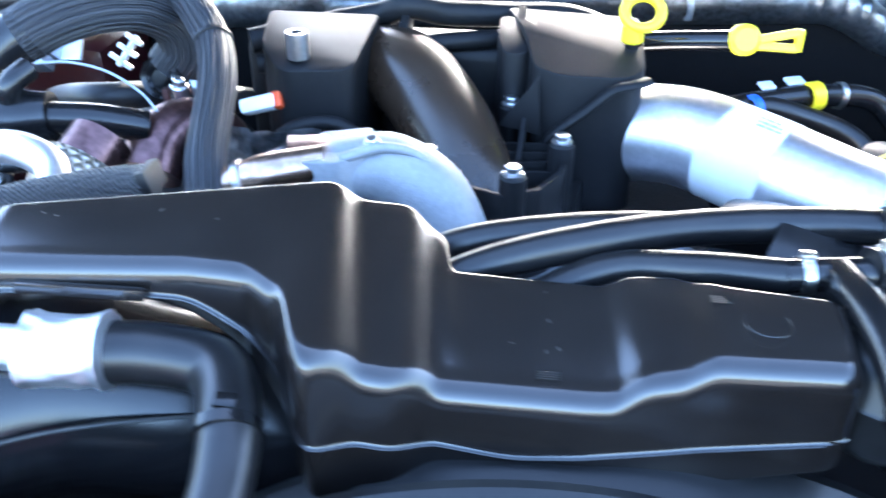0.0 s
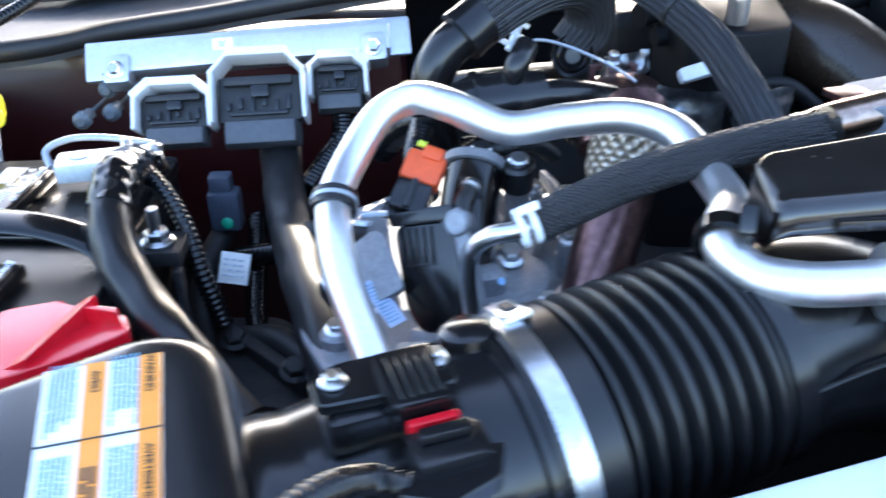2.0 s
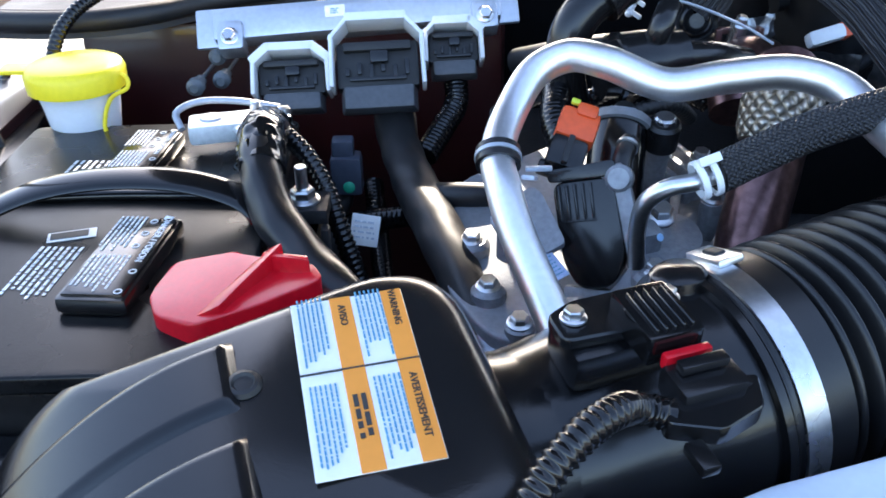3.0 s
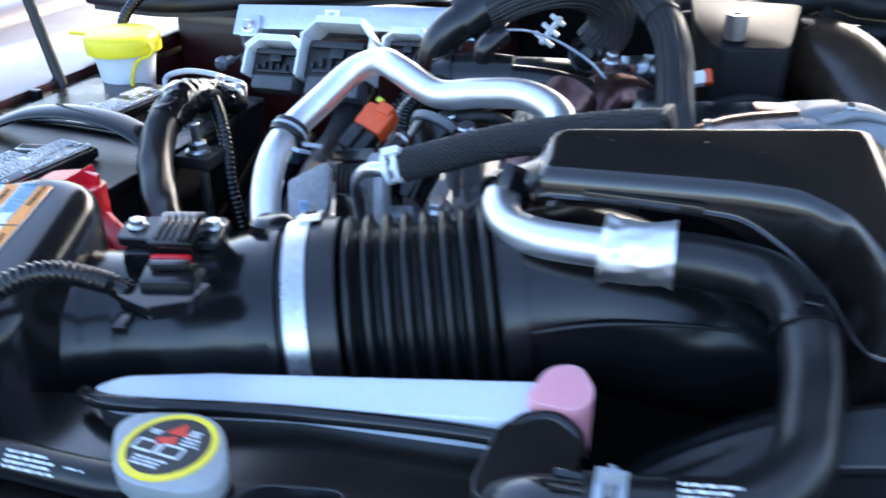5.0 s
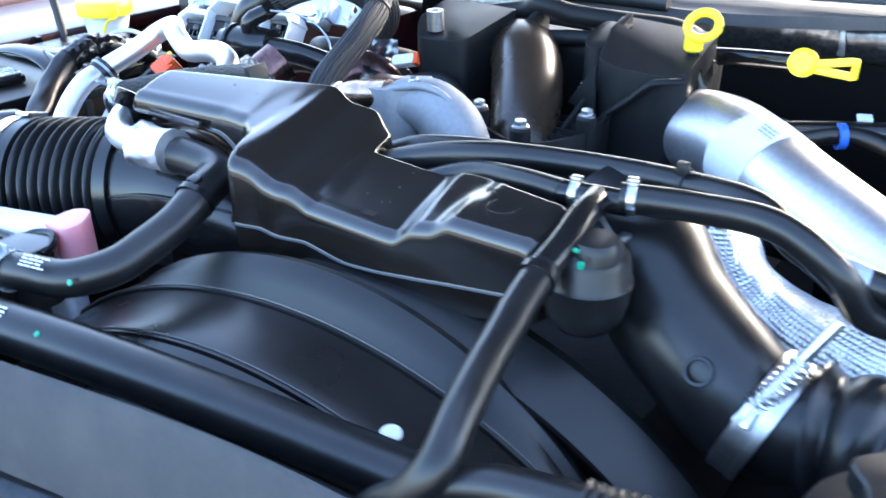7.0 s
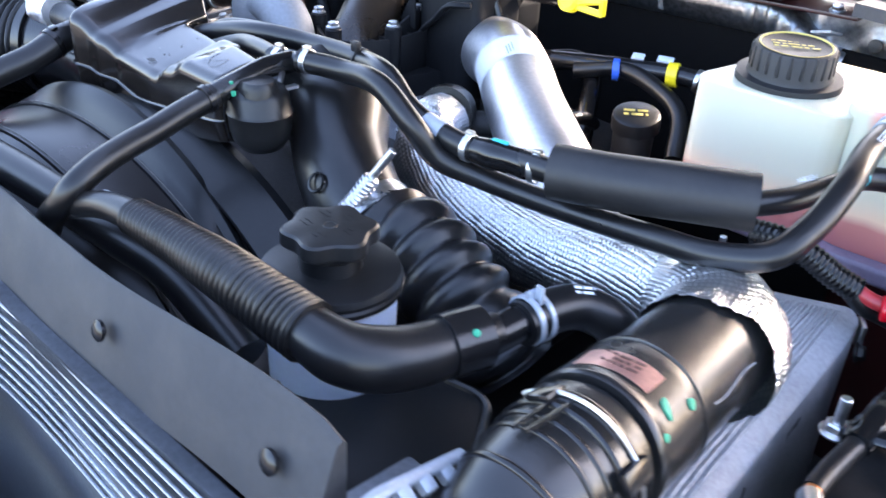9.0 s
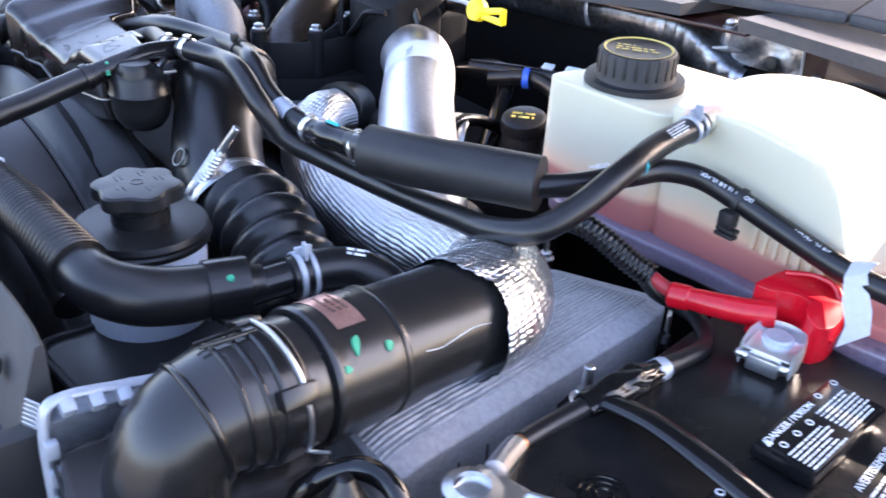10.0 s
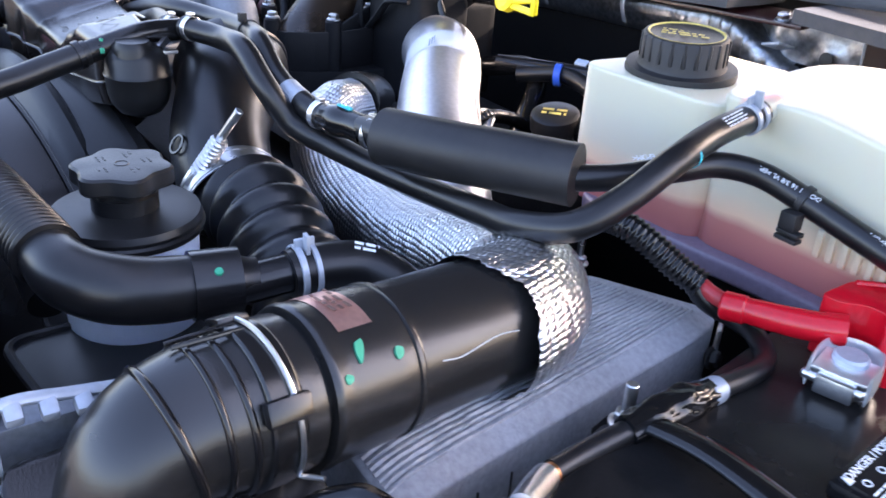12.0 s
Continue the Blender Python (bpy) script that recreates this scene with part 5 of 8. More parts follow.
for y, d, r, k in ((0.3038, 42, 0.0022, 2.6), (0.2941, 57, 0.0022, 1.0), (0.3241, 51, 0.0024, 1.3)):
    p, n = on_tube(y, d, 0.0410)
    side = n.cross(TA).normalized()
    part("paint_mark", prism([(r * k * math.cos(a) * (1 + 0.15 * math.sin(3 * a + k)), r * math.sin(a) * (1 - 0.3 * math.cos(a) * (k > 2))) for a in (2 * math.pi * i / 16 for i in range(16))], -0.001, 0.0004, 0, m=plane_pose(p, side * 0.95 + TA * 0.3, TA)), GREEN, ct, "green paint mark")


# grey ribbed cooler box below it
def cooler():
    th = thing("charge_air_cooler", "grey ribbed charge air cooler end tank", "cooler", (0.48, 0.45, 0.8))
    o = rounded([(0.428, 0.318), (0.556, 0.318), (0.5490, 0.374), (0.5395, 0.450), (0.5270, 0.560), (0.5190, 0.606), (0.436, 0.545)], 0.016, 5)

    def edge(y):
        """Where the top turns down towards the battery."""
        return 0.556 - 0.128 * (y - 0.318)

    def top(x, y):
        d = edge(y) - x
        return 1.0700 - 0.10 * (x - 0.45) + 0.01 * (y - 0.45) - 0.55 * max(0.0, 0.011 - d) - 6.0 * max(0.0, 0.352 - y) ** 2

    part("tank", soft_prism(o, 0.80, top, 0.0065, 4, 0.006), COOLER, th, smooth=50)
    n = 26
    for i in range(n):
        f = i / (n - 1)
        pts = []
        for y in (0.3215, 0.335, 0.36, 0.42, 0.48, 0.535 + 0.050 * f):
            x = 0.433 + (edge(y) - 0.014 - 0.433) * f + 0.0007 * noise.noise((i * 3.1, y * 40, 2.0))
            pts.append((x, y, top(x, y) + 0.0003))
        part("rib", sweep(pts, 0.00135, 8, 0.003, flat=1.1, wob=0.0005, wobf=3), COOLER, th)
    part("corner_tab", merge(rbox((0.004, 0.022, 0.020), plane_pose((0.5205, 0.6035, 1.046), (0.8, 0.5, 0), (0, 0, 1)), 0.002), rbox((0.003, 0.006, 0.016), plane_pose((0.5180, 0.6110, 1.062), (0.8, 0.5, 0), (0, 0, 1)), 0.001)), STEEL, th, "bent zinc corner tab")
    hexbolt("bolt", (0.5255, 0.592, 1.036), (0.9, 0.2, 0.2), 0.006, "", th, PLM)
    for y in (0.374, 0.400):
        part("ink_line", rbox((0.0008, 0.0012, 0.020), Matrix.Translation((edge(y) + 0.0006, y, 1.026)), 0), BLACKP, th)
    part("stain", sweep([(edge(0.47) + 0.0004, 0.47, 1.030), (edge(0.50) + 0.0004, 0.50, 1.034), (edge(0.535) + 0.0004, 0.535, 1.033)], [0.004, 0.007, 0.003], 10, 0.002, flat=0.1, wob=0.003, wobf=2, up=(1, 0, 0)), BLACKP, th)
    return th


cooler()

# white expansion tank with its black cap
tk = bpy.data.materials.new("expansion_tank_plastic")
tk.use_nodes = True
_n, _l = tk.node_tree.nodes, tk.node_tree.links
_p = _n["Principled BSDF"]
_tc = _n.new("ShaderNodeTexCoord")
_sp = _n.new("ShaderNodeSeparateXYZ")
_l.new(_tc.outputs["Object"], _sp.inputs[0])
_nz = _n.new("ShaderNodeTexNoise")
_nz.inputs["Scale"].default_value = 25
_l.new(_tc.outputs["Object"], _nz.inputs["Vector"])
_ad = _n.new("ShaderNodeMath")
_ad.operation = "MULTIPLY_ADD"
_ad.inputs[1].default_value = 0.008
_l.new(_nz.outputs["Fac"], _ad.inputs[0])
_l.new(_sp.outputs["Z"], _ad.inputs[2])
_mr = _n.new("ShaderNodeMapRange")
_mr.inputs["From Min"].default_value = 1.080
_mr.inputs["From Max"].default_value = 1.165
_l.new(_ad.outputs[0], _mr.inputs["Value"])
_cr = _n.new("ShaderNodeValToRGB")
_cr.color_ramp.elements[0].position = 0.0
_cr.color_ramp.elements[0].color = (0.42, 0.13, 0.13, 1)
_cr.color_ramp.elements[1].position = 1.0
_cr.color_ramp.elements[1].color = (0.60, 0.575, 0.43, 1)
for pos, col in ((0.33, (0.50, 0.19, 0.16, 1)), (0.42, (0.74, 0.52, 0.36, 1)), (0.62, (0.60, 0.55, 0.42, 1))):
    e = _cr.color_ramp.elements.new(pos)
    e.color = col
_l.new(_mr.outputs[0], _cr.inputs[0])
# pink coolant dried on the plastic beside the hose spigot
_st = _n.new("ShaderNodeMapping")
_st.inputs["Location"].default_value = (-0.4760 / 0.016, -0.664 / 0.03, -1.192 / 0.024)
_st.inputs["Scale"].default_value = (1 / 0.016, 1 / 0.03, 1 / 0.024)
_l.new(_tc.outputs["Object"], _st.inputs["Vector"])
_gr = _n.new("ShaderNodeTexGradient")
_gr.gradient_type = "SPHERICAL"
_l.new(_st.outputs[0], _gr.inputs["Vector"])
_sm = _n.new("ShaderNodeMath")
_sm.operation = "MULTIPLY"
_l.new(_gr.outputs["Fac"], _sm.inputs[0])
_sm.inputs[1].default_value = 1.5
_sm.use_clamp = True
_mx = _n.new("ShaderNodeMix")
_mx.data_type = "RGBA"
_mx.inputs[7].default_value = (0.80, 0.22, 0.20, 1)
_l.new(_sm.outputs[0], _mx.inputs[0])
_l.new(_cr.outputs[0], _mx.inputs[6])
_l.new(_mx.outputs[2], _p.inputs["Base Color"])
_p.inputs["Roughness"].default_value = 0.33
_p.inputs["Subsurface Weight"].default_value = 0.45
_p.inputs["Subsurface Radius"].default_value = (0.02, 0.016, 0.012)
_p.inputs["Subsurface Scale"].default_value = 1.0


def expansion_tank():
    th = thing("expansion_tank", "milky white coolant expansion tank holding pink coolant, black screw cap", "coolant tank", (0.5, 0.7, 1.0))
    part("neck_block", prism(rounded([(0.318, 0.634), (0.452, 0.642), (0.46, 0.79), (0.335, 0.775)], 0.022, 5), 1.075, 1.186, 0.010, 4), tk, th, smooth=60)
    part("body", soft_prism(rounded([(0.440, 0.645), (0.52, 0.655), (0.62, 0.655), (0.70, 0.675), (0.755, 0.72), (0.74, 0.80), (0.43, 0.80)], 0.045, 6), 1.075, lambda x, y: max(1.092, 1.199 + 0.055 * (y - 0.65) - 0.12 * max(0, 0.5 - x) - 0.13 * max(0, x - 0.52) - 2.4 * max(0, x - 0.580) * ss(0.56, 0.65, x)), 0.018, 5, 0.012), tk, th, smooth=60)
    part("flange", prism(rounded([(0.335, 0.628), (0.45, 0.632), (0.53, 0.642), (0.63, 0.640), (0.72, 0.66), (0.78, 0.71), (0.76, 0.815), (0.34, 0.80)], 0.03, 5), 1.066, 1.082, 0.005, 3), mat("violet_tinted_plastic", (0.16, 0.13, 0.18), 0.3, coat=0.4), th, "violet-tinted lower flange")
    for i in range(7):
        part("rib", rbox((0.005, 0.006, 0.02), Matrix.Translation((0.545 + i * 0.0095, 0.6545, 1.118)), 0.002), tk, th)
    cc = V((0.378, 0.687, 1.197))
    ax = (0.03, -0.06, 1)
    cp = part("cap", lathe([(0, -0.012), (0.0430, -0.012), (0.0437, -0.008), (0.0430, -0.004), (0.0350, -0.0035), (0.0335, 0.0), (0.0328, 0.019), (0.0318, 0.0208), (0.0298, 0.0212), (0.0285, 0.0206), (0, 0.0206)], cc, ax, 64), PLM, th, "black ribbed screw cap", 35)
    for k in range(22):
        a = 2 * math.pi * k / 22
        part("grip_rib", rbox((0.0032, 0.0020, 0.0185), Matrix.Translation(cc + V((0.0333 * math.cos(a), 0.0333 * math.sin(a), 0.0095))) @ Matrix.Rotation(a + math.pi / 2, 4, "Z"), 0.0007, 1), PLM, cp)
    part("ring_print", lathe([(0.0280, 0.0206), (0.0282, 0.0209), (0.0294, 0.0215), (0.0298, 0.0213)], cc, ax, 48), mat("yellow_print", (0.60, 0.47, 0.12), 0.5), cp)
    part("print", bars(0.038, 0.022, 3, plane_pose(cc + V((0.0008, -0.0012, 0.0208)), (0.8, 0.6, 0), (-0.6, 0.8, 0)), 31, 0.3), mat("yellow_print", (0.60, 0.47, 0.12), 0.5), cp, "unreadable yellow print")
    part("spigot", cyl((0.482, 0.664, 1.194), (0.4885, 0.636, 1.190), 0.0075, 18), tk, th)
    return th


expansion_tank()

# hoses over the right side
lh = hose("vent_hose", "long black rubber vent hose from the tee to the expansion tank", [(0.0987, 0.3905, 1.1820), (0.1390, 0.4055, 1.1810), (0.1900, 0.4030, 1.1835), (0.2240, 0.4050, 1.1640), (0.2406, 0.4193, 1.1378), (0.2650, 0.4380, 1.1265), (0.3369, 0.4550, 1.1228), (0.4211, 0.4610, 1.1308), (0.4615, 0.4600, 1.1380), (0.4930, 0.4725, 1.1475), (0.5010, 0.5020, 1.1605), (0.5000, 0.5452, 1.1785), (0.4900, 0.5925, 1.1860), (0.4850, 0.6440, 1.1912)], 0.0094, seg=24, step=0.003)
part("teal_band", band((0.4975, 0.5600, 1.1805), (-0.15, 1, 0.25), 0.0094, 0.002, 0.0004), TEAL, lh)
part("print", bars(0.026, 0.009, 4, plane_pose((0.4945, 0.6070, 1.1970), (-0.1, 1, 0.15), (-0.9, 0, 0.5)), 17, 0.45), PRINT, lh, "unreadable white print")
spring_clamp((0.4862, 0.6330, 1.1905), (-0.1, 1, 0.18), 0.0096, lh)
worm_clamp((0.1060, 0.3935, 1.1820), (0.95, 0.25, 0.05), 0.0096, lh)
th_ = hose("heater_hose", "black rubber hose with a pale tape band", [(-0.1250, 0.3900, 1.1380), (-0.0863, 0.4060, 1.1560), (-0.0208, 0.4190, 1.1720), (0.0433, 0.4390, 1.1735), (0.1198, 0.4385, 1.1785), (0.1720, 0.4250, 1.1815), (0.1985, 0.4250, 1.1640), (0.2266, 0.4272, 1.1545), (0.2639, 0.4350, 1.1480), (0.3025, 0.4380, 1.1535), (0.3454, 0.4400, 1.1568)], 0.0096, seg=24, step=0.003)
part("tape_band", sweep([(0.2180, 0.4265, 1.1570), (0.2266, 0.4272, 1.1545), (0.2350, 0.4288, 1.1525)], 0.0101, 24, 0.003), GREYCLIP, th_, "pale tape band")
part("cable_tie", band((0.1198, 0.4385, 1.1785), (1, -0.1, 0.05), 0.0098, 0.004, 0.0012), PLM, th_)
part("tie_head", rbox((0.007, 0.006, 0.008), Matrix.Translation((0.1190, 0.4330, 1.1915)), 0.001), PLM, th_)
part("check_valve", sweep([(0.270, 0.432, 1.151), (0.285, 0.434, 1.152), (0.300, 0.437, 1.153), (0.316, 0.440, 1.153)], [0.0105, 0.0118, 0.0105, 0.0112], 22, 0.002), PLG, th_)
part("teal_tab", rbox((0.014, 0.004, 0.002), plane_pose((0.290, 0.436, 1.1638), (1, 0.2, 0), (0, 1, 0)), 0.001), TEAL, th_)
worm_clamp((0.264, 0.430, 1.151), (1, 0.15, 0), 0.0102, th_)
worm_clamp((0.323, 0.4405, 1.1535), (1, 0.18, 0.02), 0.0108, th_)
part("foam_sleeve", sweep([(0.339, 0.4400, 1.1570), (0.380, 0.457, 1.1595), (0.425, 0.481, 1.1620), (0.462, 0.503, 1.1630)], 0.0200, 36, 0.004), RUBM, th_, "matt black foam sleeve", 60)
hose("upper_hose", "black rubber hose behind the engine cover", [(-0.11, 0.430, 1.150), (-0.09, 0.432, 1.158), (-0.03, 0.440, 1.166), (0.03, 0.447, 1.166), (0.08, 0.450, 1.158), (0.13, 0.462, 1.14)], 0.0088)
eh = hose("overflow_hose", "black rubber 3/8 hose with white lettering and a cable tie", [(0.452, 0.500, 1.158), (0.470, 0.535, 1.159), (0.480, 0.575, 1.161), (0.489, 0.606, 1.162), (0.508, 0.625, 1.159), (0.540, 0.634, 1.150), (0.580, 0.640, 1.139), (0.620, 0.644, 1.130), (0.655, 0.650, 1.126), (0.70, 0.66, 1.128), (0.76, 0.68, 1.13)], 0.0088, seg=24, step=0.003)
lettering("3/8 VL  >EPDM<", 0.0045, plane_pose((0.596, 0.6375, 1.1430), (-0.97, -0.1, 0.22), (0.05, -0.78, -0.62)) @ Matrix.Rotation(math.pi, 4, "Z") @ Matrix.Rotation(math.pi, 4, "Z"), PRINT, eh)
lettering("DOT  1 16 3/8 VL >EPDM<", 0.0045, plane_pose((0.526, 0.6245, 1.1615), (-0.93, -0.28, 0.24), (0.05, -0.78, -0.62)), PRINT, eh)
lettering(">EPDM<", 0.0055, plane_pose((0.4690, 0.5555, 1.1690), (-0.25, -1, 0.0), (0.75, -0.2, -0.62)), PRINT, eh)
part("cable_tie", band((0.538, 0.6335, 1.1505), (1, 0.2, -0.28), 0.009, 0.005, 0.0014), PLM, eh)
part("tie_mount", merge(rbox((0.012, 0.010, 0.012), Matrix.Translation((0.540, 0.621, 1.140)), 0.0015), rbox((0.016, 0.008, 0.003), Matrix.Translation((0.542, 0.620, 1.1325)), 0.0008), rbox((0.016, 0.008, 0.003), Matrix.Translation((0.542, 0.619, 1.1285)), 0.0008)), PLM, eh)
tape = bmesh.new()
pv = []
for k, (p, w) in enumerate((((0.632, 0.651, 1.1400), 0.007), ((0.633, 0.643, 1.1405), 0.007), ((0.634, 0.635, 1.1345), 0.0062), ((0.638, 0.634, 1.122), 0.0048), ((0.646, 0.632, 1.108), 0.0045), ((0.648, 0.629, 1.092), 0.0072))):
    pv.append([tape.verts.new((p[0] + s * w, p[1] + s * (0.002 if k < 3 else 0.006), p[2] + s * (0.001 + 0.0012 * k))) for s in (-1, 1)])
for a, b in zip(pv, pv[1:]):
    tape.faces.new((a[0], a[1], b[1], b[0]))
part("tape_flag", tape, TAPEP, eh, "pale tape flag")

tf = thing("tee_fitting", "black plastic tee fitting with green clips", "pipe fitting", (0.11, 0.33, 1.17))
part("body", sweep([(0.060, 0.388, 1.176), (0.082, 0.391, 1.177), (0.104, 0.393, 1.178)], 0.0082, 20), PL, tf)
part("branch", sweep([(0.085, 0.390, 1.177), (0.090, 0.362, 1.178), (0.094, 0.335, 1.173), (0.0945, 0.310, 1.1662)], 0.0092, 20), PL, tf)
part("pod", lathe([(0, 0.012), (0.013, 0.011), (0.016, 0.006), (0.016, -0.02), (0, -0.02)], (0.109, 0.343, 1.166), (0, 0, 1), 24), BLK, tf)
part("green_clip", merge(rbox((0.003, 0.0025, 0.002), Matrix.Translation((0.1095, 0.319, 1.1795)), 0.0005), rbox((0.003, 0.003, 0.004), Matrix.Translation((0.1135, 0.318, 1.172)), 0.0005)), GREEN, tf, "green retaining clip")
worm_clamp((0.070, 0.3895, 1.1765), (1, 0.1, 0.03), 0.0085, tf)
part("bracket", merge(rbox((0.028, 0.006, 0.004), plane_pose((0.098, 0.372, 1.171), (0.7, -0.6, -0.2), (0, 0, 1)), 0.001), rbox((0.006, 0.024, 0.003), Matrix.Translation((0.112, 0.366, 1.166)), 0.001)), STEEL, tf, "bright steel bracket")
part("link_hose", sweep([(-0.075, 0.384, 1.142), (-0.02, 0.402, 1.164), (0.02, 0.396, 1.172), (0.062, 0.388, 1.176)], 0.0085, 20), RUB, tf)
pq = hose("purge_hose", "black rubber hose from the tee down to the radiator panel", [(0.0945, 0.3110, 1.1665), (0.0985, 0.2800, 1.1590), (0.1035, 0.2550, 1.1530), (0.1085, 0.2320, 1.1490), (0.1153, 0.2045, 1.1425), (0.1195, 0.1830, 1.1320), (0.1090, 0.1740, 1.1150), (0.0930, 0.1720, 1.1000), (0.0800, 0.1730, 1.0850)], 0.0100)
part("collar", band((0.0952, 0.3040, 1.1648), (0.12, -0.97, -0.24), 0.0102, 0.006, 0.0014), PL, pq, "black hose collar")

cg = thing("corrugated_hose", "black corrugated plastic hose ending in a smooth elbow", "hose", (0.3, 0.22, 1.05))
part("corrugation", sweep([(0.1860, 0.1980, 1.1328), (0.2294, 0.2020, 1.1350), (0.3001, 0.2056, 1.1375), (0.3630, 0.2140, 1.1310)], [0.0108, 0.0124, 0.0152, 0.0165], 40, 0.0006, rib=(0.0047, 0.0026, 0.7)), RUB, cg, smooth=80)
part("smooth_end", sweep([(0.118, 0.1850, 1.1180), (0.150, 0.1925, 1.1285), (0.190, 0.1984, 1.1331)], [0.0090, 0.0100, 0.0110], 28, 0.003), RUB, cg, smooth=80)
part("elbow", sweep([(0.3600, 0.2135, 1.1315), (0.3830, 0.2205, 1.1260), (0.3950, 0.2370, 1.1205), (0.4020, 0.2590, 1.1170), (0.4070, 0.2900, 1.1160), (0.4120, 0.3120, 1.1150)], [0.0160, 0.0182, 0.0190, 0.0184, 0.0170, 0.0125], 32, 0.003), RUB, cg, smooth=80)
part("collar", sweep([(0.4048, 0.2760, 1.1165), (0.4070, 0.2890, 1.1160), (0.4095, 0.3020, 1.1155)], 0.0195, 32, 0.003), PL, cg)
part("paint_mark", lathe([(0, 0.0008), (0.0022, 0.0006), (0.0026, -0.001)], (0.4205, 0.2870, 1.1305), (0.6, -0.1, 0.8), 12), GREEN, cg, "green paint mark")
part("spigot", sweep([(0.4125, 0.300, 1.1135), (0.414, 0.325, 1.115), (0.416, 0.345, 1.116)], 0.0115, 24), PL, cg)
ph = hose("return_hose", "short black rubber hose with a spring clamp", [(0.416, 0.330, 1.115), (0.418, 0.352, 1.116), (0.424, 0.375, 1.113), (0.440, 0.392, 1.102), (0.455, 0.40, 1.08)], 0.0145)
spring_clamp((0.4165, 0.340, 1.116), (0.1, 1, 0.03), 0.0148, ph)
part("print", bars(0.016, 0.008, 2, plane_pose((0.428, 0.375, 1.1277), (0.4, 0.8, -0.2), (-0.8, 0.4, 0.3)), 3, 0.5), PRINT, ph, "unreadable white print")
lt = thing("lower_tray", "black plastic tray below the corrugated hose", "tray", (0.36, 0.25, 1.035))
lo_ = rounded([(0.30, 0.19), (0.415, 0.205), (0.45, 0.25), (0.40, 0.33), (0.30, 0.30)], 0.02)
part("plate", prism(lo_, 1.035, 1.046, 0.004), BLK, lt)
part("rim", sweep([(x, y, 1.046) for x, y in lo_ + lo_[:1]], 0.0032, 8, 0.006, caps=False), BLK, lt, "raised edge")
ic = thing("intercooler_core", "silver intercooler core with crimped tabs round its tank", "cooler", (0.44, 0.2, 0.9))
part("tank_edge", sweep([(0.4785, 0.1540, 0.96), (0.4770, 0.1570, 1.06), (0.4762, 0.1590, 1.108), (0.4750, 0.1630, 1.1205), (0.4735, 0.1730, 1.1215), (0.4715, 0.2000, 1.1160), (0.4700, 0.2300, 1.1100)], 0.0040, 12, 0.003, flat=0.7), GREYCLIP, ic, "grey crimped frame")
for k, (y, z) in enumerate(((0.1715, 1.1185), (0.1860, 1.1155), (0.2005, 1.1125), (0.2150, 1.1095))):
    part("tab", rbox((0.009, 0.0078, 0.0075), Matrix.Translation((0.4785 - 0.0012 * k, y, z)) @ Matrix.Rotation(0.5, 4, "Y"), 0.0018), GREYCLIP, ic, "crimped metal tab")
for z in (1.098, 1.080, 1.062, 1.044):
    part("tab", rbox((0.0065, 0.007, 0.0105), Matrix.Translation((0.4815, 0.1600, z)), 0.0018), GREYCLIP, ic, "crimped metal tab")
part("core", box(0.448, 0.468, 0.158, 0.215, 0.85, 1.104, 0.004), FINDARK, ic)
for i in range(7):
    part("fin", rbox((0.010, 0.0012, 0.010), Matrix.Translation((0.462 - 0.0006 * i, 0.1585 - 0.0022 * i * 0.3, 1.112 - 0.003 * i)) @ Matrix.Rotation(0.5, 4, "Z"), 0.0003, 1), FIN, ic)
part("tank", prism(rounded([(0.483, 0.162), (0.552, 0.150), (0.556, 0.29), (0.480, 0.29)], 0.012), 0.88, lambda x, y: 1.098 - 0.55 * max(0.0, x - 0.488), 0.008, 3), PL, ic, "black plastic end tank")
for k in range(5):
    part("tank_rib", rbox((0.030, 0.0022, 0.0030), Matrix.Translation((0.4990, 0.1590 - 0.0012 * 0, 1.083 - 0.016 * k)) @ Matrix.Rotation(0.55, 4, "Y"), 0.0008), PL, ic)
part("spout", sweep([(0.5140, 0.2062, 1.072), (0.5142, 0.206, 1.058), (0.515, 0.206, 1.03)], [0.0335, 0.0360, 0.042], 48, 0.003), PL, ic, smooth=50)


# ---- batteries ----
def battery(name, x0, x1, y0, y1, z, label, lean=0.0):
    th = thing(name, label, "battery", ((x0 + x1) / 2, (y0 + y1) / 2, z - 0.19))
    d = lean * (y1 - y0)
    o = rounded([(x0, y0), (x1, y0), (x1 + d, y1), (x0 + d, y1)], 0.008, 3)
    o2 = rounded([(x0 - 0.002, y0 - 0.002), (x1 + 0.002, y0 - 0.002), (x1 + d + 0.002, y1 + 0.002), (x0 + d - 0.002, y1 + 0.002)], 0.009, 3)
    part("case", prism(o, z - 0.19, z - 0.012, 0.003), BATT, th)
    part("lid", prism(o2, z - 0.011, z, 0.004, 3), BATT, th)
    return th


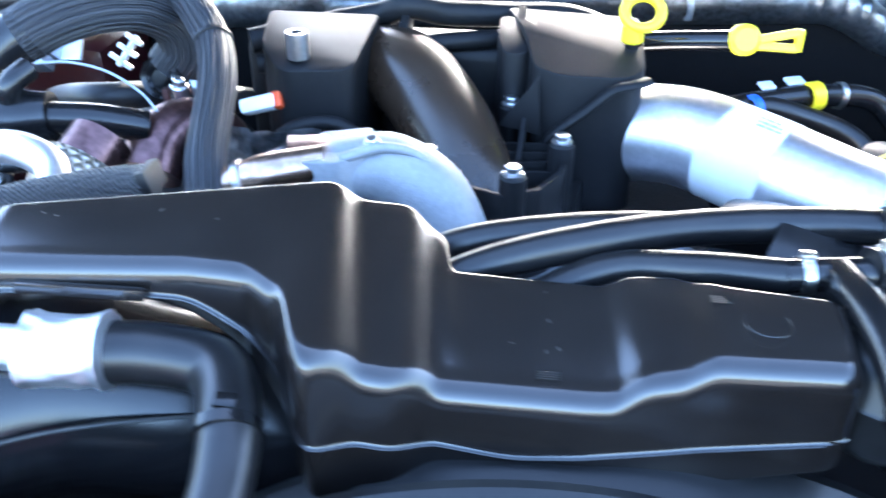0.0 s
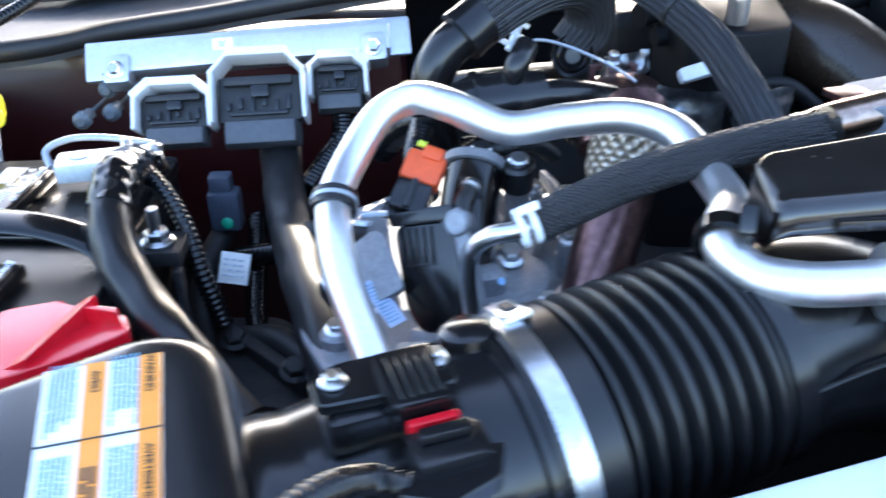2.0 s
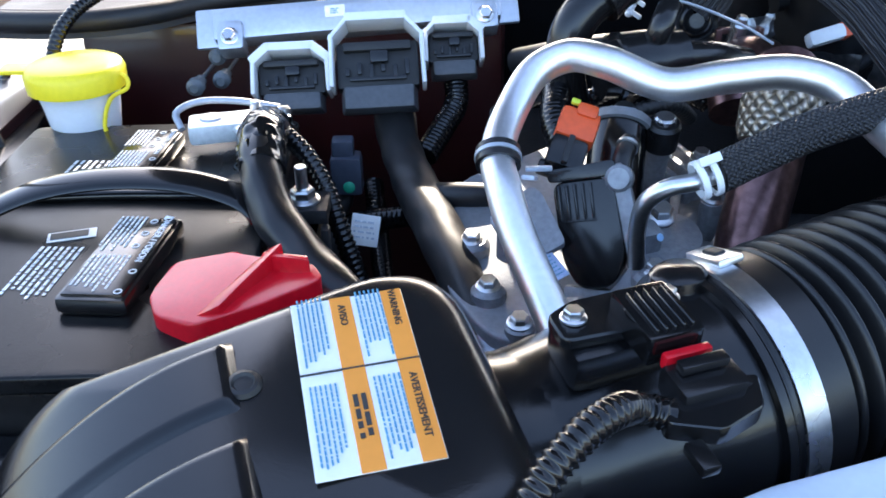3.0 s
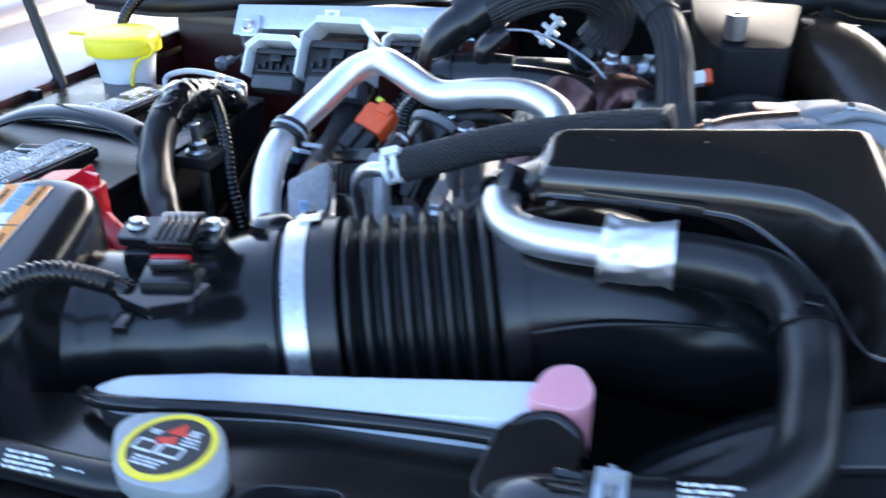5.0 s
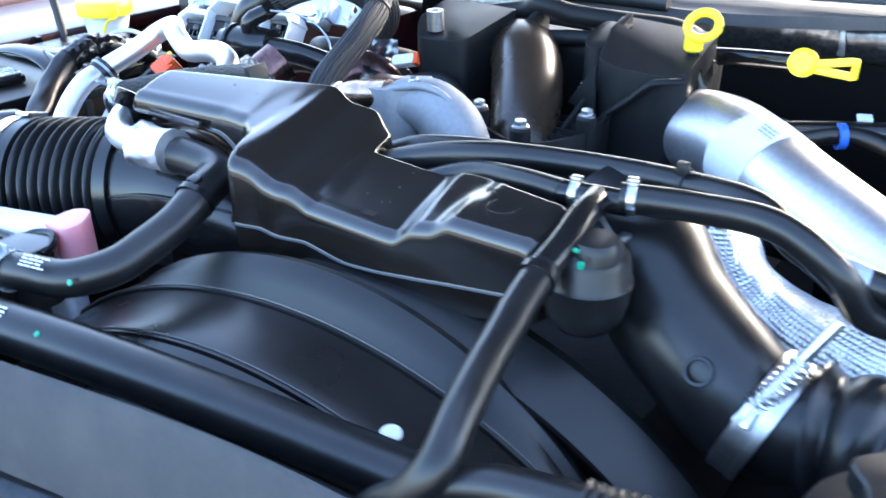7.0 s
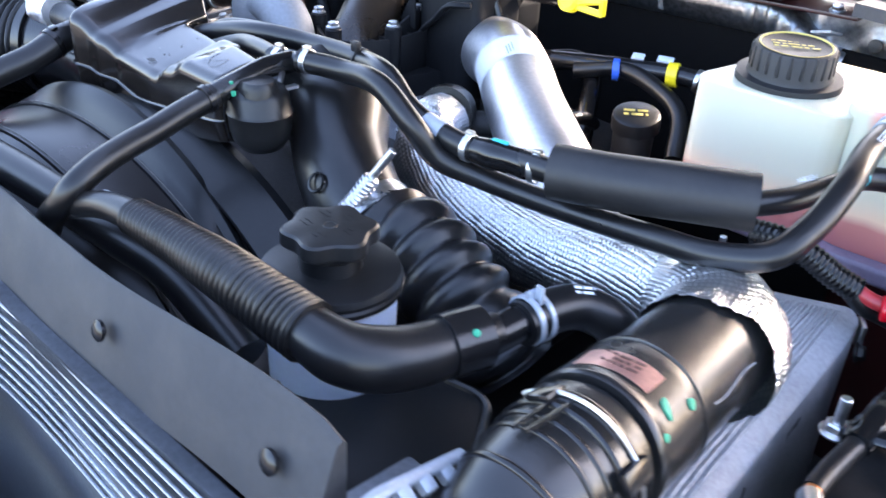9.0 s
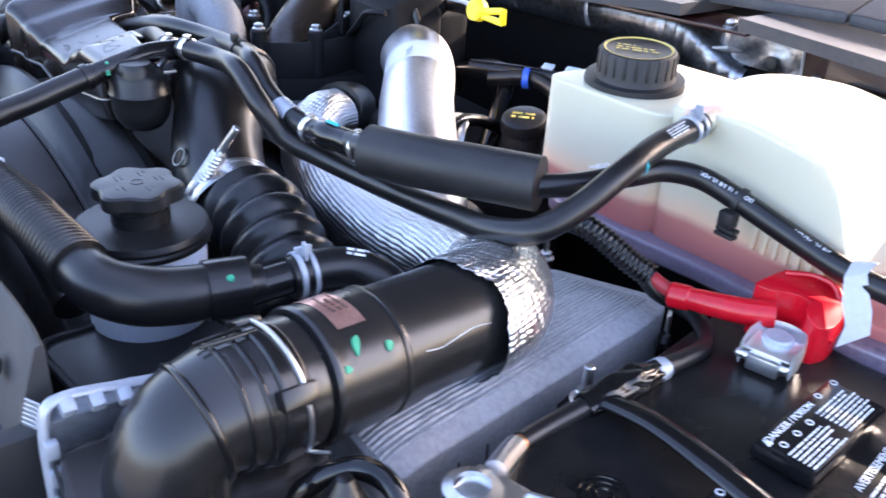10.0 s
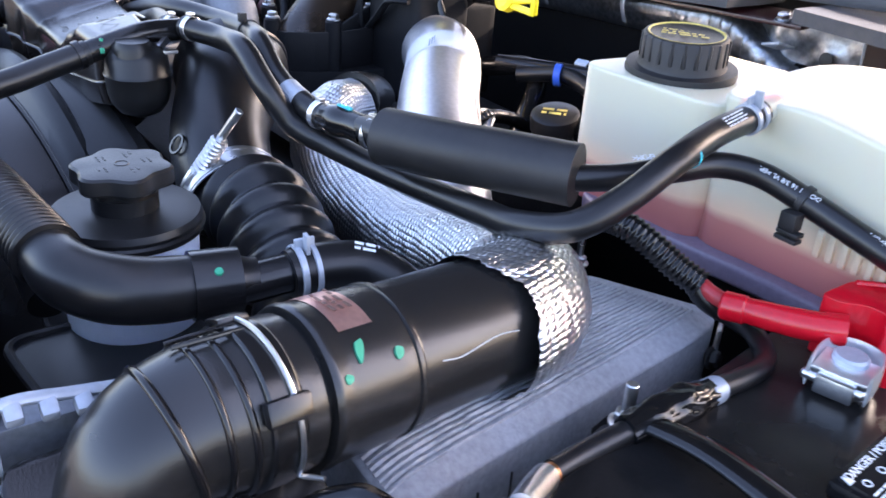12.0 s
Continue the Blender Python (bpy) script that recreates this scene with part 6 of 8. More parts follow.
def vent_cap(parent, c, right, up, w, h, seed, words=True, brown=False):
    m = plane_pose(c, right, up)
    # brown: a warmer copy of the black cover, painting sunlight on it
    vc = part("vent_cover", merge(rbox((w, h, 0.010), m, 0.003), rbox((w * 0.94, h * 0.9, 0.014), m, 0.003)), PL if not brown else COVER, parent, "raised vent cover with white warning print")
    if words:
        lettering("DANGER / POISON", w * 0.066, m @ Matrix.Translation((-w * 0.17, h * 0.33, 0.0074)), PRINT, vc)
        part("warning_sign", prism([(-w * 0.485, h * 0.25), (-w * 0.435, h * 0.25), (-w * 0.46, h * 0.40)], 0.0068, 0.0074, 0, 2, m), PRINT, vc, "white warning triangle")
        for k in range(5):
            part("warning_sign", lathe([(0.0018, 0), (0.0018, 0.0004), (0.0025, 0.0004), (0.0025, 0)], m @ V((-w * 0.40 + w * (0.16 * k if k < 3 else 0.22 * k - 0.04), h * (0.13 if k < 3 else 0.36), 0.0071)), m.to_3x3() @ V((0, 0, 1)), 14), PRINT, vc, "white warning symbol")
    part("print", bars(w * 0.45, h * 0.46, 6, m @ Matrix.Translation((-w * 0.235, -h * 0.22, 0.0073)), seed, 0.42), PRINT, vc, "unreadable white print")
    part("print", bars(w * 0.42, h * 0.60, 8, m @ Matrix.Translation((w * 0.25, -h * 0.10, 0.0073)), seed + 1, 0.42), PRINT, vc, "unreadable white print")
    return vc


br = battery("battery", 0.609, 0.84, 0.300, 0.640, 1.072, "black twelve volt battery with white warning print and red terminal cover", -0.165)
a = V((0.682, 0.543, 1.078))
vent_cap(br, a, V((-0.11, 1, 0)), V((-1, -0.11, 0)), 0.098, 0.039, 40)
vent_cap(br, V((0.705, 0.398, 1.078)), V((-0.165, 1, 0)), V((-1, -0.165, 0)), 0.102, 0.036, 44)
lettering("AVERTISSEMENT :", 0.0070, plane_pose((0.716, 0.548, 1.0725), (-0.165, 1, 0), (-1, -0.165, 0)), PRINT, br)
part("print", bars(0.075, 0.028, 7, plane_pose((0.735, 0.553, 1.0724), (-0.165, 1, 0), (-1, -0.165, 0)), 50, 0.45), PRINT, br, "unreadable white print")
for r in (0.004, 0.0085, 0.013):
    part("moulded_ring", lathe([(r, 0), (r + 0.0005, 0.001), (r + 0.002, 0.001), (r + 0.0025, 0)], (0.643, 0.398, 1.072), (0, 0, 1), 28), PLG, br)
part("strap", sweep([(0.575, 0.452, 1.075), (0.62, 0.456, 1.083), (0.67, 0.452, 1.087), (0.74, 0.445, 1.087), (0.80, 0.440, 1.083)], 0.009, 16, 0.006, flat=0.45), PLG, br, "black hold-down strap")


def terminal(name, c, label, yaw):
    th = thing(name, label, "battery terminal", c)
    m = Matrix.Translation(c) @ Matrix.Rotation(yaw, 4, "Z")
    part("post", cyl(m @ V((0, 0, -0.012)), m @ V((0, 0, 0.0085)), 0.0105, 24), GREYCLIP, th)
    part("clamp", merge(lathe([(0.0105, -0.014), (0.0175, -0.013), (0.0178, -0.002), (0.0105, 0.0)], c, (0, 0, 1), 28), rbox((0.016, 0.022, 0.012), m @ Matrix.Translation((0.018, 0, -0.004)), 0.002)), STEEL, th)
    u = [m @ V(q) for q in ((0.022, -0.0165, 0), (0.004, -0.0175, 0), (-0.010, -0.0145, 0), (-0.0168, -0.005, 0), (-0.0170, 0.005, 0), (-0.0125, 0.0140, 0), (0.0, 0.0172, 0), (0.020, 0.0168, 0))]
    part("bracket", merge(sweep(u, 0.0012, 10, 0.002, flat=8.5), rbox((0.028, 0.031, 0.0022), m @ Matrix.Translation((0.007, 0, 0.0030)), 0.0008)), ALU, th, "folded pale zinc bracket")
    part("bolt", cyl(m @ V((0.020, -0.020, -0.003)), m @ V((0.020, 0.016, -0.003)), 0.0032, 12), STEEL, th)
    return th


terminal("battery_terminal", V((0.617, 0.590, 1.0845)), "zinc battery post clamp on a black battery", radians(-75))
rc = thing("terminal_cover", "bright red plastic terminal cover folded off its post", "terminal cover", (0.615, 0.625, 1.08))
part("hood", prism(rounded([(0.581, 0.604), (0.582, 0.636), (0.594, 0.651), (0.618, 0.654), (0.632, 0.644), (0.637, 0.622), (0.633, 0.607), (0.622, 0.606), (0.618, 0.617), (0.604, 0.617), (0.596, 0.607)], 0.006), 1.058, lambda x, y: 1.112 + 0.05 * (y - 0.62) - 0.7 * max(0, x - 0.618), 0.0045, 3), RED, rc)
part("moulded_edge", sweep([(0.585, 0.636, 1.1125), (0.600, 0.650, 1.1130), (0.617, 0.650, 1.1120), (0.632, 0.640, 1.094), (0.636, 0.622, 1.087)], 0.0022, 8, 0.004), RED, rc)
part("sleeve", sweep([(0.545, 0.578, 1.090), (0.565, 0.585, 1.092), (0.585, 0.594, 1.094), (0.602, 0.606, 1.096)], [0.0080, 0.0090, 0.0095, 0.0100], 20, 0.003), RED, rc)
part("sleeve_end", cyl((0.536, 0.574, 1.089), (0.551, 0.580, 1.0905), 0.0094, 20), RED, rc)
pc = thing("battery_cable", "red battery cable in black corrugated conduit", "cable", (0.5, 0.57, 1.09))
part("cable", sweep([(0.548, 0.580, 1.090), (0.530, 0.577, 1.090), (0.514, 0.574, 1.095)], 0.0056, 16), mat("red_cable", (0.45, 0.03, 0.035), 0.35), pc, "red cable")
part("conduit", sweep([(0.517, 0.5745, 1.094), (0.502, 0.566, 1.102), (0.486, 0.556, 1.114), (0.468, 0.548, 1.122), (0.445, 0.545, 1.12)], 0.0085, 18, 0.0009, rib=(0.0042, 0.0016, 1)), PLG, pc, "black corrugated conduit", 80)
gc = thing("ground_cable", "black taped ground cable with a bare copper end and lug", "cable", (0.57, 0.45, 1.07))
part("cable", sweep([(0.513, 0.571, 1.095), (0.522, 0.576, 1.084), (0.536, 0.587, 1.076), (0.552, 0.588, 1.074), (0.574, 0.573, 1.074), (0.584, 0.555, 1.0755), (0.586, 0.510, 1.0770), (0.585, 0.47, 1.0765), (0.585, 0.44, 1.0745), (0.584, 0.41, 1.0715), (0.585, 0.390, 1.0705)], 0.0066, 18, 0.004), RUB, gc)
part("tape", sweep([(0.586, 0.505, 1.0770), (0.5855, 0.485, 1.0770), (0.585, 0.465, 1.0765), (0.585, 0.440, 1.0745)], [0.0082, 0.0105, 0.0100, 0.0085], 40, 0.001, wob=0.0020, wobf=2.0), PLG, gc, "glossy crumpled electrical tape", 50)
part("tape_end", sweep([(0.586, 0.513, 1.0770), (0.586, 0.503, 1.0770)], 0.0080, 18, 0.002, wob=0.001), GREYCLIP, gc)
part("copper", sweep([(0.5845, 0.396, 1.0708), (0.5870, 0.382, 1.0708)], 0.0058, 14), COPPER, gc, "bare copper strands")
part("lug", merge(sweep([(0.5865, 0.384, 1.0708), (0.595, 0.368, 1.0755), (0.605, 0.352, 1.081)], 0.0075, 16), rbox((0.034, 0.03, 0.008), plane_pose((0.618, 0.337, 1.083), (1, 0.3, 0), (-0.3, 1, 0)), 0.003), cyl((0.628, 0.352, 1.083), (0.648, 0.362, 1.086), 0.0035, 12), lathe([(0.010, -0.008), (0.016, -0.006), (0.016, 0.006), (0.010, 0.008)], (0.612, 0.330, 1.082), (0, 0, 1), 24)), STEEL, gc, "zinc cable lug")
hexbolt("stud_bolt", (0.566, 0.463, 1.058), (0, 0, 1), 0.0075, "zinc stud and nut beside the cooler", stud=0.020)
hexbolt("stud_bolt", (0.413, 0.569, 1.062), (0, 0, 1), 0.0055, "zinc threaded stud behind the cooler", stud=0.026)
rn = thing("rubber_grommet", "black rubber mount with a conical tip and a black cable", "mount", (0.585, 0.272, 1.0))
part("cone", lathe([(0, 0.036), (0.004, 0.035), (0.009, 0.026), (0.0145, 0.016), (0.0165, 0.010), (0.0155, 0.006), (0.018, 0.002), (0.018, -0.03), (0, -0.03)], (0.588, 0.268, 1.072), (0, 0, 1), 28), RUB, rn)
part("cable", sweep([(0.557, 0.250, 1.05), (0.560, 0.262, 1.082), (0.573, 0.283, 1.095), (0.593, 0.292, 1.094), (0.608, 0.292, 1.08), (0.62, 0.288, 1.05)], 0.0062, 14, 0.002, wob=0.001), PLG, rn)

# ---- engine, manifold and what lies round them ----
eb = thing("engine_block", "grey cast aluminium engine block and valve cover", "engine", (-0.2, 0.6, 0.75))
# the block's dark colour paints the shaded void seen between parts
part("block", box(-0.50, 0.12, 0.42, 0.90, 0.72, 1.00, 0.02), DARKCAST, eb, "lower engine block, coloured dark for the shaded gaps")
part("valve_cover", prism(rounded([(-0.575, 0.47), (-0.545, 0.41), (-0.44, 0.405), (-0.37, 0.45), (-0.36, 0.62), (-0.44, 0.68), (-0.56, 0.60)], 0.02), 0.95, lambda x, y: 1.035 + 0.10 * (y - 0.45), 0.010, 3), CASTG, eb)
for x, y, z, r in ((-0.545, 0.452, 1.050, 0.016), (-0.553, 0.505, 1.055, 0.018), (-0.528, 0.418, 1.044, 0.013), (-0.42, 0.560, 1.070, 0.014), (-0.400, 0.600, 1.075, 0.015), (-0.445, 0.425, 1.075, 0.02)):
    part("boss", cyl((x, y, z - 0.05), (x, y, z - 0.006), r * 0.72, 20, 0.003), CAST, eb)
    hexbolt("bolt", (x, y, z - 0.006), (0, -0.15, 1), 0.0060, "", eb)
for i in range(5):
    part("rib", rbox((0.006, 0.11, 0.014), Matrix.Translation((-0.375 - 0.018 * i, 0.580, 1.064 + 0.002 * i)) @ Matrix.Rotation(0.25, 4, "Z"), 0.002), CAST, eb)
for x, y in ((-0.422, 0.527), (-0.445, 0.548)):
    part("sleeve", lathe([(0, 0.0), (0.012, 0.0), (0.012, 0.018), (0.010, 0.020), (0, 0.020)], (x, y, 1.108), (0, -0.3, 1), 20), RUB, eb)
    part("stem", cyl((x, y + 0.012, 1.06), (x, y, 1.11), 0.008, 16), CAST, eb)
    part("tip", cyl((x, y - 0.006, 1.126), (x, y - 0.0075, 1.132), 0.0075, 16), STEEL, eb)

eg = thing("egr_valve", "black actuator motor in a cast aluminium bracket", "valve", (-0.47, 0.48, 1.03))
part("motor", sweep([(-0.450, 0.534, 1.124), (-0.451, 0.528, 1.119), (-0.456, 0.508, 1.103), (-0.462, 0.480, 1.078)], [0.0190, 0.0195, 0.0195, 0.0190], 40, 0.003), PLG, eg, "glossy black motor", 60)
part("end_ring", band((-0.4505, 0.530, 1.1205), (-0.2, -0.75, -0.6), 0.0196, 0.007, 0.0028, 40), CASTG, eg, "grey end ring")
am = plane_pose((-0.4830, 0.441, 1.0870), (0.9, -0.25, 0.22), (-0.14, 0.42, 0.80))
part("actuator_body", prism(rounded([(-0.0205, 0.034), (0.0175, 0.034), (0.0205, -0.014), (0.011, -0.034), (-0.011, -0.034), (-0.0190, -0.016)], 0.008, 4), -0.034, 0.0, 0.004, 3, am), PLG, eg, "glossy black actuator housing", 50)
part("actuator_lip", prism(rounded([(-0.0225, 0.034), (0.0195, 0.034), (0.0195, 0.044), (-0.0225, 0.042)], 0.003, 3), -0.030, 0.002, 0.002, 2, am), PL, eg)
for i in range(5):
    part("grid_rib", rbox((0.0016, 0.022, 0.004), am @ Matrix.Translation((-0.0165 + 0.0050 * i, 0.021, 0.001)), 0.0006), PL, eg)
part("grid_bar", rbox((0.023, 0.0016, 0.004), am @ Matrix.Translation((-0.0065, 0.009, 0.001)), 0.0006), PL, eg)
part("arm", merge(bar(am @ V((0.0215, 0.036, -0.004)), am @ V((0.0262, -0.026, -0.006)), 0.010, 0.010, am.to_3x3() @ V((0, 0, 1)), 0.002), bar(am @ V((0.0262, -0.024, -0.008)), am @ V((0.008, -0.043, -0.010)), 0.010, 0.010, am.to_3x3() @ V((0, 0, 1)), 0.002), bar(am @ V((0.010, -0.042, -0.010)), am @ V((-0.020, -0.036, -0.012)), 0.009, 0.010, am.to_3x3() @ V((0, 0, 1)), 0.002)), CAST, eg, "cast aluminium frame")
part("knuckle", merge(cyl(am @ V((0.021, 0.032, -0.010)), am @ V((0.021, 0.032, 0.004)), 0.0085, 20, 0.002), cyl(am @ V((0.010, 0.036, -0.004)), am @ V((0.024, 0.036, -0.004)), 0.0055, 14)), CAST, eg)
part("short_hose", sweep([am @ V((0.021, 0.034, -0.006)), am @ V((0.023, 0.044, -0.012)), am @ V((0.027, 0.054, -0.024))], 0.0062, 18, 0.002), RUB, eg, "short black rubber hose")
part("hose_ring", band(am @ V((0.0255, 0.051, -0.020)), am.to_3x3() @ V((0.2, 0.6, -0.7)), 0.0062, 0.003, 0.001), STEEL, eg)
part("foot", merge(bar((-0.500, 0.412, 1.046), (-0.436, 0.408, 1.050), 0.026, 0.014, (0, 0, 1), 0.004), cyl((-0.444, 0.430, 1.03), (-0.444, 0.424, 1.066), 0.010, 18, 0.002)), CAST, eg)
part("outlet_plate", prism(rounded([(-0.458, 0.425), (-0.425, 0.430), (-0.405, 0.455), (-0.408, 0.482), (-0.432, 0.494), (-0.452, 0.470)], 0.012, 4), 1.045, lambda x, y: 1.0725 + 0.10 * (y - 0.45), 0.003, 2), CAST, eg, "cast outlet flange")
part("outlet_block", rbox((0.018, 0.016, 0.018), plane_pose((-0.4475, 0.4480, 1.0790), (1, 0.3, 0), (-0.3, 1, 0.2)), 0.003), CAST, eg)
part("blue_dot", lathe([(0, 0.0007), (0.0022, 0.0005), (0.0026, 0)], (-0.4400, 0.4395, 1.0842), (0.3, -0.75, 0.5), 12), mat("pale_blue_paint", (0.35, 0.6, 0.9), 0.4), eg)
hexbolt("bolt", (-0.4303, 0.4775, 1.0790), (0, -0.35, 1), 0.0075, "", eg)
pm = plane_pose((-0.5235, 0.4490, 1.0945), (0.87, 0.28, 0.40), (-0.28, 0.82, 0.50))
part("side_plate", prism(rounded([(-0.019, -0.026), (0.013, -0.028), (0.019, 0.010), (0.016, 0.018), (-0.018, 0.014)], 0.004, 3), -0.006, 0.0, 0.0015, 2, pm), CAST, eg, "cast side plate")
part("sticker", rbox((0.012, 0.034, 0.0008), plane_pose((-0.5125, 0.4270, 1.0800), (0.80, 0.55, 0.10), (-0.55, 0.62, 0.45)), 0.0004), mat("pale_blue_sticker", (0.45, 0.55, 0.75), 0.4), eg, "pale blue sticker")
part("sticker_print", bars(0.009, 0.030, 12, plane_pose((-0.5125, 0.4267, 1.0806), (0.80, 0.55, 0.10), (-0.55, 0.62, 0.45)), 2, 0.3), TEALP, eg, "unreadable print")
part("tag", rbox((0.010, 0.009, 0.0008), plane_pose((-0.4637, 0.5190, 1.1228), (0.95, 0.2, 0.15), (-0.1, 0.7, 0.7)), 0.0003), PAPER, eg, "white tag")
part("tag_print", bars(0.005, 0.005, 2, plane_pose((-0.4637, 0.5187, 1.1234), (0.95, 0.2, 0.15), (-0.1, 0.7, 0.7)), 2, 0.6), BLACKP, eg)
hexbolt("bolt", (-0.513, 0.452, 1.064), (0, -0.5, 1), 0.007, "", eg)
for x, y, z, dx, dy in ((-0.392, 0.470, 1.060, 0.03, 0.05), (-0.415, 0.500, 1.066, 0.02, 0.06), (-0.395, 0.535, 1.070, 0.05, 0.01), (-0.420, 0.445, 1.058, 0.045, 0.015)):
    part("cover_rib", bar((x - dx / 2, y - dy / 2, z - 0.004), (x + dx / 2, y + dy / 2, z), 0.007, 0.016, (0, 0, 1), 0.002), CAST, eg)
for x, y, z in ((-0.388, 0.502, 1.078), (-0.412, 0.432, 1.072), (-0.382, 0.556, 1.084), (-0.530, 0.470, 1.084)):
    part("pad", cyl((x, y, z - 0.03), (x, y, z), 0.0085, 18, 0.002), CAST, eg)
    hexbolt("bolt", (x, y, z), (0, -0.2, 1), 0.006, "", eg)
oc = thing("electrical_connector", "orange and black electrical connector on the actuator", "connector", (-0.489, 0.49, 1.12))
m = plane_pose((-0.486, 0.494, 1.135), (0.9, -0.25, -0.25), (0.38, 0.7, 0.55))
part("shell", merge(rbox((0.026, 0.022, 0.016), m, 0.004), rbox((0.014, 0.010, 0.020), m @ Matrix.Translation((0.003, 0.010, 0)), 0.003)), ORANGE, oc, "orange shell")
part("lock", rbox((0.006, 0.004, 0.003), m @ Matrix.Translation((-0.006, 0.015, 0.006)), 0.001), mat("lime_plastic", (0.6, 0.7, 0.05), 0.4), oc, "lime green lock")
part("plug", merge(rbox((0.024, 0.022, 0.016), m @ Matrix.Translation((-0.001, -0.021, -0.001)), 0.004), rbox((0.030, 0.010, 0.006), m @ Matrix.Translation((-0.001, -0.032, -0.004)), 0.002)), PL, oc, "black plug")
part("plug_rib", rbox((0.004, 0.020, 0.004), m @ Matrix.Translation((-0.001, -0.021, 0.009)), 0.001), PLM, oc)

at = thing("aluminium_tube", "bright bent aluminium coolant tube with a black rubber clip", "metal tube", (-0.47, 0.48, 1.1))
part("tube", sweep([(-0.5053, 0.3438, 1.0533), (-0.5179, 0.3739, 1.0809), (-0.5322, 0.4038, 1.1089), (-0.5383, 0.4287, 1.1258), (-0.5398, 0.4576, 1.1350), (-0.5291, 0.4893, 1.1493), (-0.5102, 0.5130, 1.1682), (-0.4892, 0.5146, 1.1766), (-0.4688, 0.5006, 1.1763), (-0.4333, 0.4882, 1.1651), (-0.3978, 0.4823, 1.1712), (-0.3625, 0.4734, 1.1759), (-0.3372, 0.4594, 1.1706), (-0.3262, 0.4261, 1.1594), (-0.3252, 0.3936, 1.1572), (-0.3364, 0.3658, 1.1581), (-0.3414, 0.3485, 1.1548), (-0.3322, 0.3336, 1.1492), (-0.3119, 0.3229, 1.1495), (-0.2898, 0.3190, 1.1513), (-0.2699, 0.3188, 1.1521)], 0.0106, 28, 0.0035), ALU, at, smooth=80)
for k in (-0.6, 0.6):
    part("rubber_ring", band(V((-0.5396, 0.4540, 1.1340)) + V((0.05, 0.85, 0.5)) * 0.006 * k, (0.05, 0.85, 0.5), 0.0115, 0.005, 0.0022), RUB, at, "black rubber ring")
part("clip_band", band((-0.5396, 0.4540, 1.1340), (0.05, 0.85, 0.5), 0.0118, 0.0034, 0.0026), GREYCLIP, at)
part("edge_clip", merge(band((-0.3405, 0.3545, 1.1565), (-0.3, -0.9, -0.15), 0.0118, 0.010, 0.0026), rbox((0.008, 0.014, 0.016), plane_pose((-0.334, 0.345, 1.172), (0.9, -0.3, 0), (0, 0.5, 0.8)), 0.002)), PLG, at, "black rubber edge clip")
part("clip_tail", merge(rbox((0.008, 0.014, 0.003), plane_pose((-0.522, 0.440, 1.127), (1, -0.3, 0), (0.2, 0.8, -0.4)), 0.001), rbox((0.016, 0.003, 0.003), Matrix.Translation((-0.516, 0.446, 1.130)), 0.0008)), GREYCLIP, at)


def braided(name, label, pts, r, cloth=None):
    th = thing(name, label, "hose", pts[len(pts) // 2])
    ply = (round(r * 1900), 0.00045, 30.0, False) if cloth else (18, 0.0004, 330.0, True)
    part("sleeve", sweep(pts, r, ply[0] * 5, 0.003 if cloth else 0.0012, ply=ply), cloth or BRAID, th, smooth=80)
    return th


b1 = braided("braided_hose", "black braided hose with a white spring clamp", [(-0.425, 0.402, 1.144), (-0.400, 0.411, 1.151), (-0.372, 0.420, 1.159), (-0.322, 0.430, 1.170), (-0.285, 0.430, 1.178), (-0.262, 0.428, 1.182)], 0.0108)
part("steel_end", sweep([(-0.420, 0.404, 1.145), (-0.436, 0.400, 1.141), (-0.450, 0.402, 1.137), (-0.460, 0.407, 1.126), (-0.462, 0.412, 1.108), (-0.460, 0.414, 1.08)], 0.0052, 16, 0.002), STEEL, b1, "bent steel pipe end")
part("white_clamp", merge(band((-0.434, 0.4005, 1.1415), (0.9, 0.15, 0.3), 0.0098, 0.004, 0.0014), band((-0.427, 0.4015, 1.1435), (0.9, 0.15, 0.3), 0.0098, 0.004, 0.0014), rbox((0.012, 0.005, 0.010), plane_pose((-0.431, 0.399, 1.154), (0.9, 0.1, 0.3), (0, 0.5, 0.8)), 0.001)), WHITE, b1, "white spring clamp")
part("cuff", sweep([(-0.416, 0.405, 1.146), (-0.426, 0.402, 1.1437)], 0.0095, 20), PLM, b1)
part("tie_end", rbox((0.006, 0.020, 0.014), plane_pose((-0.262, 0.428, 1.186), (1, 0, 0.3), (0, 1, 0)), 0.001), PLM, b1)
b2 = braided("braided_hose", "black braided hose with a cable tie rising behind the engine cover", [(-0.420, 0.760, 1.180), (-0.395, 0.740, 1.203), (-0.360, 0.705, 1.217), (-0.322, 0.660, 1.214), (-0.294, 0.620, 1.199), (-0.279, 0.580, 1.186), (-0.272, 0.545, 1.172), (-0.266, 0.512, 1.157), (-0.258, 0.485, 1.135)], 0.0130, STRAND)
part("cable_tie", band((-0.295, 0.622, 1.200), (0.4, -0.75, -0.35), 0.0132, 0.004, 0.0012), PLM, b2)
b3 = braided("braided_hose", "thick black braided coolant hose curling into a fitting", [(-0.440, 0.616, 1.199), (-0.420, 0.627, 1.209), (-0.393, 0.643, 1.216), (-0.366, 0.665, 1.212), (-0.349, 0.684, 1.194), (-0.348, 0.690, 1.172), (-0.360, 0.688, 1.155)], 0.0200, STRAND)
part("collar", sweep([(-0.456, 0.608, 1.188), (-0.446, 0.613, 1.195), (-0.434, 0.620, 1.202)], [0.0205, 0.0195, 0.0205], 28, 0.003), PL, b3)
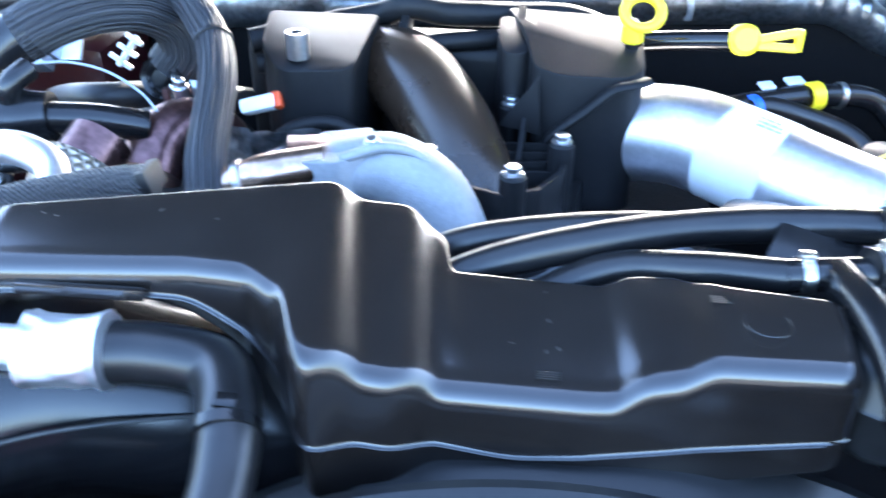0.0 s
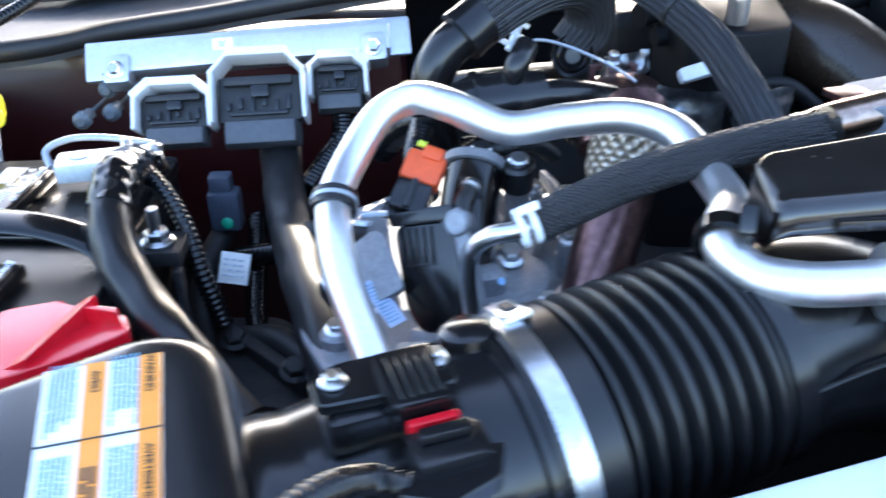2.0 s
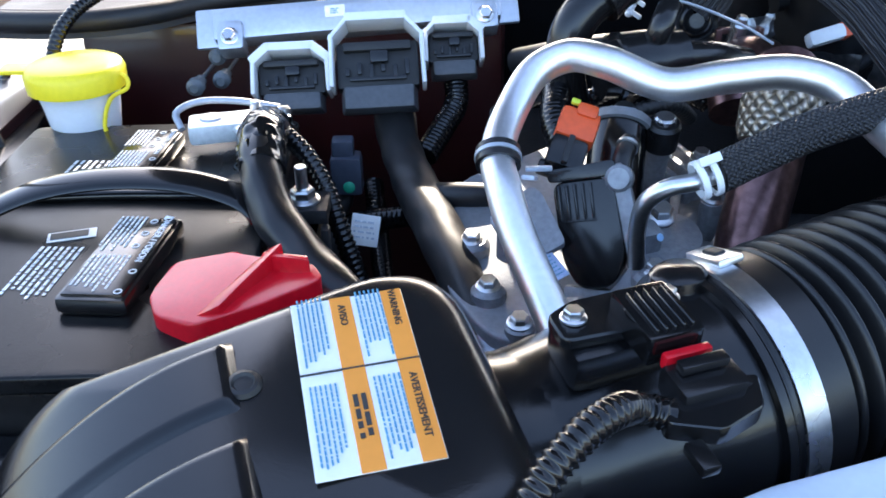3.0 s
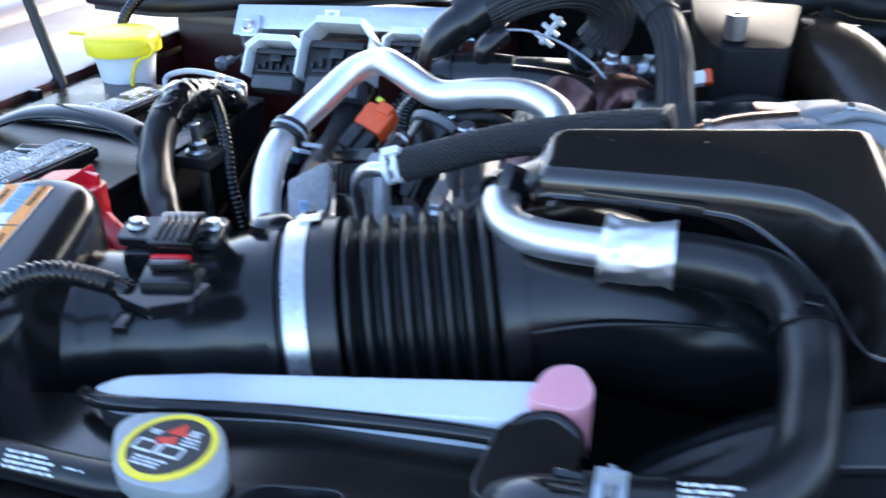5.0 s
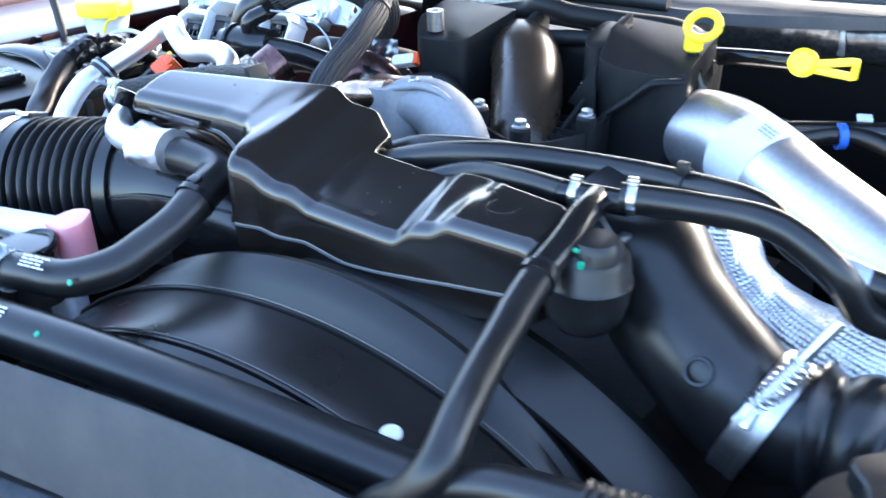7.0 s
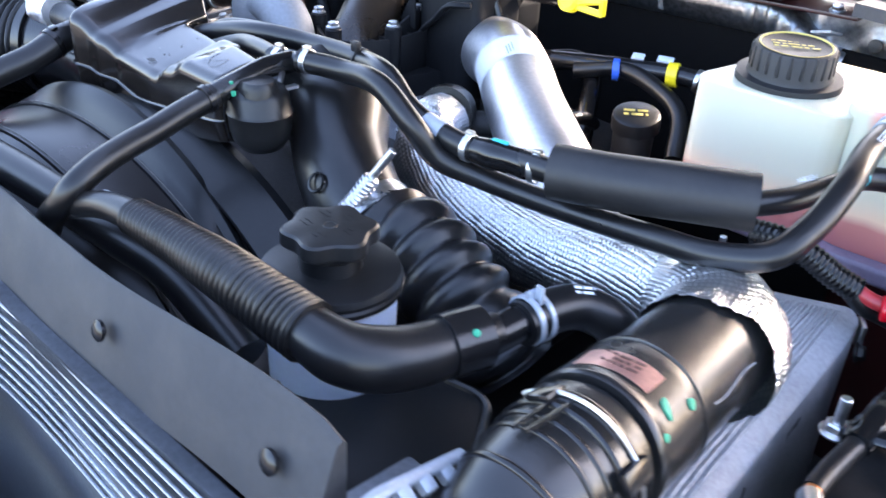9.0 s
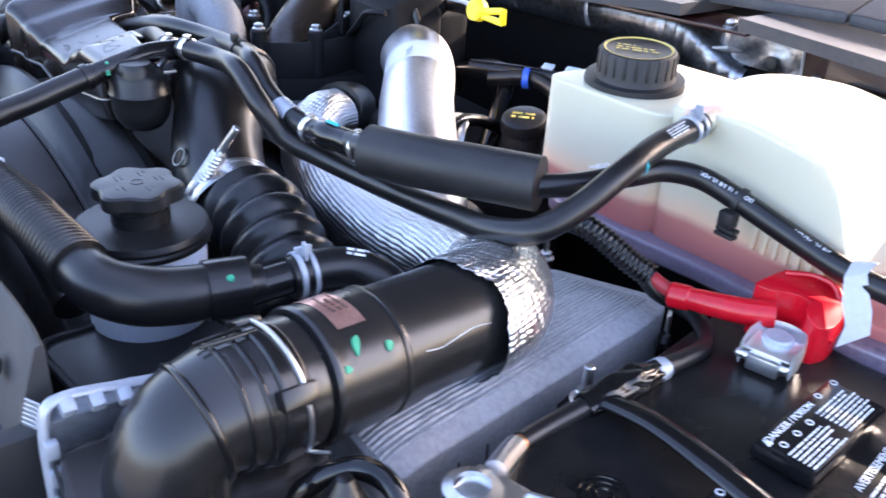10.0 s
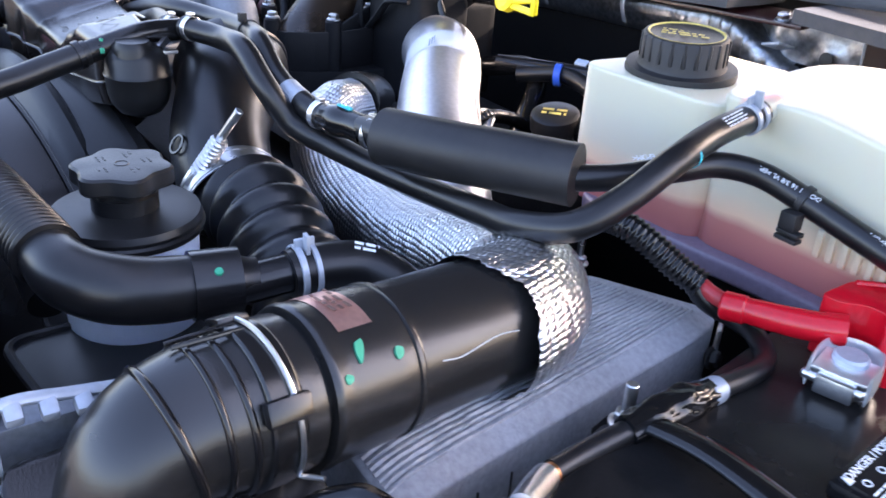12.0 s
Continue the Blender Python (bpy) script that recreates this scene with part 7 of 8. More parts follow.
part("elbow", sweep([(-0.448, 0.612, 1.193), (-0.466, 0.604, 1.181), (-0.476, 0.600, 1.164), (-0.478, 0.600, 1.140), (-0.474, 0.602, 1.11)], 0.0155, 24, 0.003), PL, b3, smooth=80)
part("end_fitting", lathe([(0, 0.006), (0.006, 0.006), (0.008, 0.003), (0.011, 0.006), (0.014, 0.003), (0.017, 0.005), (0.0175, 0), (0.0175, -0.02), (0, -0.02)], (-0.362, 0.674, 1.152), (-0.1, -0.8, 0.2), 28), PL, b3, "round ribbed end fitting")

vv = thing("coolant_valve", "black plastic coolant valve with hose stubs", "valve", (-0.43, 0.55, 1.13))
part("body", sweep([(-0.462, 0.560, 1.150), (-0.447, 0.563, 1.152), (-0.425, 0.567, 1.154), (-0.400, 0.572, 1.156)], [0.019, 0.0215, 0.0215, 0.018], 28, 0.003), PL, vv, smooth=60)
part("rim", band((-0.448, 0.563, 1.152), (1, 0.15, 0.05), 0.0212, 0.004, 0.003), PL, vv)
part("stub", merge(sweep([(-0.425, 0.566, 1.16), (-0.420, 0.560, 1.182), (-0.412, 0.575, 1.19)], 0.0085, 16), sweep([(-0.405, 0.571, 1.155), (-0.375, 0.585, 1.150), (-0.345, 0.60, 1.14)], 0.012, 18)), PL, vv)
part("lead", sweep([(-0.414, 0.585, 1.190), (-0.398, 0.60, 1.187), (-0.375, 0.61, 1.178), (-0.345, 0.60, 1.166), (-0.33, 0.588, 1.158)], 0.0011, 8, 0.004), GREYCLIP, vv, "pale wire lead")
xm = thing("tree_clip", "white plastic fir-tree harness clip", "clip", (-0.404, 0.712, 1.157))
part("stem", cyl((-0.412, 0.700, 1.150), (-0.398, 0.716, 1.172), 0.003, 10), WHITE, xm)
for k in range(3):
    part("barb", rbox((0.022 - 0.003 * k, 0.004, 0.004), plane_pose((-0.410 + 0.005 * k, 0.702 + 0.005 * k, 1.154 + 0.008 * k), (0.8, -0.1, -0.5), (0, 1, 0)), 0.001), WHITE, xm)

# exhaust pieces
ex = thing("exhaust_pipe", "heat-tinted exhaust pipe with a woven steel flex collar", "exhaust pipe", (-0.36, 0.48, 1.0))
part("pipe", sweep([(-0.343, 0.530, 1.160), (-0.352, 0.503, 1.142), (-0.3634, 0.4811, 1.108), (-0.3769, 0.4575, 1.075), (-0.388, 0.430, 1.03)], 0.0208, 36, 0.004), RUSTM, ex, smooth=80)
part("flex_collar", sweep([(-0.3590, 0.4890, 1.1230), (-0.3570, 0.4930, 1.1300), (-0.3525, 0.5020, 1.1430), (-0.3490, 0.5120, 1.1510)], [0.0225, 0.0255, 0.0262, 0.0240], 44, 0.002), mat_weave("woven_steel", (0.22, 0.18, 0.13), (0.66, 0.60, 0.52), 560, 560, 0.42, 0.85, 1.0, 0.0016), ex, "woven steel flex collar", 80)
part("elbow", sweep([(-0.345, 0.590, 1.105), (-0.342, 0.610, 1.122), (-0.330, 0.630, 1.128), (-0.310, 0.640, 1.118), (-0.295, 0.64, 1.09)], 0.0235, 28, 0.004), RUSTM, ex, smooth=80)
part("bracket", merge(rbox((0.034, 0.005, 0.005), Matrix.Translation((-0.333, 0.652, 1.150)), 0.001), rbox((0.034, 0.005, 0.005), Matrix.Translation((-0.333, 0.648, 1.128)), 0.001), rbox((0.005, 0.005, 0.026), Matrix.Translation((-0.317, 0.65, 1.139)), 0.001), rbox((0.005, 0.005, 0.026), Matrix.Translation((-0.350, 0.65, 1.139)), 0.001)), RUSTM, ex)
part("sensor", merge(cyl((-0.338, 0.650, 1.135), (-0.336, 0.644, 1.158), 0.007, 12), cyl((-0.336, 0.644, 1.157), (-0.335, 0.642, 1.164), 0.0045, 12)), STEEL, ex, "steel sensor tip")
part("sensor_boss", lathe([(0, 0), (0.012, 0), (0.012, 0.004), (0.008, 0.005), (0.011, 0.008), (0.008, 0.012), (0.005, 0.016), (0, 0.016)], (-0.345, 0.415, 1.085), (-0.6, -0.5, 0.5), 18), RUSTM, ex)
hc = thing("hot_pipe", "heat-tinted steel pipe with band clamps", "exhaust pipe", (-0.23, 0.505, 1.13))
part("pipe", sweep([(-0.275, 0.497, 1.130), (-0.255, 0.503, 1.142), (-0.225, 0.507, 1.152), (-0.186, 0.512, 1.160)], [0.0115, 0.012, 0.0145, 0.0135], 24, 0.003), BRONZE, hc, smooth=80)
part("band_clamp", band((-0.240, 0.505, 1.147), (0.95, 0.12, 0.3), 0.0135, 0.005, 0.002), STEEL, hc)
part("flange_cover", rbox((0.026, 0.020, 0.005), Matrix.Translation((-0.203, 0.528, 1.166)) @ Matrix.Rotation(0.2, 4, "Z"), 0.001), RUSTM, hc)
hs = thing("heat_shield", "crumpled silver heat shield scraps behind the hoses", "heat shield", (-0.26, 0.6, 1.12))
for k, (x, y, z, w, h, rz) in enumerate(((-0.235, 0.585, 1.135, 0.05, 0.030, 0.3), (-0.285, 0.60, 1.130, 0.05, 0.035, -0.4), (-0.315, 0.655, 1.150, 0.03, 0.02, 0.5))):
    bm = bmesh.new()
    g = [[bm.verts.new(Matrix.Translation((x, y, z)) @ Matrix.Rotation(rz, 4, "Z") @ V((w * (i / 8 - 0.5), 0.008 * noise.noise((i * 0.5, j * 0.6, k * 7.1)), h * (j / 6 - 0.5)))) for j in range(7)] for i in range(9)]
    uvl = bm.loops.layers.uv.new("UVMap")
    for i in range(8):
        for j in range(6):
            bm.faces.new((g[i][j], g[i + 1][j], g[i + 1][j + 1], g[i][j + 1]))
    part("sheet", bm, FOILB, hs, smooth=80)
rs_ = thing("sensor_plug", "white and red tipped sensor plug", "sensor", (-0.268, 0.637, 1.14))
part("body", rbox((0.030, 0.012, 0.014), plane_pose((-0.270, 0.637, 1.148), (1, 0.1, 0.25), (0, 0.5, 0.8)), 0.004), WHITE, rs_)
part("tip", rbox((0.008, 0.013, 0.013), plane_pose((-0.256, 0.6385, 1.1515), (1, 0.1, 0.25), (0, 0.5, 0.8)), 0.003), ORANGE, rs_, "red tip")

# turbo outlet casting
tc_ = thing("turbo_outlet", "pale grey cast metal elbow behind the engine cover", "casting", (-0.14, 0.52, 1.1))
part("elbow", sweep([(-0.188, 0.512, 1.148), (-0.172, 0.522, 1.153), (-0.150, 0.528, 1.150), (-0.126, 0.527, 1.134), (-0.111, 0.520, 1.106), (-0.101, 0.512, 1.07), (-0.098, 0.51, 1.03)], [0.0180, 0.0215, 0.0255, 0.0272, 0.0280, 0.028, 0.028], 40, 0.004), CASTG, tc_, smooth=80)
part("flange", prism(rounded([(-0.203, 0.500), (-0.176, 0.494), (-0.158, 0.512), (-0.164, 0.548), (-0.200, 0.548)], 0.006), 1.118, lambda x, y: 1.168 + 0.16 * (x + 0.19), 0.006, 3), CASTG, tc_)
part("rib", sweep([(-0.176, 0.500, 1.170), (-0.150, 0.512, 1.174), (-0.128, 0.520, 1.164), (-0.108, 0.512, 1.138)], 0.0035, 10, 0.003), CASTG, tc_)
hexbolt("bolt", (-0.158, 0.512, 1.176), (0, -0.3, 1), 0.004, "", tc_)

# intake manifold
mf = thing("intake_manifold", "black plastic intake manifold with bolt towers and a curved runner", "intake manifold", (-0.12, 0.68, 1.05))
part("rear_body", box(-0.315, 0.010, 0.742, 0.80, 1.05, 1.168, 0.014, 3), MAN, mf)
part("left_chamber", prism(rounded([(-0.252, 0.634), (-0.198, 0.640), (-0.192, 0.73), (-0.285, 0.73), (-0.272, 0.66)], 0.010), 1.085, lambda x, y: 1.1770 + 0.40 * min(0.045, y - 0.637), 0.007, 4), MAN, mf)
part("insert", lathe([(0.0045, 0.0), (0.0085, 0.0), (0.0085, 0.020), (0.0045, 0.020)], (-0.2407, 0.650, 1.182), (0, -0.05, 1), 20), STEEL, mf, "metal threaded insert")
# runner: black plastic with the warm glow of sunlight mixed into its colour
part("runner", sweep([(-0.205, 0.748, 1.130), (-0.187, 0.728, 1.151), (-0.159, 0.694, 1.152), (-0.129, 0.650, 1.135), (-0.104, 0.606, 1.112), (-0.085, 0.575, 1.075)], [0.032, 0.0350, 0.0360, 0.0350, 0.0320, 0.029], 44, 0.004), mat("warm_lit_black_plastic", (0.026, 0.016, 0.010), 0.27, bump=0.1, bscale=900, dust=0.03, spec=0.6), mf, smooth=80)
part("ridge", sweep([(-0.30, 0.715, 1.172), (-0.235, 0.745, 1.182), (-0.195, 0.750, 1.190), (-0.170, 0.742, 1.200), (-0.145, 0.755, 1.192), (-0.09, 0.775, 1.187), (-0.035, 0.782, 1.185), (0.000, 0.765, 1.176), (0.012, 0.74, 1.165)], 0.0105, 18), MAN, mf, smooth=80)
part("ridge_low", sweep([(-0.29, 0.70, 1.158), (-0.12, 0.745, 1.172), (-0.04, 0.765, 1.170), (0.012, 0.74, 1.150)], 0.008, 14), MAN, mf)
for x in (-0.172, -0.077):
    part("ridge_web", prism([(x - 0.004, 0.705), (x + 0.004, 0.705), (x + 0.003, 0.755), (x - 0.003, 0.755)], 1.16, lambda a, b: 1.185 + 0.35 * (b - 0.705), 0.0015), MAN, mf)
part("right_chamber", prism(rounded([(-0.072, 0.700), (-0.064, 0.666), (-0.040, 0.660), (0.006, 0.664), (0.020, 0.676), (0.018, 0.75), (-0.09, 0.765)], 0.008), 1.06, lambda x, y: min(1.196, 1.1770 - 0.06 * (x + 0.055) + 0.40 * (y - 0.664)), 0.006, 3), MAN, mf)
part("chamber_post", prism(rounded([(-0.094, 0.700), (-0.088, 0.684), (-0.074, 0.682), (-0.064, 0.694), (-0.064, 0.74), (-0.094, 0.74)], 0.007), 1.06, lambda x, y: 1.1830 + 0.40 * min(0.03, y - 0.685), 0.004, 3), MAN, mf)
part("chamber_rib", sweep([(0.022, 0.664, 1.172), (0.008, 0.655, 1.171), (-0.003, 0.6540, 1.168), (-0.025, 0.6545, 1.148), (-0.047, 0.656, 1.129), (-0.060, 0.659, 1.108)], 0.0055, 12, 0.003, flat=0.6), MAN, mf)
part("gusset", prism([(0, 0), (0.034, -0.004), (0.030, 0.042)], -0.0015, 0.0015, 0.0008, m=plane_pose((-0.089, 0.660, 1.133), (1, -0.2, 0), (0, 0, 1))), MAN, mf)
part("lower_rim", sweep([(-0.300, 0.615, 1.108), (-0.272, 0.610, 1.112), (-0.255, 0.613, 1.127), (-0.235, 0.618, 1.140), (-0.205, 0.622, 1.141), (-0.180, 0.616, 1.124), (-0.158, 0.600, 1.106), (-0.140, 0.585, 1.10)], 0.0058, 12), MAN, mf)
part("lower_body", prism(rounded([(-0.30, 0.625), (-0.155, 0.605), (-0.137, 0.565), (-0.078, 0.540), (-0.045, 0.560), (-0.028, 0.605), (-0.02, 0.66), (0.0, 0.72), (-0.30, 0.72)], 0.012), 1.00, 1.088, 0.005), MAN, mf)
walls = [(-0.137, 0.575), (-0.115, 0.560), (-0.078, 0.543), (-0.055, 0.556), (-0.040, 0.585), (-0.036, 0.612), (-0.045, 0.66)]
for a, b in zip(walls, walls[1:]):
    c = V(((a[0] + b[0]) / 2, (a[1] + b[1]) / 2, 1.106))
    d = V((b[0] - a[0], b[1] - a[1], 0))
    part("tray_wall", rbox((d.length + 0.003, 0.004, 0.05), plane_pose(c, d, (-d.y, d.x, 0)), 0.0012), MAN, mf)
for y in (0.60, 0.617, 0.634, 0.651):
    part("tray_rib", rbox((0.045, 0.003, 0.030), Matrix.Translation((-0.065, y, 1.108)) @ Matrix.Rotation(0.1, 4, "Z"), 0.001), MAN, mf)
part("web_fin", prism([(-0.074, 0.60), (-0.070, 0.60), (-0.066, 0.67), (-0.070, 0.67)], 1.09, lambda x, y: 1.112 + 0.55 * (y - 0.60), 0.001), MAN, mf)
for p in ((-0.131, 0.572), (-0.072, 0.549), (-0.040, 0.607), (-0.080, 0.677)):
    part("bolt_tower", cyl((p[0], p[1], 1.05), (p[0], p[1], 1.1435), 0.0092, 20, 0.002), MAN, mf)
    hexbolt("bolt", (p[0], p[1], 1.1435), (0, 0, 1), 0.0056, "", mf)
part("lower_flange", prism(rounded([(-0.11, 0.52), (0.07, 0.53), (0.08, 0.60), (0.0, 0.66), (-0.12, 0.6)], 0.01), 1.03, 1.062, 0.004), CAST, mf, "cast lower flange")
for p in ((-0.02, 0.548), (0.045, 0.552), (0.06, 0.59)):
    hexbolt("bolt", (p[0], p[1], 1.062), (0, 0, 1), 0.006, "", mf)

# dipsticks and small reservoir
d1 = thing("dipstick", "yellow loop-handled dipstick standing behind the manifold", "dipstick", (0.02, 0.72, 1.1))
ringc = V((0.016, 0.708, 1.2115))
part("loop", sweep([ringc + V((0.0140 * math.cos(a), 0.008 * math.sin(a), 0.0100 * math.sin(a))) for a in (2 * math.pi * k / 24 for k in range(25))], 0.0042, 12, 0.002, caps=False), YEL, d1)
part("stem", cyl((0.010, 0.706, 1.188), (0.010, 0.706, 1.203), 0.0085, 18, 0.002), YEL, d1)
part("tube", sweep([(0.010, 0.706, 1.192), (0.014, 0.708, 1.170), (0.03, 0.712, 1.14), (0.06, 0.72, 1.10)], 0.0058, 14), PL, d1, "black dipstick tube")
d2 = thing("dipstick", "yellow pull-tab dipstick on a black tube", "dipstick", (0.11, 0.73, 1.15))
part("head", lathe([(0, 0.008), (0.009, 0.008), (0.0125, 0.005), (0.0125, -0.005), (0.009, -0.008), (0, -0.008)], (0.100, 0.735, 1.186), (0.1, -1, 0.3), 22), YEL, d2)
part("tab", merge(rbox((0.034, 0.007, 0.006), plane_pose((0.126, 0.735, 1.190), (1, 0.05, 0.22), (0, 0.4, 1)), 0.002), rbox((0.034, 0.007, 0.006), plane_pose((0.126, 0.735, 1.181), (1, 0.05, -0.05), (0, 0.4, 1)), 0.002), rbox((0.006, 0.007, 0.018), plane_pose((0.143, 0.736, 1.187), (1, 0, 0), (0, 1, 0)), 0.002)), YEL, d2)
part("tube", sweep([(-0.01, 0.765, 1.168), (0.04, 0.755, 1.176), (0.095, 0.738, 1.184)], 0.0085, 16), PLG, d2, "black tube")
sr = thing("fluid_reservoir", "small black fluid reservoir cap with yellow lettering", "fluid reservoir", (0.226, 0.705, 1.05))
part("body", lathe([(0, -0.06), (0.020, -0.06), (0.021, -0.016), (0, -0.016)], (0.226, 0.705, 1.105), (0, 0, 1), 28), PLM, sr)
part("cap", lathe([(0, 0.003), (0.020, 0.003), (0.0235, 0.001), (0.0245, -0.003), (0.0245, -0.014), (0.022, -0.016), (0, -0.016)], (0.226, 0.705, 1.103), (0.10, -0.22, 1), 36), BLK, sr)
part("print", bars(0.026, 0.014, 2, plane_pose((0.2264, 0.7042, 1.1064), (0.8, 0.6, 0.05), (-0.6, 0.8, 0.24)), 13, 0.5, True, 0.3), mat("yellow_print", (0.60, 0.47, 0.12), 0.5), sr, "unreadable yellow print")
qc = thing("fuel_line", "black fuel line with blue and yellow quick connectors", "fuel line", (0.18, 0.81, 1.1))
part("line", sweep([(0.06, 0.765, 1.105), (0.10, 0.785, 1.108), (0.15, 0.81, 1.110), (0.20, 0.825, 1.112), (0.25, 0.835, 1.105), (0.285, 0.82, 1.07)], 0.0105, 16), PL, qc)
part("second_line", sweep([(0.09, 0.77, 1.10), (0.135, 0.798, 1.108), (0.18, 0.80, 1.10), (0.225, 0.785, 1.085), (0.25, 0.75, 1.05)], 0.0095, 16), RUB, qc)
part("blue_ring", band((0.1312, 0.7927, 1.1075), (0.8, 0.55, 0.05), 0.0095, 0.008, 0.003), BLUE, qc, "blue connector ring")
part("yellow_ring", band((0.189, 0.819, 1.1125), (0.9, 0.35, 0.05), 0.0104, 0.012, 0.003), YEL, qc, "yellow connector ring")
part("clear_tab", merge(rbox((0.014, 0.010, 0.003), plane_pose((0.145, 0.812, 1.123), (0.9, 0.4, 0), (-0.4, 0.9, 0.3)), 0.001), rbox((0.018, 0.010, 0.003), plane_pose((0.172, 0.826, 1.124), (0.9, 0.4, 0), (-0.4, 0.9, 0.3)), 0.001)), BLUETANK, qc)
part("metal_ring", band((0.215, 0.829, 1.111), (0.9, 0.25, -0.1), 0.0106, 0.005, 0.002), STEEL, qc)
# dark hoses and looms that fill the rear
for k, (pts, r) in enumerate((([(-0.50, 0.74, 1.10), (-0.46, 0.70, 1.12), (-0.42, 0.68, 1.13), (-0.36, 0.72, 1.12), (-0.30, 0.76, 1.10)], 0.012),
                              ([(-0.48, 0.62, 1.09), (-0.44, 0.62, 1.115), (-0.40, 0.63, 1.12), (-0.36, 0.625, 1.10)], 0.007),
                              ([(-0.42, 0.66, 1.09), (-0.39, 0.65, 1.12), (-0.36, 0.65, 1.13), (-0.33, 0.69, 1.12), (-0.30, 0.70, 1.09)], 0.006),
                              ([(-0.52, 0.66, 1.08), (-0.50, 0.63, 1.11), (-0.485, 0.60, 1.125), (-0.49, 0.56, 1.115), (-0.485, 0.53, 1.10)], 0.010),
                              ([(-0.47, 0.58, 1.10), (-0.44, 0.545, 1.125), (-0.41, 0.55, 1.128), (-0.39, 0.57, 1.11)], 0.005),
                              ([(0.02, 0.78, 1.09), (0.07, 0.80, 1.10), (0.10, 0.79, 1.09), (0.13, 0.75, 1.06), (0.15, 0.72, 1.03)], 0.012),
                              ([(0.05, 0.60, 1.04), (0.09, 0.585, 1.07), (0.12, 0.60, 1.08), (0.15, 0.64, 1.06)], 0.016),
                              ([(0.15, 0.74, 1.06), (0.17, 0.69, 1.085), (0.175, 0.655, 1.09), (0.165, 0.62, 1.06)], 0.006),
                              ([(0.26, 0.60, 1.03), (0.29, 0.58, 1.05), (0.33, 0.57, 1.05), (0.38, 0.58, 1.03)], 0.012))):
    solo("wiring_loom", sweep(pts, r, 14, 0.0012 if r < 0.011 else 0.004, rib=(0.0042, 0.0012, 1) if r < 0.011 else None), PLG if k % 2 else PLM, "black wiring loom among the engine hoses", "cable", "looms behind the engine", smooth=80)
sc = thing("foil_strap", "twisted silver foil strap hanging by the charge pipe", "strap", (0.16, 0.66, 1.1))
part("strap", sweep([(0.140, 0.652, 1.075), (0.158, 0.664, 1.092), (0.176, 0.664, 1.093), (0.188, 0.652, 1.080), (0.190, 0.645, 1.068)], 0.0045, 12, 0.002, flat=0.4, wob=0.002), FOILB, sc)
part("edge_foil", sweep([(0.10, 0.560, 1.02), (0.125, 0.56, 1.03), (0.15, 0.575, 1.02)], 0.006, 10, 0.003, wob=0.003), FOILB, sc)
fc = thing("rubber_coupler", "black rubber coupler below the foil duct's end", "coupler", (0.10, 0.56, 1.05))
part("coupler", sweep([(0.085, 0.580, 1.090), (0.100, 0.562, 1.098), (0.114, 0.544, 1.103)], 0.0280, 32, 0.004), RUB, fc)

# ---- left side: battery, control module, washer bottle, looms ----
bl = battery("battery", -0.905, -0.690, 0.325, 0.660, 1.080, "dusty black twelve volt battery with white warning print")
# both covers take the brown copy in place of sunlight
vent_cap(bl, V((-0.794, 0.578, 1.086)), V((-0.08, -1, 0)), V((1, -0.08, 0)), 0.080, 0.038, 60, True, True)
vent_cap(bl, V((-0.764, 0.424, 1.086)), V((-0.10, -1, 0)), V((1, -0.10, 0)), 0.096, 0.041, 64, True, True)
part("print", bars(0.05, 0.030, 6, plane_pose((-0.838, 0.563, 1.0805), (-0.08, -1, 0), (1, -0.08, 0)), 70, 0.45), PRINT, bl, "unreadable white print")
part("print", bars(0.060, 0.030, 7, plane_pose((-0.815, 0.425, 1.0805), (-0.08, -1, 0), (1, -0.08, 0)), 71, 0.45), PRINT, bl, "unreadable white print")
part("bar_label", rbox((0.03, 0.012, 0.0006), plane_pose((-0.812, 0.470, 1.0806), (1, 0.25, 0), (-0.25, 1, 0)), 0), PAPER, bl, "white barcode label")
part("barcode", bars(0.026, 0.009, 1, plane_pose((-0.812, 0.470, 1.0812), (1, 0.25, 0), (-0.25, 1, 0)), 72, 0.9, True, 0), BLACKP, bl)
part("strap", sweep([(-0.905, 0.478, 1.078), (-0.88, 0.490, 1.086), (-0.84, 0.497, 1.100), (-0.79, 0.500, 1.106), (-0.735, 0.498, 1.102), (-0.700, 0.493, 1.088), (-0.69, 0.488, 1.07)], 0.013, 18, 0.004, flat=0.35), PLG, bl, "black hold-down strap")
part("strap_lip", sweep([(-0.895, 0.520, 1.082), (-0.80, 0.522, 1.083), (-0.71, 0.515, 1.083)], 0.004, 10), PLG, bl)
for r in (0.004, 0.009):
    part("moulded_ring", lathe([(r, 0), (r + 0.0005, 0.001), (r + 0.002, 0.001), (r + 0.0025, 0)], (-0.716, 0.572, 1.080), (0, 0, 1), 28), PLG, bl)
part("tray_rail", box(-0.91, -0.70, 0.298, 0.322, 0.95, 1.045, 0.004), PL, bl)
for i in range(4):
    part("tray_slot", box(-0.885 + 0.045 * i, -0.855 + 0.045 * i, 0.292, 0.300, 1.02, 1.038, 0.002), PLM, bl)
part("mesh_mat", sweep([(-0.90, 0.272, 0.99), (-0.80, 0.272, 0.995), (-0.70, 0.262, 0.99)], 0.03, 24, 0.01), BRAID, bl, "black woven battery sleeve", 80)

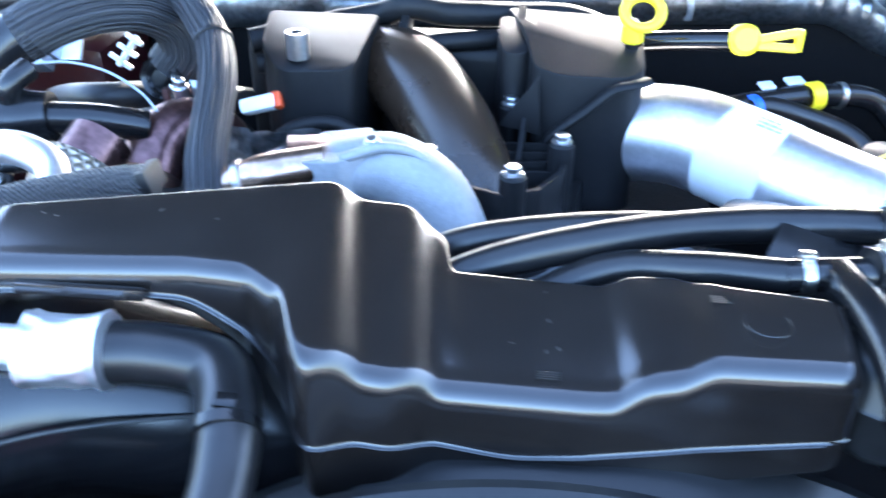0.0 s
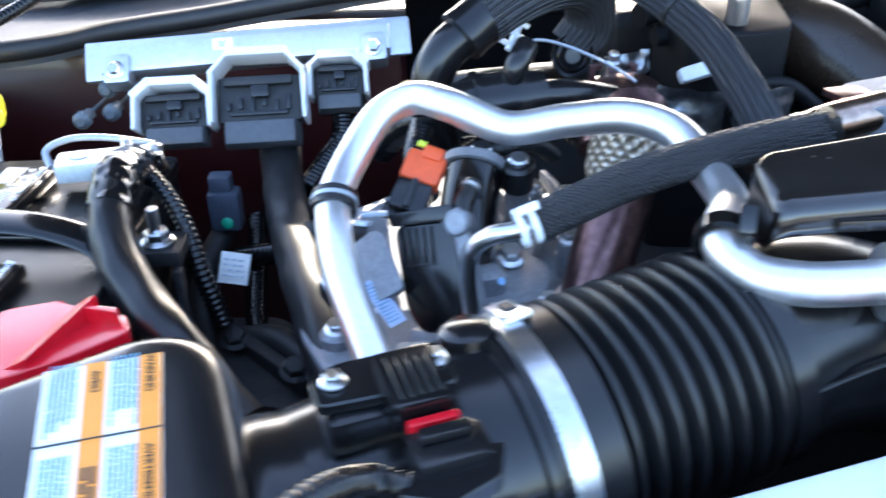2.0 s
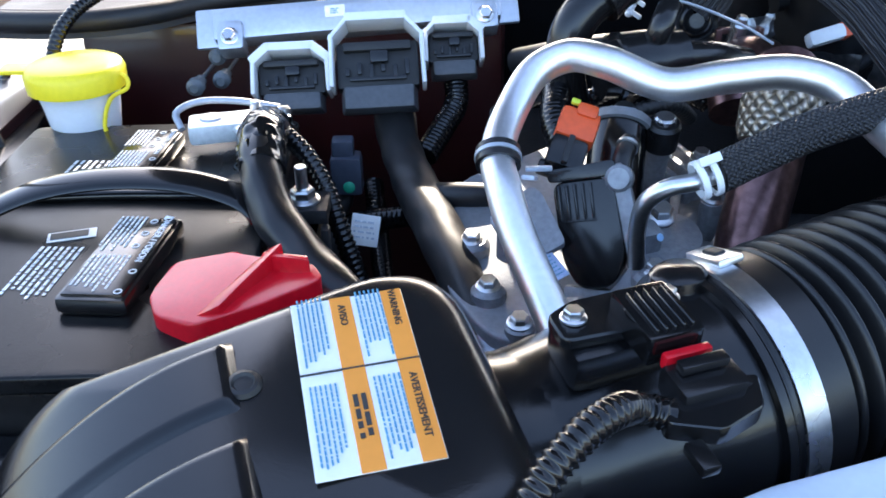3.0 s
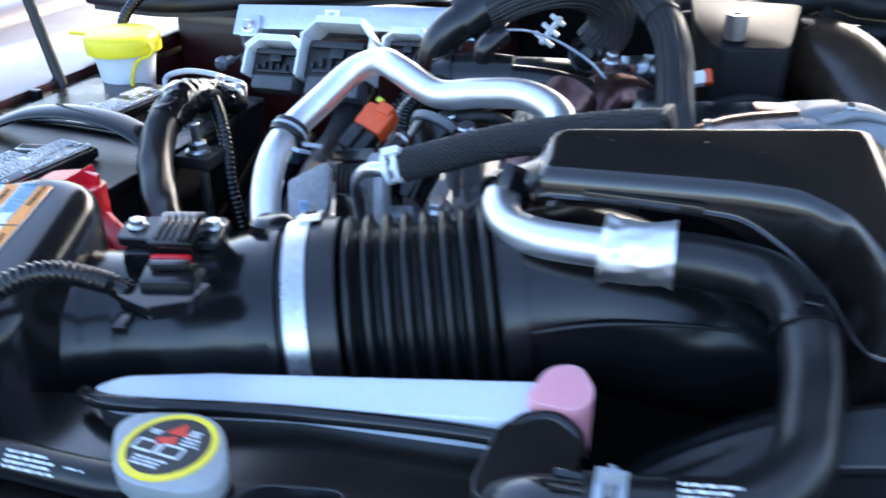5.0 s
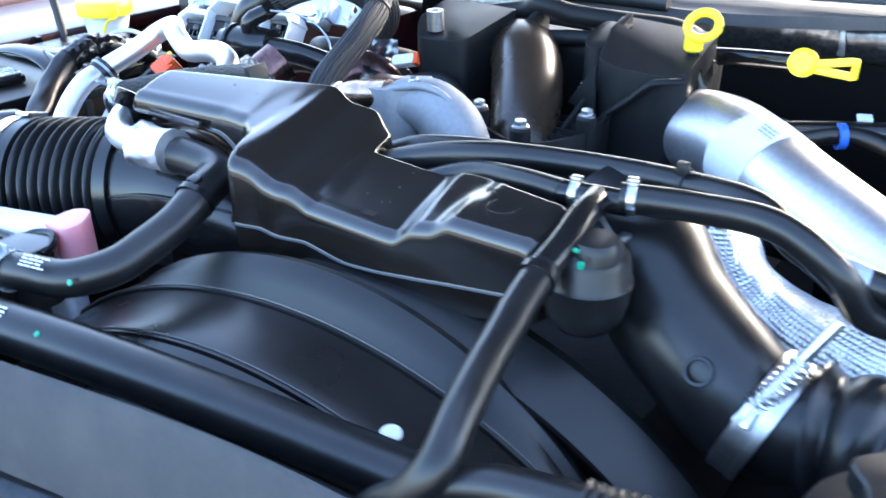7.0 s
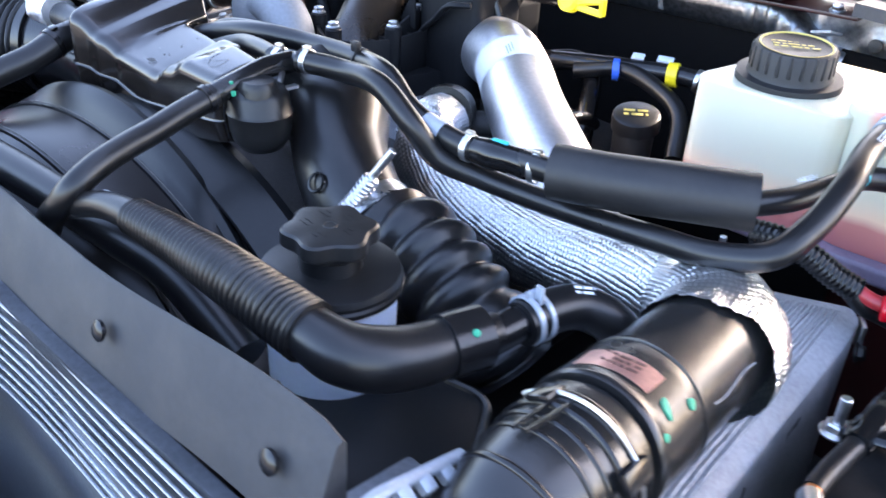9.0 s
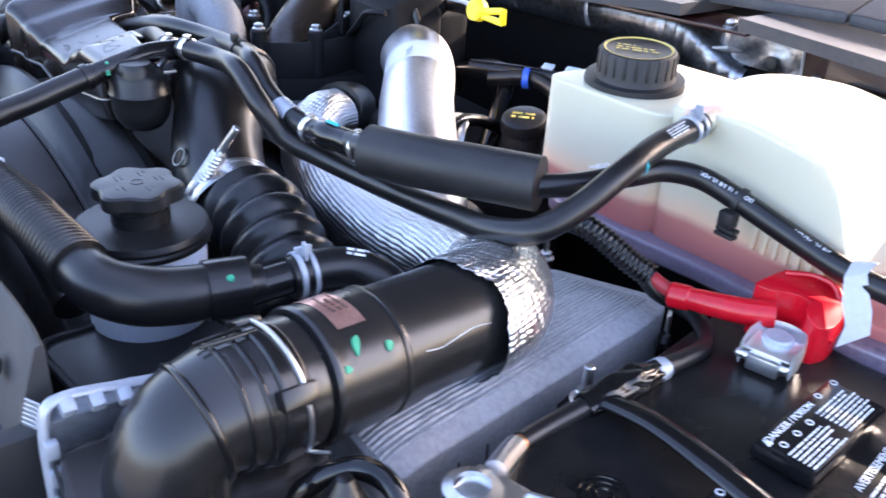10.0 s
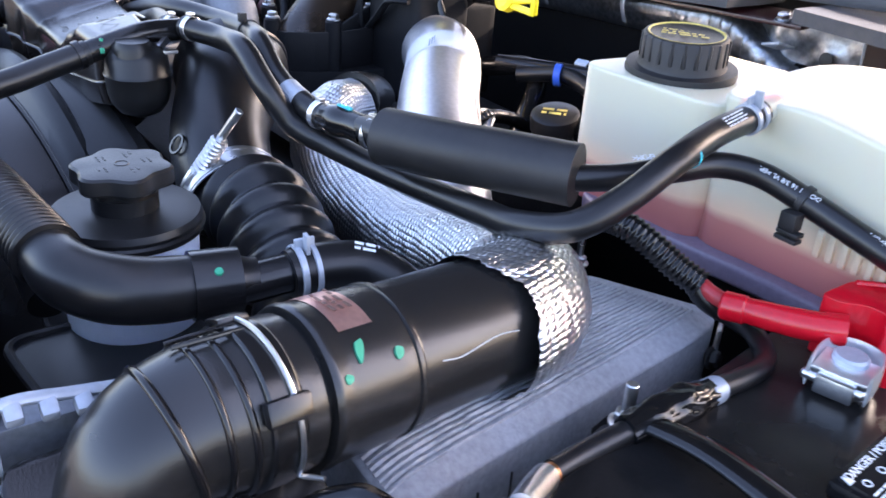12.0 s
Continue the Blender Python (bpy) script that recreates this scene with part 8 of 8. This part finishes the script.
rl = thing("terminal_cover", "bright red plastic positive terminal cover on the battery", "terminal cover", (-0.69, 0.37, 1.08))
o = rounded([(-0.730, 0.362), (-0.738, 0.382), (-0.727, 0.408), (-0.696, 0.406), (-0.672, 0.392), (-0.644, 0.372), (-0.636, 0.352), (-0.668, 0.346), (-0.706, 0.346)], 0.006, 3)
part("body", prism(o, 1.058, lambda x, y: 1.090 + 0.33 * max(0, x + 0.715) + (0.006 if y > 0.40 else 0.0), 0.005, 3), RED, rl)
part("fin", prism([(-0.706, 0.352), (-0.668, 0.382), (-0.660, 0.379), (-0.690, 0.348)], 1.085, lambda x, y: 1.094 + 0.62 * max(0, x + 0.706), 0.0015), RED, rl)
part("ridge", prism([(-0.672, 0.380), (-0.646, 0.368), (-0.644, 0.362), (-0.668, 0.374)], 1.090, lambda x, y: 1.117 + 0.15 * (x + 0.67), 0.0015), RED, rl)
part("plus_mark", merge(rbox((0.012, 0.003, 0.001), Matrix.Translation((-0.712, 0.402, 1.0965)), 0), rbox((0.003, 0.012, 0.001), Matrix.Translation((-0.712, 0.402, 1.0966)), 0)), mat("dark_red_mark", (0.3, 0.01, 0.01), 0.4), rl)
part("lip", sweep([(-0.740, 0.350, 1.060), (-0.715, 0.322, 1.060), (-0.66, 0.330, 1.062), (-0.632, 0.350, 1.064)], 0.004, 10), RED, rl)
solo("positive_cable", sweep([(-0.642, 0.358, 1.088), (-0.618, 0.350, 1.078), (-0.595, 0.345, 1.06), (-0.58, 0.34, 1.03)], 0.008, 16), mat("red_cable", (0.45, 0.03, 0.035), 0.35), "red battery cable leaving the red terminal cover", "cable")

fcl = thing("fuse_clamp", "zinc and clear plastic negative terminal clamp on the battery", "battery terminal", (-0.73, 0.615, 1.08))
part("plate", merge(rbox((0.056, 0.030, 0.016), Matrix.Translation((-0.738, 0.611, 1.096)) @ Matrix.Rotation(0.2, 4, "Z"), 0.004), rbox((0.040, 0.026, 0.014), Matrix.Translation((-0.710, 0.621, 1.095)) @ Matrix.Rotation(0.35, 4, "Z"), 0.003)), mat("clouded_pale_metal", (0.74, 0.78, 0.78), 0.4, 0.15, var=0.12, bump=0.3), fcl)
part("post", cyl((-0.748, 0.610, 1.10), (-0.748, 0.610, 1.1055), 0.0095, 22), GREYCLIP, fcl)
part("bolt", merge(cyl((-0.727, 0.600, 1.098), (-0.722, 0.592, 1.098), 0.0042, 8), cyl((-0.716, 0.624, 1.095), (-0.716, 0.624, 1.112), 0.0045, 10), cyl((-0.695, 0.622, 1.088), (-0.695, 0.626, 1.106), 0.006, 14)), STEEL, fcl)
part("bracket_wire", sweep([(-0.772, 0.610, 1.095), (-0.778, 0.622, 1.104), (-0.765, 0.634, 1.108), (-0.735, 0.636, 1.108), (-0.70, 0.64, 1.10)], 0.0028, 10, 0.004), GREYCLIP, fcl)
for p in ((-0.7755, 0.770, 1.1023), (-0.7725, 0.760, 1.0830), (-0.7910, 0.735, 1.0855)):
    solo("bulkhead_plug", lathe([(0, 0.006), (0.004, 0.006), (0.0055, 0.003), (0.008, 0.001), (0.0085, -0.004), (0.006, -0.006), (0.006, -0.020), (0.0022, -0.022), (0.0022, -0.110), (0, -0.110)], p, (0, -1.0, 0.05), 20), mat("clear_grey_plastic", (0.12, 0.14, 0.16), 0.25), "grey plastic harness plug behind the battery", "plug", "harness plugs")


lc = thing("negative_cable", "taped black battery cable arching over a stud", "cable", (-0.68, 0.5, 1.08))
part("cable", sweep([(-0.695, 0.622, 1.085), (-0.697, 0.600, 1.098), (-0.698, 0.570, 1.110), (-0.696, 0.535, 1.115), (-0.692, 0.500, 1.106), (-0.680, 0.470, 1.090), (-0.658, 0.440, 1.074), (-0.628, 0.410, 1.058), (-0.595, 0.38, 1.03)], [0.010, 0.012, 0.015, 0.0155, 0.0145, 0.0145, 0.0145, 0.014, 0.014], 26, 0.0022, wob=0.0018), RUB, lc, smooth=60)
part("tape_wrap", sweep([(-0.6965, 0.606, 1.094), (-0.698, 0.570, 1.110), (-0.696, 0.535, 1.115), (-0.692, 0.502, 1.107)], [0.0135, 0.0158, 0.0164, 0.0150], 30, 0.0018, wob=0.0026, wobf=2.4), PLG, lc, "crumpled glossy tape", 50)
part("side_loom", sweep([(-0.688, 0.57, 1.108), (-0.670, 0.552, 1.098), (-0.655, 0.535, 1.078), (-0.645, 0.52, 1.05), (-0.632, 0.51, 1.01)], 0.006, 14, 0.0012, rib=(0.0044, 0.0014, 1)), PLG, lc, smooth=80)
hexbolt("ground_stud", (-0.668, 0.512, 1.080), (0, -0.05, 1), 0.0085, "zinc ground stud with a nut beside the battery", stud=0.018)
solo("stud_bracket", merge(box(-0.685, -0.651, 0.498, 0.530, 1.068, 1.079, 0.002), box(-0.656, -0.650, 0.49, 0.50, 0.98, 1.068, 0.002)), DARKCAST, "dark metal bracket under the ground stud", "bracket")

# control module on the firewall
cmod = thing("control_module", "silver aluminium engine control module with three large connectors", "control module", (-0.65, 0.76, 1.1))
mm = plane_pose((-0.643, 0.775, 1.134), (1, 0.060, 0.045), (-0.03, 0.62, 0.78))
part("case", rbox((0.262, 0.028, 0.020), mm, 0.004), PLATE, cmod)
part("rear_plate", rbox((0.300, 0.038, 0.006), mm @ Matrix.Translation((0.0, 0.006, -0.012)), 0.003), PLATE, cmod)
for x in (-0.115, 0.115):
    part("boss", rbox((0.024, 0.028, 0.026), mm @ Matrix.Translation((x, -0.012, 0.003)), 0.005), PLATE, cmod)
    hexbolt("bolt", mm @ V((x, -0.014, 0.016)), mm.to_3x3() @ V((0, 0, 1)), 0.006, "", cmod)
part("label", rbox((0.018, 0.011, 0.0006), mm @ Matrix.Translation((-0.020, 0.004, 0.0106)), 0), PAPER, cmod, "small white label")
part("print", bars(0.008, 0.006, 3, mm @ Matrix.Translation((-0.020, 0.004, 0.0111)), 1, 0.5), TEALP, cmod)


def big_plug(x, w, h, y, z, tall):
    th = thing("harness_connector", "large black harness connector with a white lever frame", "connector", (x, y, z - h), "module connectors")
    m = plane_pose((x, y, z), (1, 0.03, 0.02), (0, 0.55, 0.83))
    part("housing", merge(rbox((w * 0.90, h * 0.60, 0.022), m @ Matrix.Translation((0, -h * 0.02, -0.003)), 0.003), rbox((w * 0.74, h * 0.12, 0.028), m @ Matrix.Translation((0, h * 0.20, 0.001)), 0.002)), PLM, th)
    for k in range(6):
        part("slot_rib", rbox((w * 0.05, h * (0.10 + 0.05 * (k % 3)), 0.006), m @ Matrix.Translation((-w * 0.33 + w * 0.13 * k, -h * 0.12 + h * 0.04 * (k % 2), 0.010)), 0.001), PL, th)
    part("latch_bar", merge(rbox((w * 0.62, h * 0.05, 0.006), m @ Matrix.Translation((0, -h * 0.22, 0.011)), 0.001), rbox((w * 0.20, h * 0.16, 0.008), m @ Matrix.Translation((w * 0.02, h * 0.06, 0.012)), 0.002)), PL, th)
    part("skirt", rbox((w * 0.86, h * 0.34, 0.022), m @ Matrix.Translation((0, -h * 0.46, 0.003)), 0.003, taper=0.88), mat("grey_connector_plastic", (0.085, 0.09, 0.10), 0.45, bump=0.2), th, "grey connector skirt")
    t = h * (0.56 if tall else 0.46)
    side = h * 0.30
    line = [m @ V(p) for p in ((-w * 0.50, -side, 0.006), (-w * 0.49, t * 0.55, 0.006), (-w * 0.30, t, 0.006), (w * 0.30, t, 0.006), (w * 0.49, t * 0.55, 0.006), (w * 0.50, -side, 0.006))]
    bits = []
    for a, b in zip(line, line[1:]):
        d = b - a
        bits.append(rbox((d.length + 0.005, 0.0075 if abs(d.x) > abs(d.z) * 1.2 else 0.0036, 0.032), plane_pose((a + b) / 2, d, (m.to_3x3() @ V((0, 0, 1))).cross(d)), 0.0015))
    part("lever_frame", merge(*bits), WHITE, th, "white lever frame")
    return th


big_plug(-0.698, 0.064, 0.050, 0.711, 1.0995, False)
big_plug(-0.623, 0.078, 0.066, 0.705, 1.1115, True)
big_plug(-0.5575, 0.049, 0.044, 0.735, 1.1150, False)
hl = thing("wiring_harness", "thick black taped wiring harness dropping from the control module", "cable", (-0.59, 0.6, 1.0))
part("trunk", sweep([(-0.612, 0.722, 1.075), (-0.610, 0.700, 1.062), (-0.604, 0.660, 1.050), (-0.592, 0.600, 1.045), (-0.574, 0.530, 1.040), (-0.556, 0.465, 1.025), (-0.540, 0.42, 1.005)], [0.020, 0.019, 0.017, 0.0175, 0.0175, 0.0165, 0.016], 26, 0.003, wob=0.0018), RUBM, hl, smooth=60)
part("boot", rbox((0.036, 0.03, 0.022), Matrix.Translation((-0.612, 0.722, 1.075)), 0.006), RUB, hl)
part("branch", sweep([(-0.556, 0.735, 1.092), (-0.556, 0.712, 1.072), (-0.568, 0.690, 1.06), (-0.585, 0.66, 1.045)], 0.0095, 18, 0.0012, rib=(0.0042, 0.0016, 1)), PLG, hl, smooth=80)
part("side_branch", sweep([(-0.594, 0.585, 1.045), (-0.560, 0.57, 1.052), (-0.53, 0.57, 1.05)], 0.010, 16), RUBM, hl)
part("silver_tape", sweep([(-0.545, 0.435, 1.012), (-0.538, 0.415, 1.003)], 0.0172, 24, 0.003, wob=0.002), FOILB, hl, "silver tape wrap", 60)
part("paper_tag", rbox((0.022, 0.024, 0.0008), plane_pose((-0.632, 0.562, 1.028), (1, 0.1, -0.25), (0.1, 0.5, 0.85)), 0.0003), PAPER, hl, "white paper tag")
part("tag_print", bars(0.017, 0.016, 4, plane_pose((-0.632, 0.5612, 1.0288), (1, 0.1, -0.25), (0.1, 0.5, 0.85)), 21, 0.35), GREYCLIP, hl, "unreadable grey print")
for pts, r in (([(-0.66, 0.69, 1.03), (-0.655, 0.65, 1.02), (-0.665, 0.60, 1.005), (-0.66, 0.55, 0.985), (-0.64, 0.50, 0.97)], 0.010),
               ([(-0.70, 0.66, 1.0), (-0.665, 0.63, 0.995), (-0.635, 0.61, 1.01), (-0.60, 0.60, 1.02)], 0.0085),
               ([(-0.63, 0.66, 1.02), (-0.625, 0.61, 1.0), (-0.618, 0.55, 0.985), (-0.60, 0.49, 0.965)], 0.0075),
               ([(-0.68, 0.56, 0.965), (-0.64, 0.54, 0.975), (-0.60, 0.525, 0.985), (-0.57, 0.50, 0.98)], 0.012)):
    solo("wiring_loom", sweep(pts, r, 14, 0.0014, rib=(0.0044, 0.0012, 1) if r < 0.009 else None), PLG if r < 0.009 else RUBM, "black wiring loom beside the wiring harness", "cable", "looms beside the engine", smooth=80)
for x, y, z in ((-0.628, 0.515, 0.995), (-0.578, 0.468, 1.0)):
    hexbolt("bolt", (x, y, z), (0.1, -0.4, 1), 0.008, "dark steel bolt on the inner bracket", None, DARKCAST)
ip = thing("inner_bracket", "dark metal bracket beside the engine", "bracket", (-0.60, 0.5, 0.95))
part("plate", prism(rounded([(-0.66, 0.47), (-0.565, 0.44), (-0.555, 0.50), (-0.60, 0.56), (-0.66, 0.56)], 0.015), 0.93, 0.985, 0.006), DARKCAST, ip)
part("web", bar((-0.65, 0.55, 0.985), (-0.57, 0.46, 0.992), 0.010, 0.016), DARKCAST, ip)
pg = thing("harness_plug", "dark blue-grey plug with a green dot", "connector", (-0.65, 0.637, 1.05))
part("body", merge(rbox((0.026, 0.02, 0.034), Matrix.Translation((-0.650, 0.637, 1.042)), 0.004), rbox((0.018, 0.016, 0.016), Matrix.Translation((-0.652, 0.640, 1.064)), 0.003)), mat("blue_grey_plastic", (0.05, 0.06, 0.085), 0.4), pg)
part("dot", lathe([(0, 0.001), (0.004, 0.0008), (0.005, 0)], (-0.648, 0.6255, 1.034), (0, -1, 0.2), 14), GREEN, pg)

# washer bottle
wb = thing("washer_bottle", "white washer fluid filler neck with a yellow flip cap", "washer bottle", (-0.87, 0.675, 0.95))
part("neck", lathe([(0, -0.16), (0.020, -0.16), (0.022, -0.075), (0.0275, -0.055), (0.031, -0.030), (0.0345, -0.014), (0.036, -0.012), (0.036, -0.008), (0, -0.008)], (-0.870, 0.674, 1.128), (0, 0, 1), 40), mat_tank("washer_plastic", (0.82, 0.85, 0.9), 0.4), wb, smooth=60)
part("cap", lathe([(0.036, -0.018), (0.0395, -0.017), (0.0402, -0.004), (0.038, 0.001), (0.034, 0.003), (0.015, 0.0045), (0, 0.0045)], (-0.870, 0.674, 1.128), (0, 0, 1), 48), YEL, wb, "yellow flip cap")
part("thumb_tab", rbox((0.030, 0.022, 0.004), Matrix.Translation((-0.912, 0.668, 1.128)), 0.0018), YEL, wb)
part("tether", sweep([(-0.834, 0.668, 1.124), (-0.826, 0.666, 1.118), (-0.826, 0.662, 1.112), (-0.838, 0.655, 1.106), (-0.846, 0.650, 1.085), (-0.843, 0.648, 1.062)], 0.0018, 8, 0.002), YEL, wb)
solo("washer_hose", sweep([(-0.905, 0.70, 1.05), (-0.90, 0.715, 1.13), (-0.885, 0.735, 1.155), (-0.845, 0.79, 1.175), (-0.80, 0.83, 1.20), (-0.75, 0.87, 1.22)], 0.0055, 14, 0.0012, rib=(0.0045, 0.001, 1)), PLG, "thin black corrugated washer hose", "hose", smooth=80)
solo("hood_prop", sweep([(-0.925, 0.635, 1.06), (-0.945, 0.640, 1.12), (-1.02, 0.66, 1.40), (-1.04, 0.68, 1.60)], 0.006, 12, 0.02), PLM, "thin black gas strut holding the hood", "strut")
sl = thing("side_shelf", "black plastic shelf along the inner fender", "trim panel", (-0.93, 0.5, 1.0))
part("rail", prism(rounded([(-0.955, 0.28), (-0.915, 0.28), (-0.905, 0.62), (-0.92, 0.72), (-0.955, 0.72)], 0.01), 1.0, 1.075, 0.005), PL, sl)
for i in range(4):
    part("rib", box(-0.953, -0.92, 0.32 + 0.09 * i, 0.327 + 0.09 * i, 1.075, 1.084, 0.001), PL, sl)
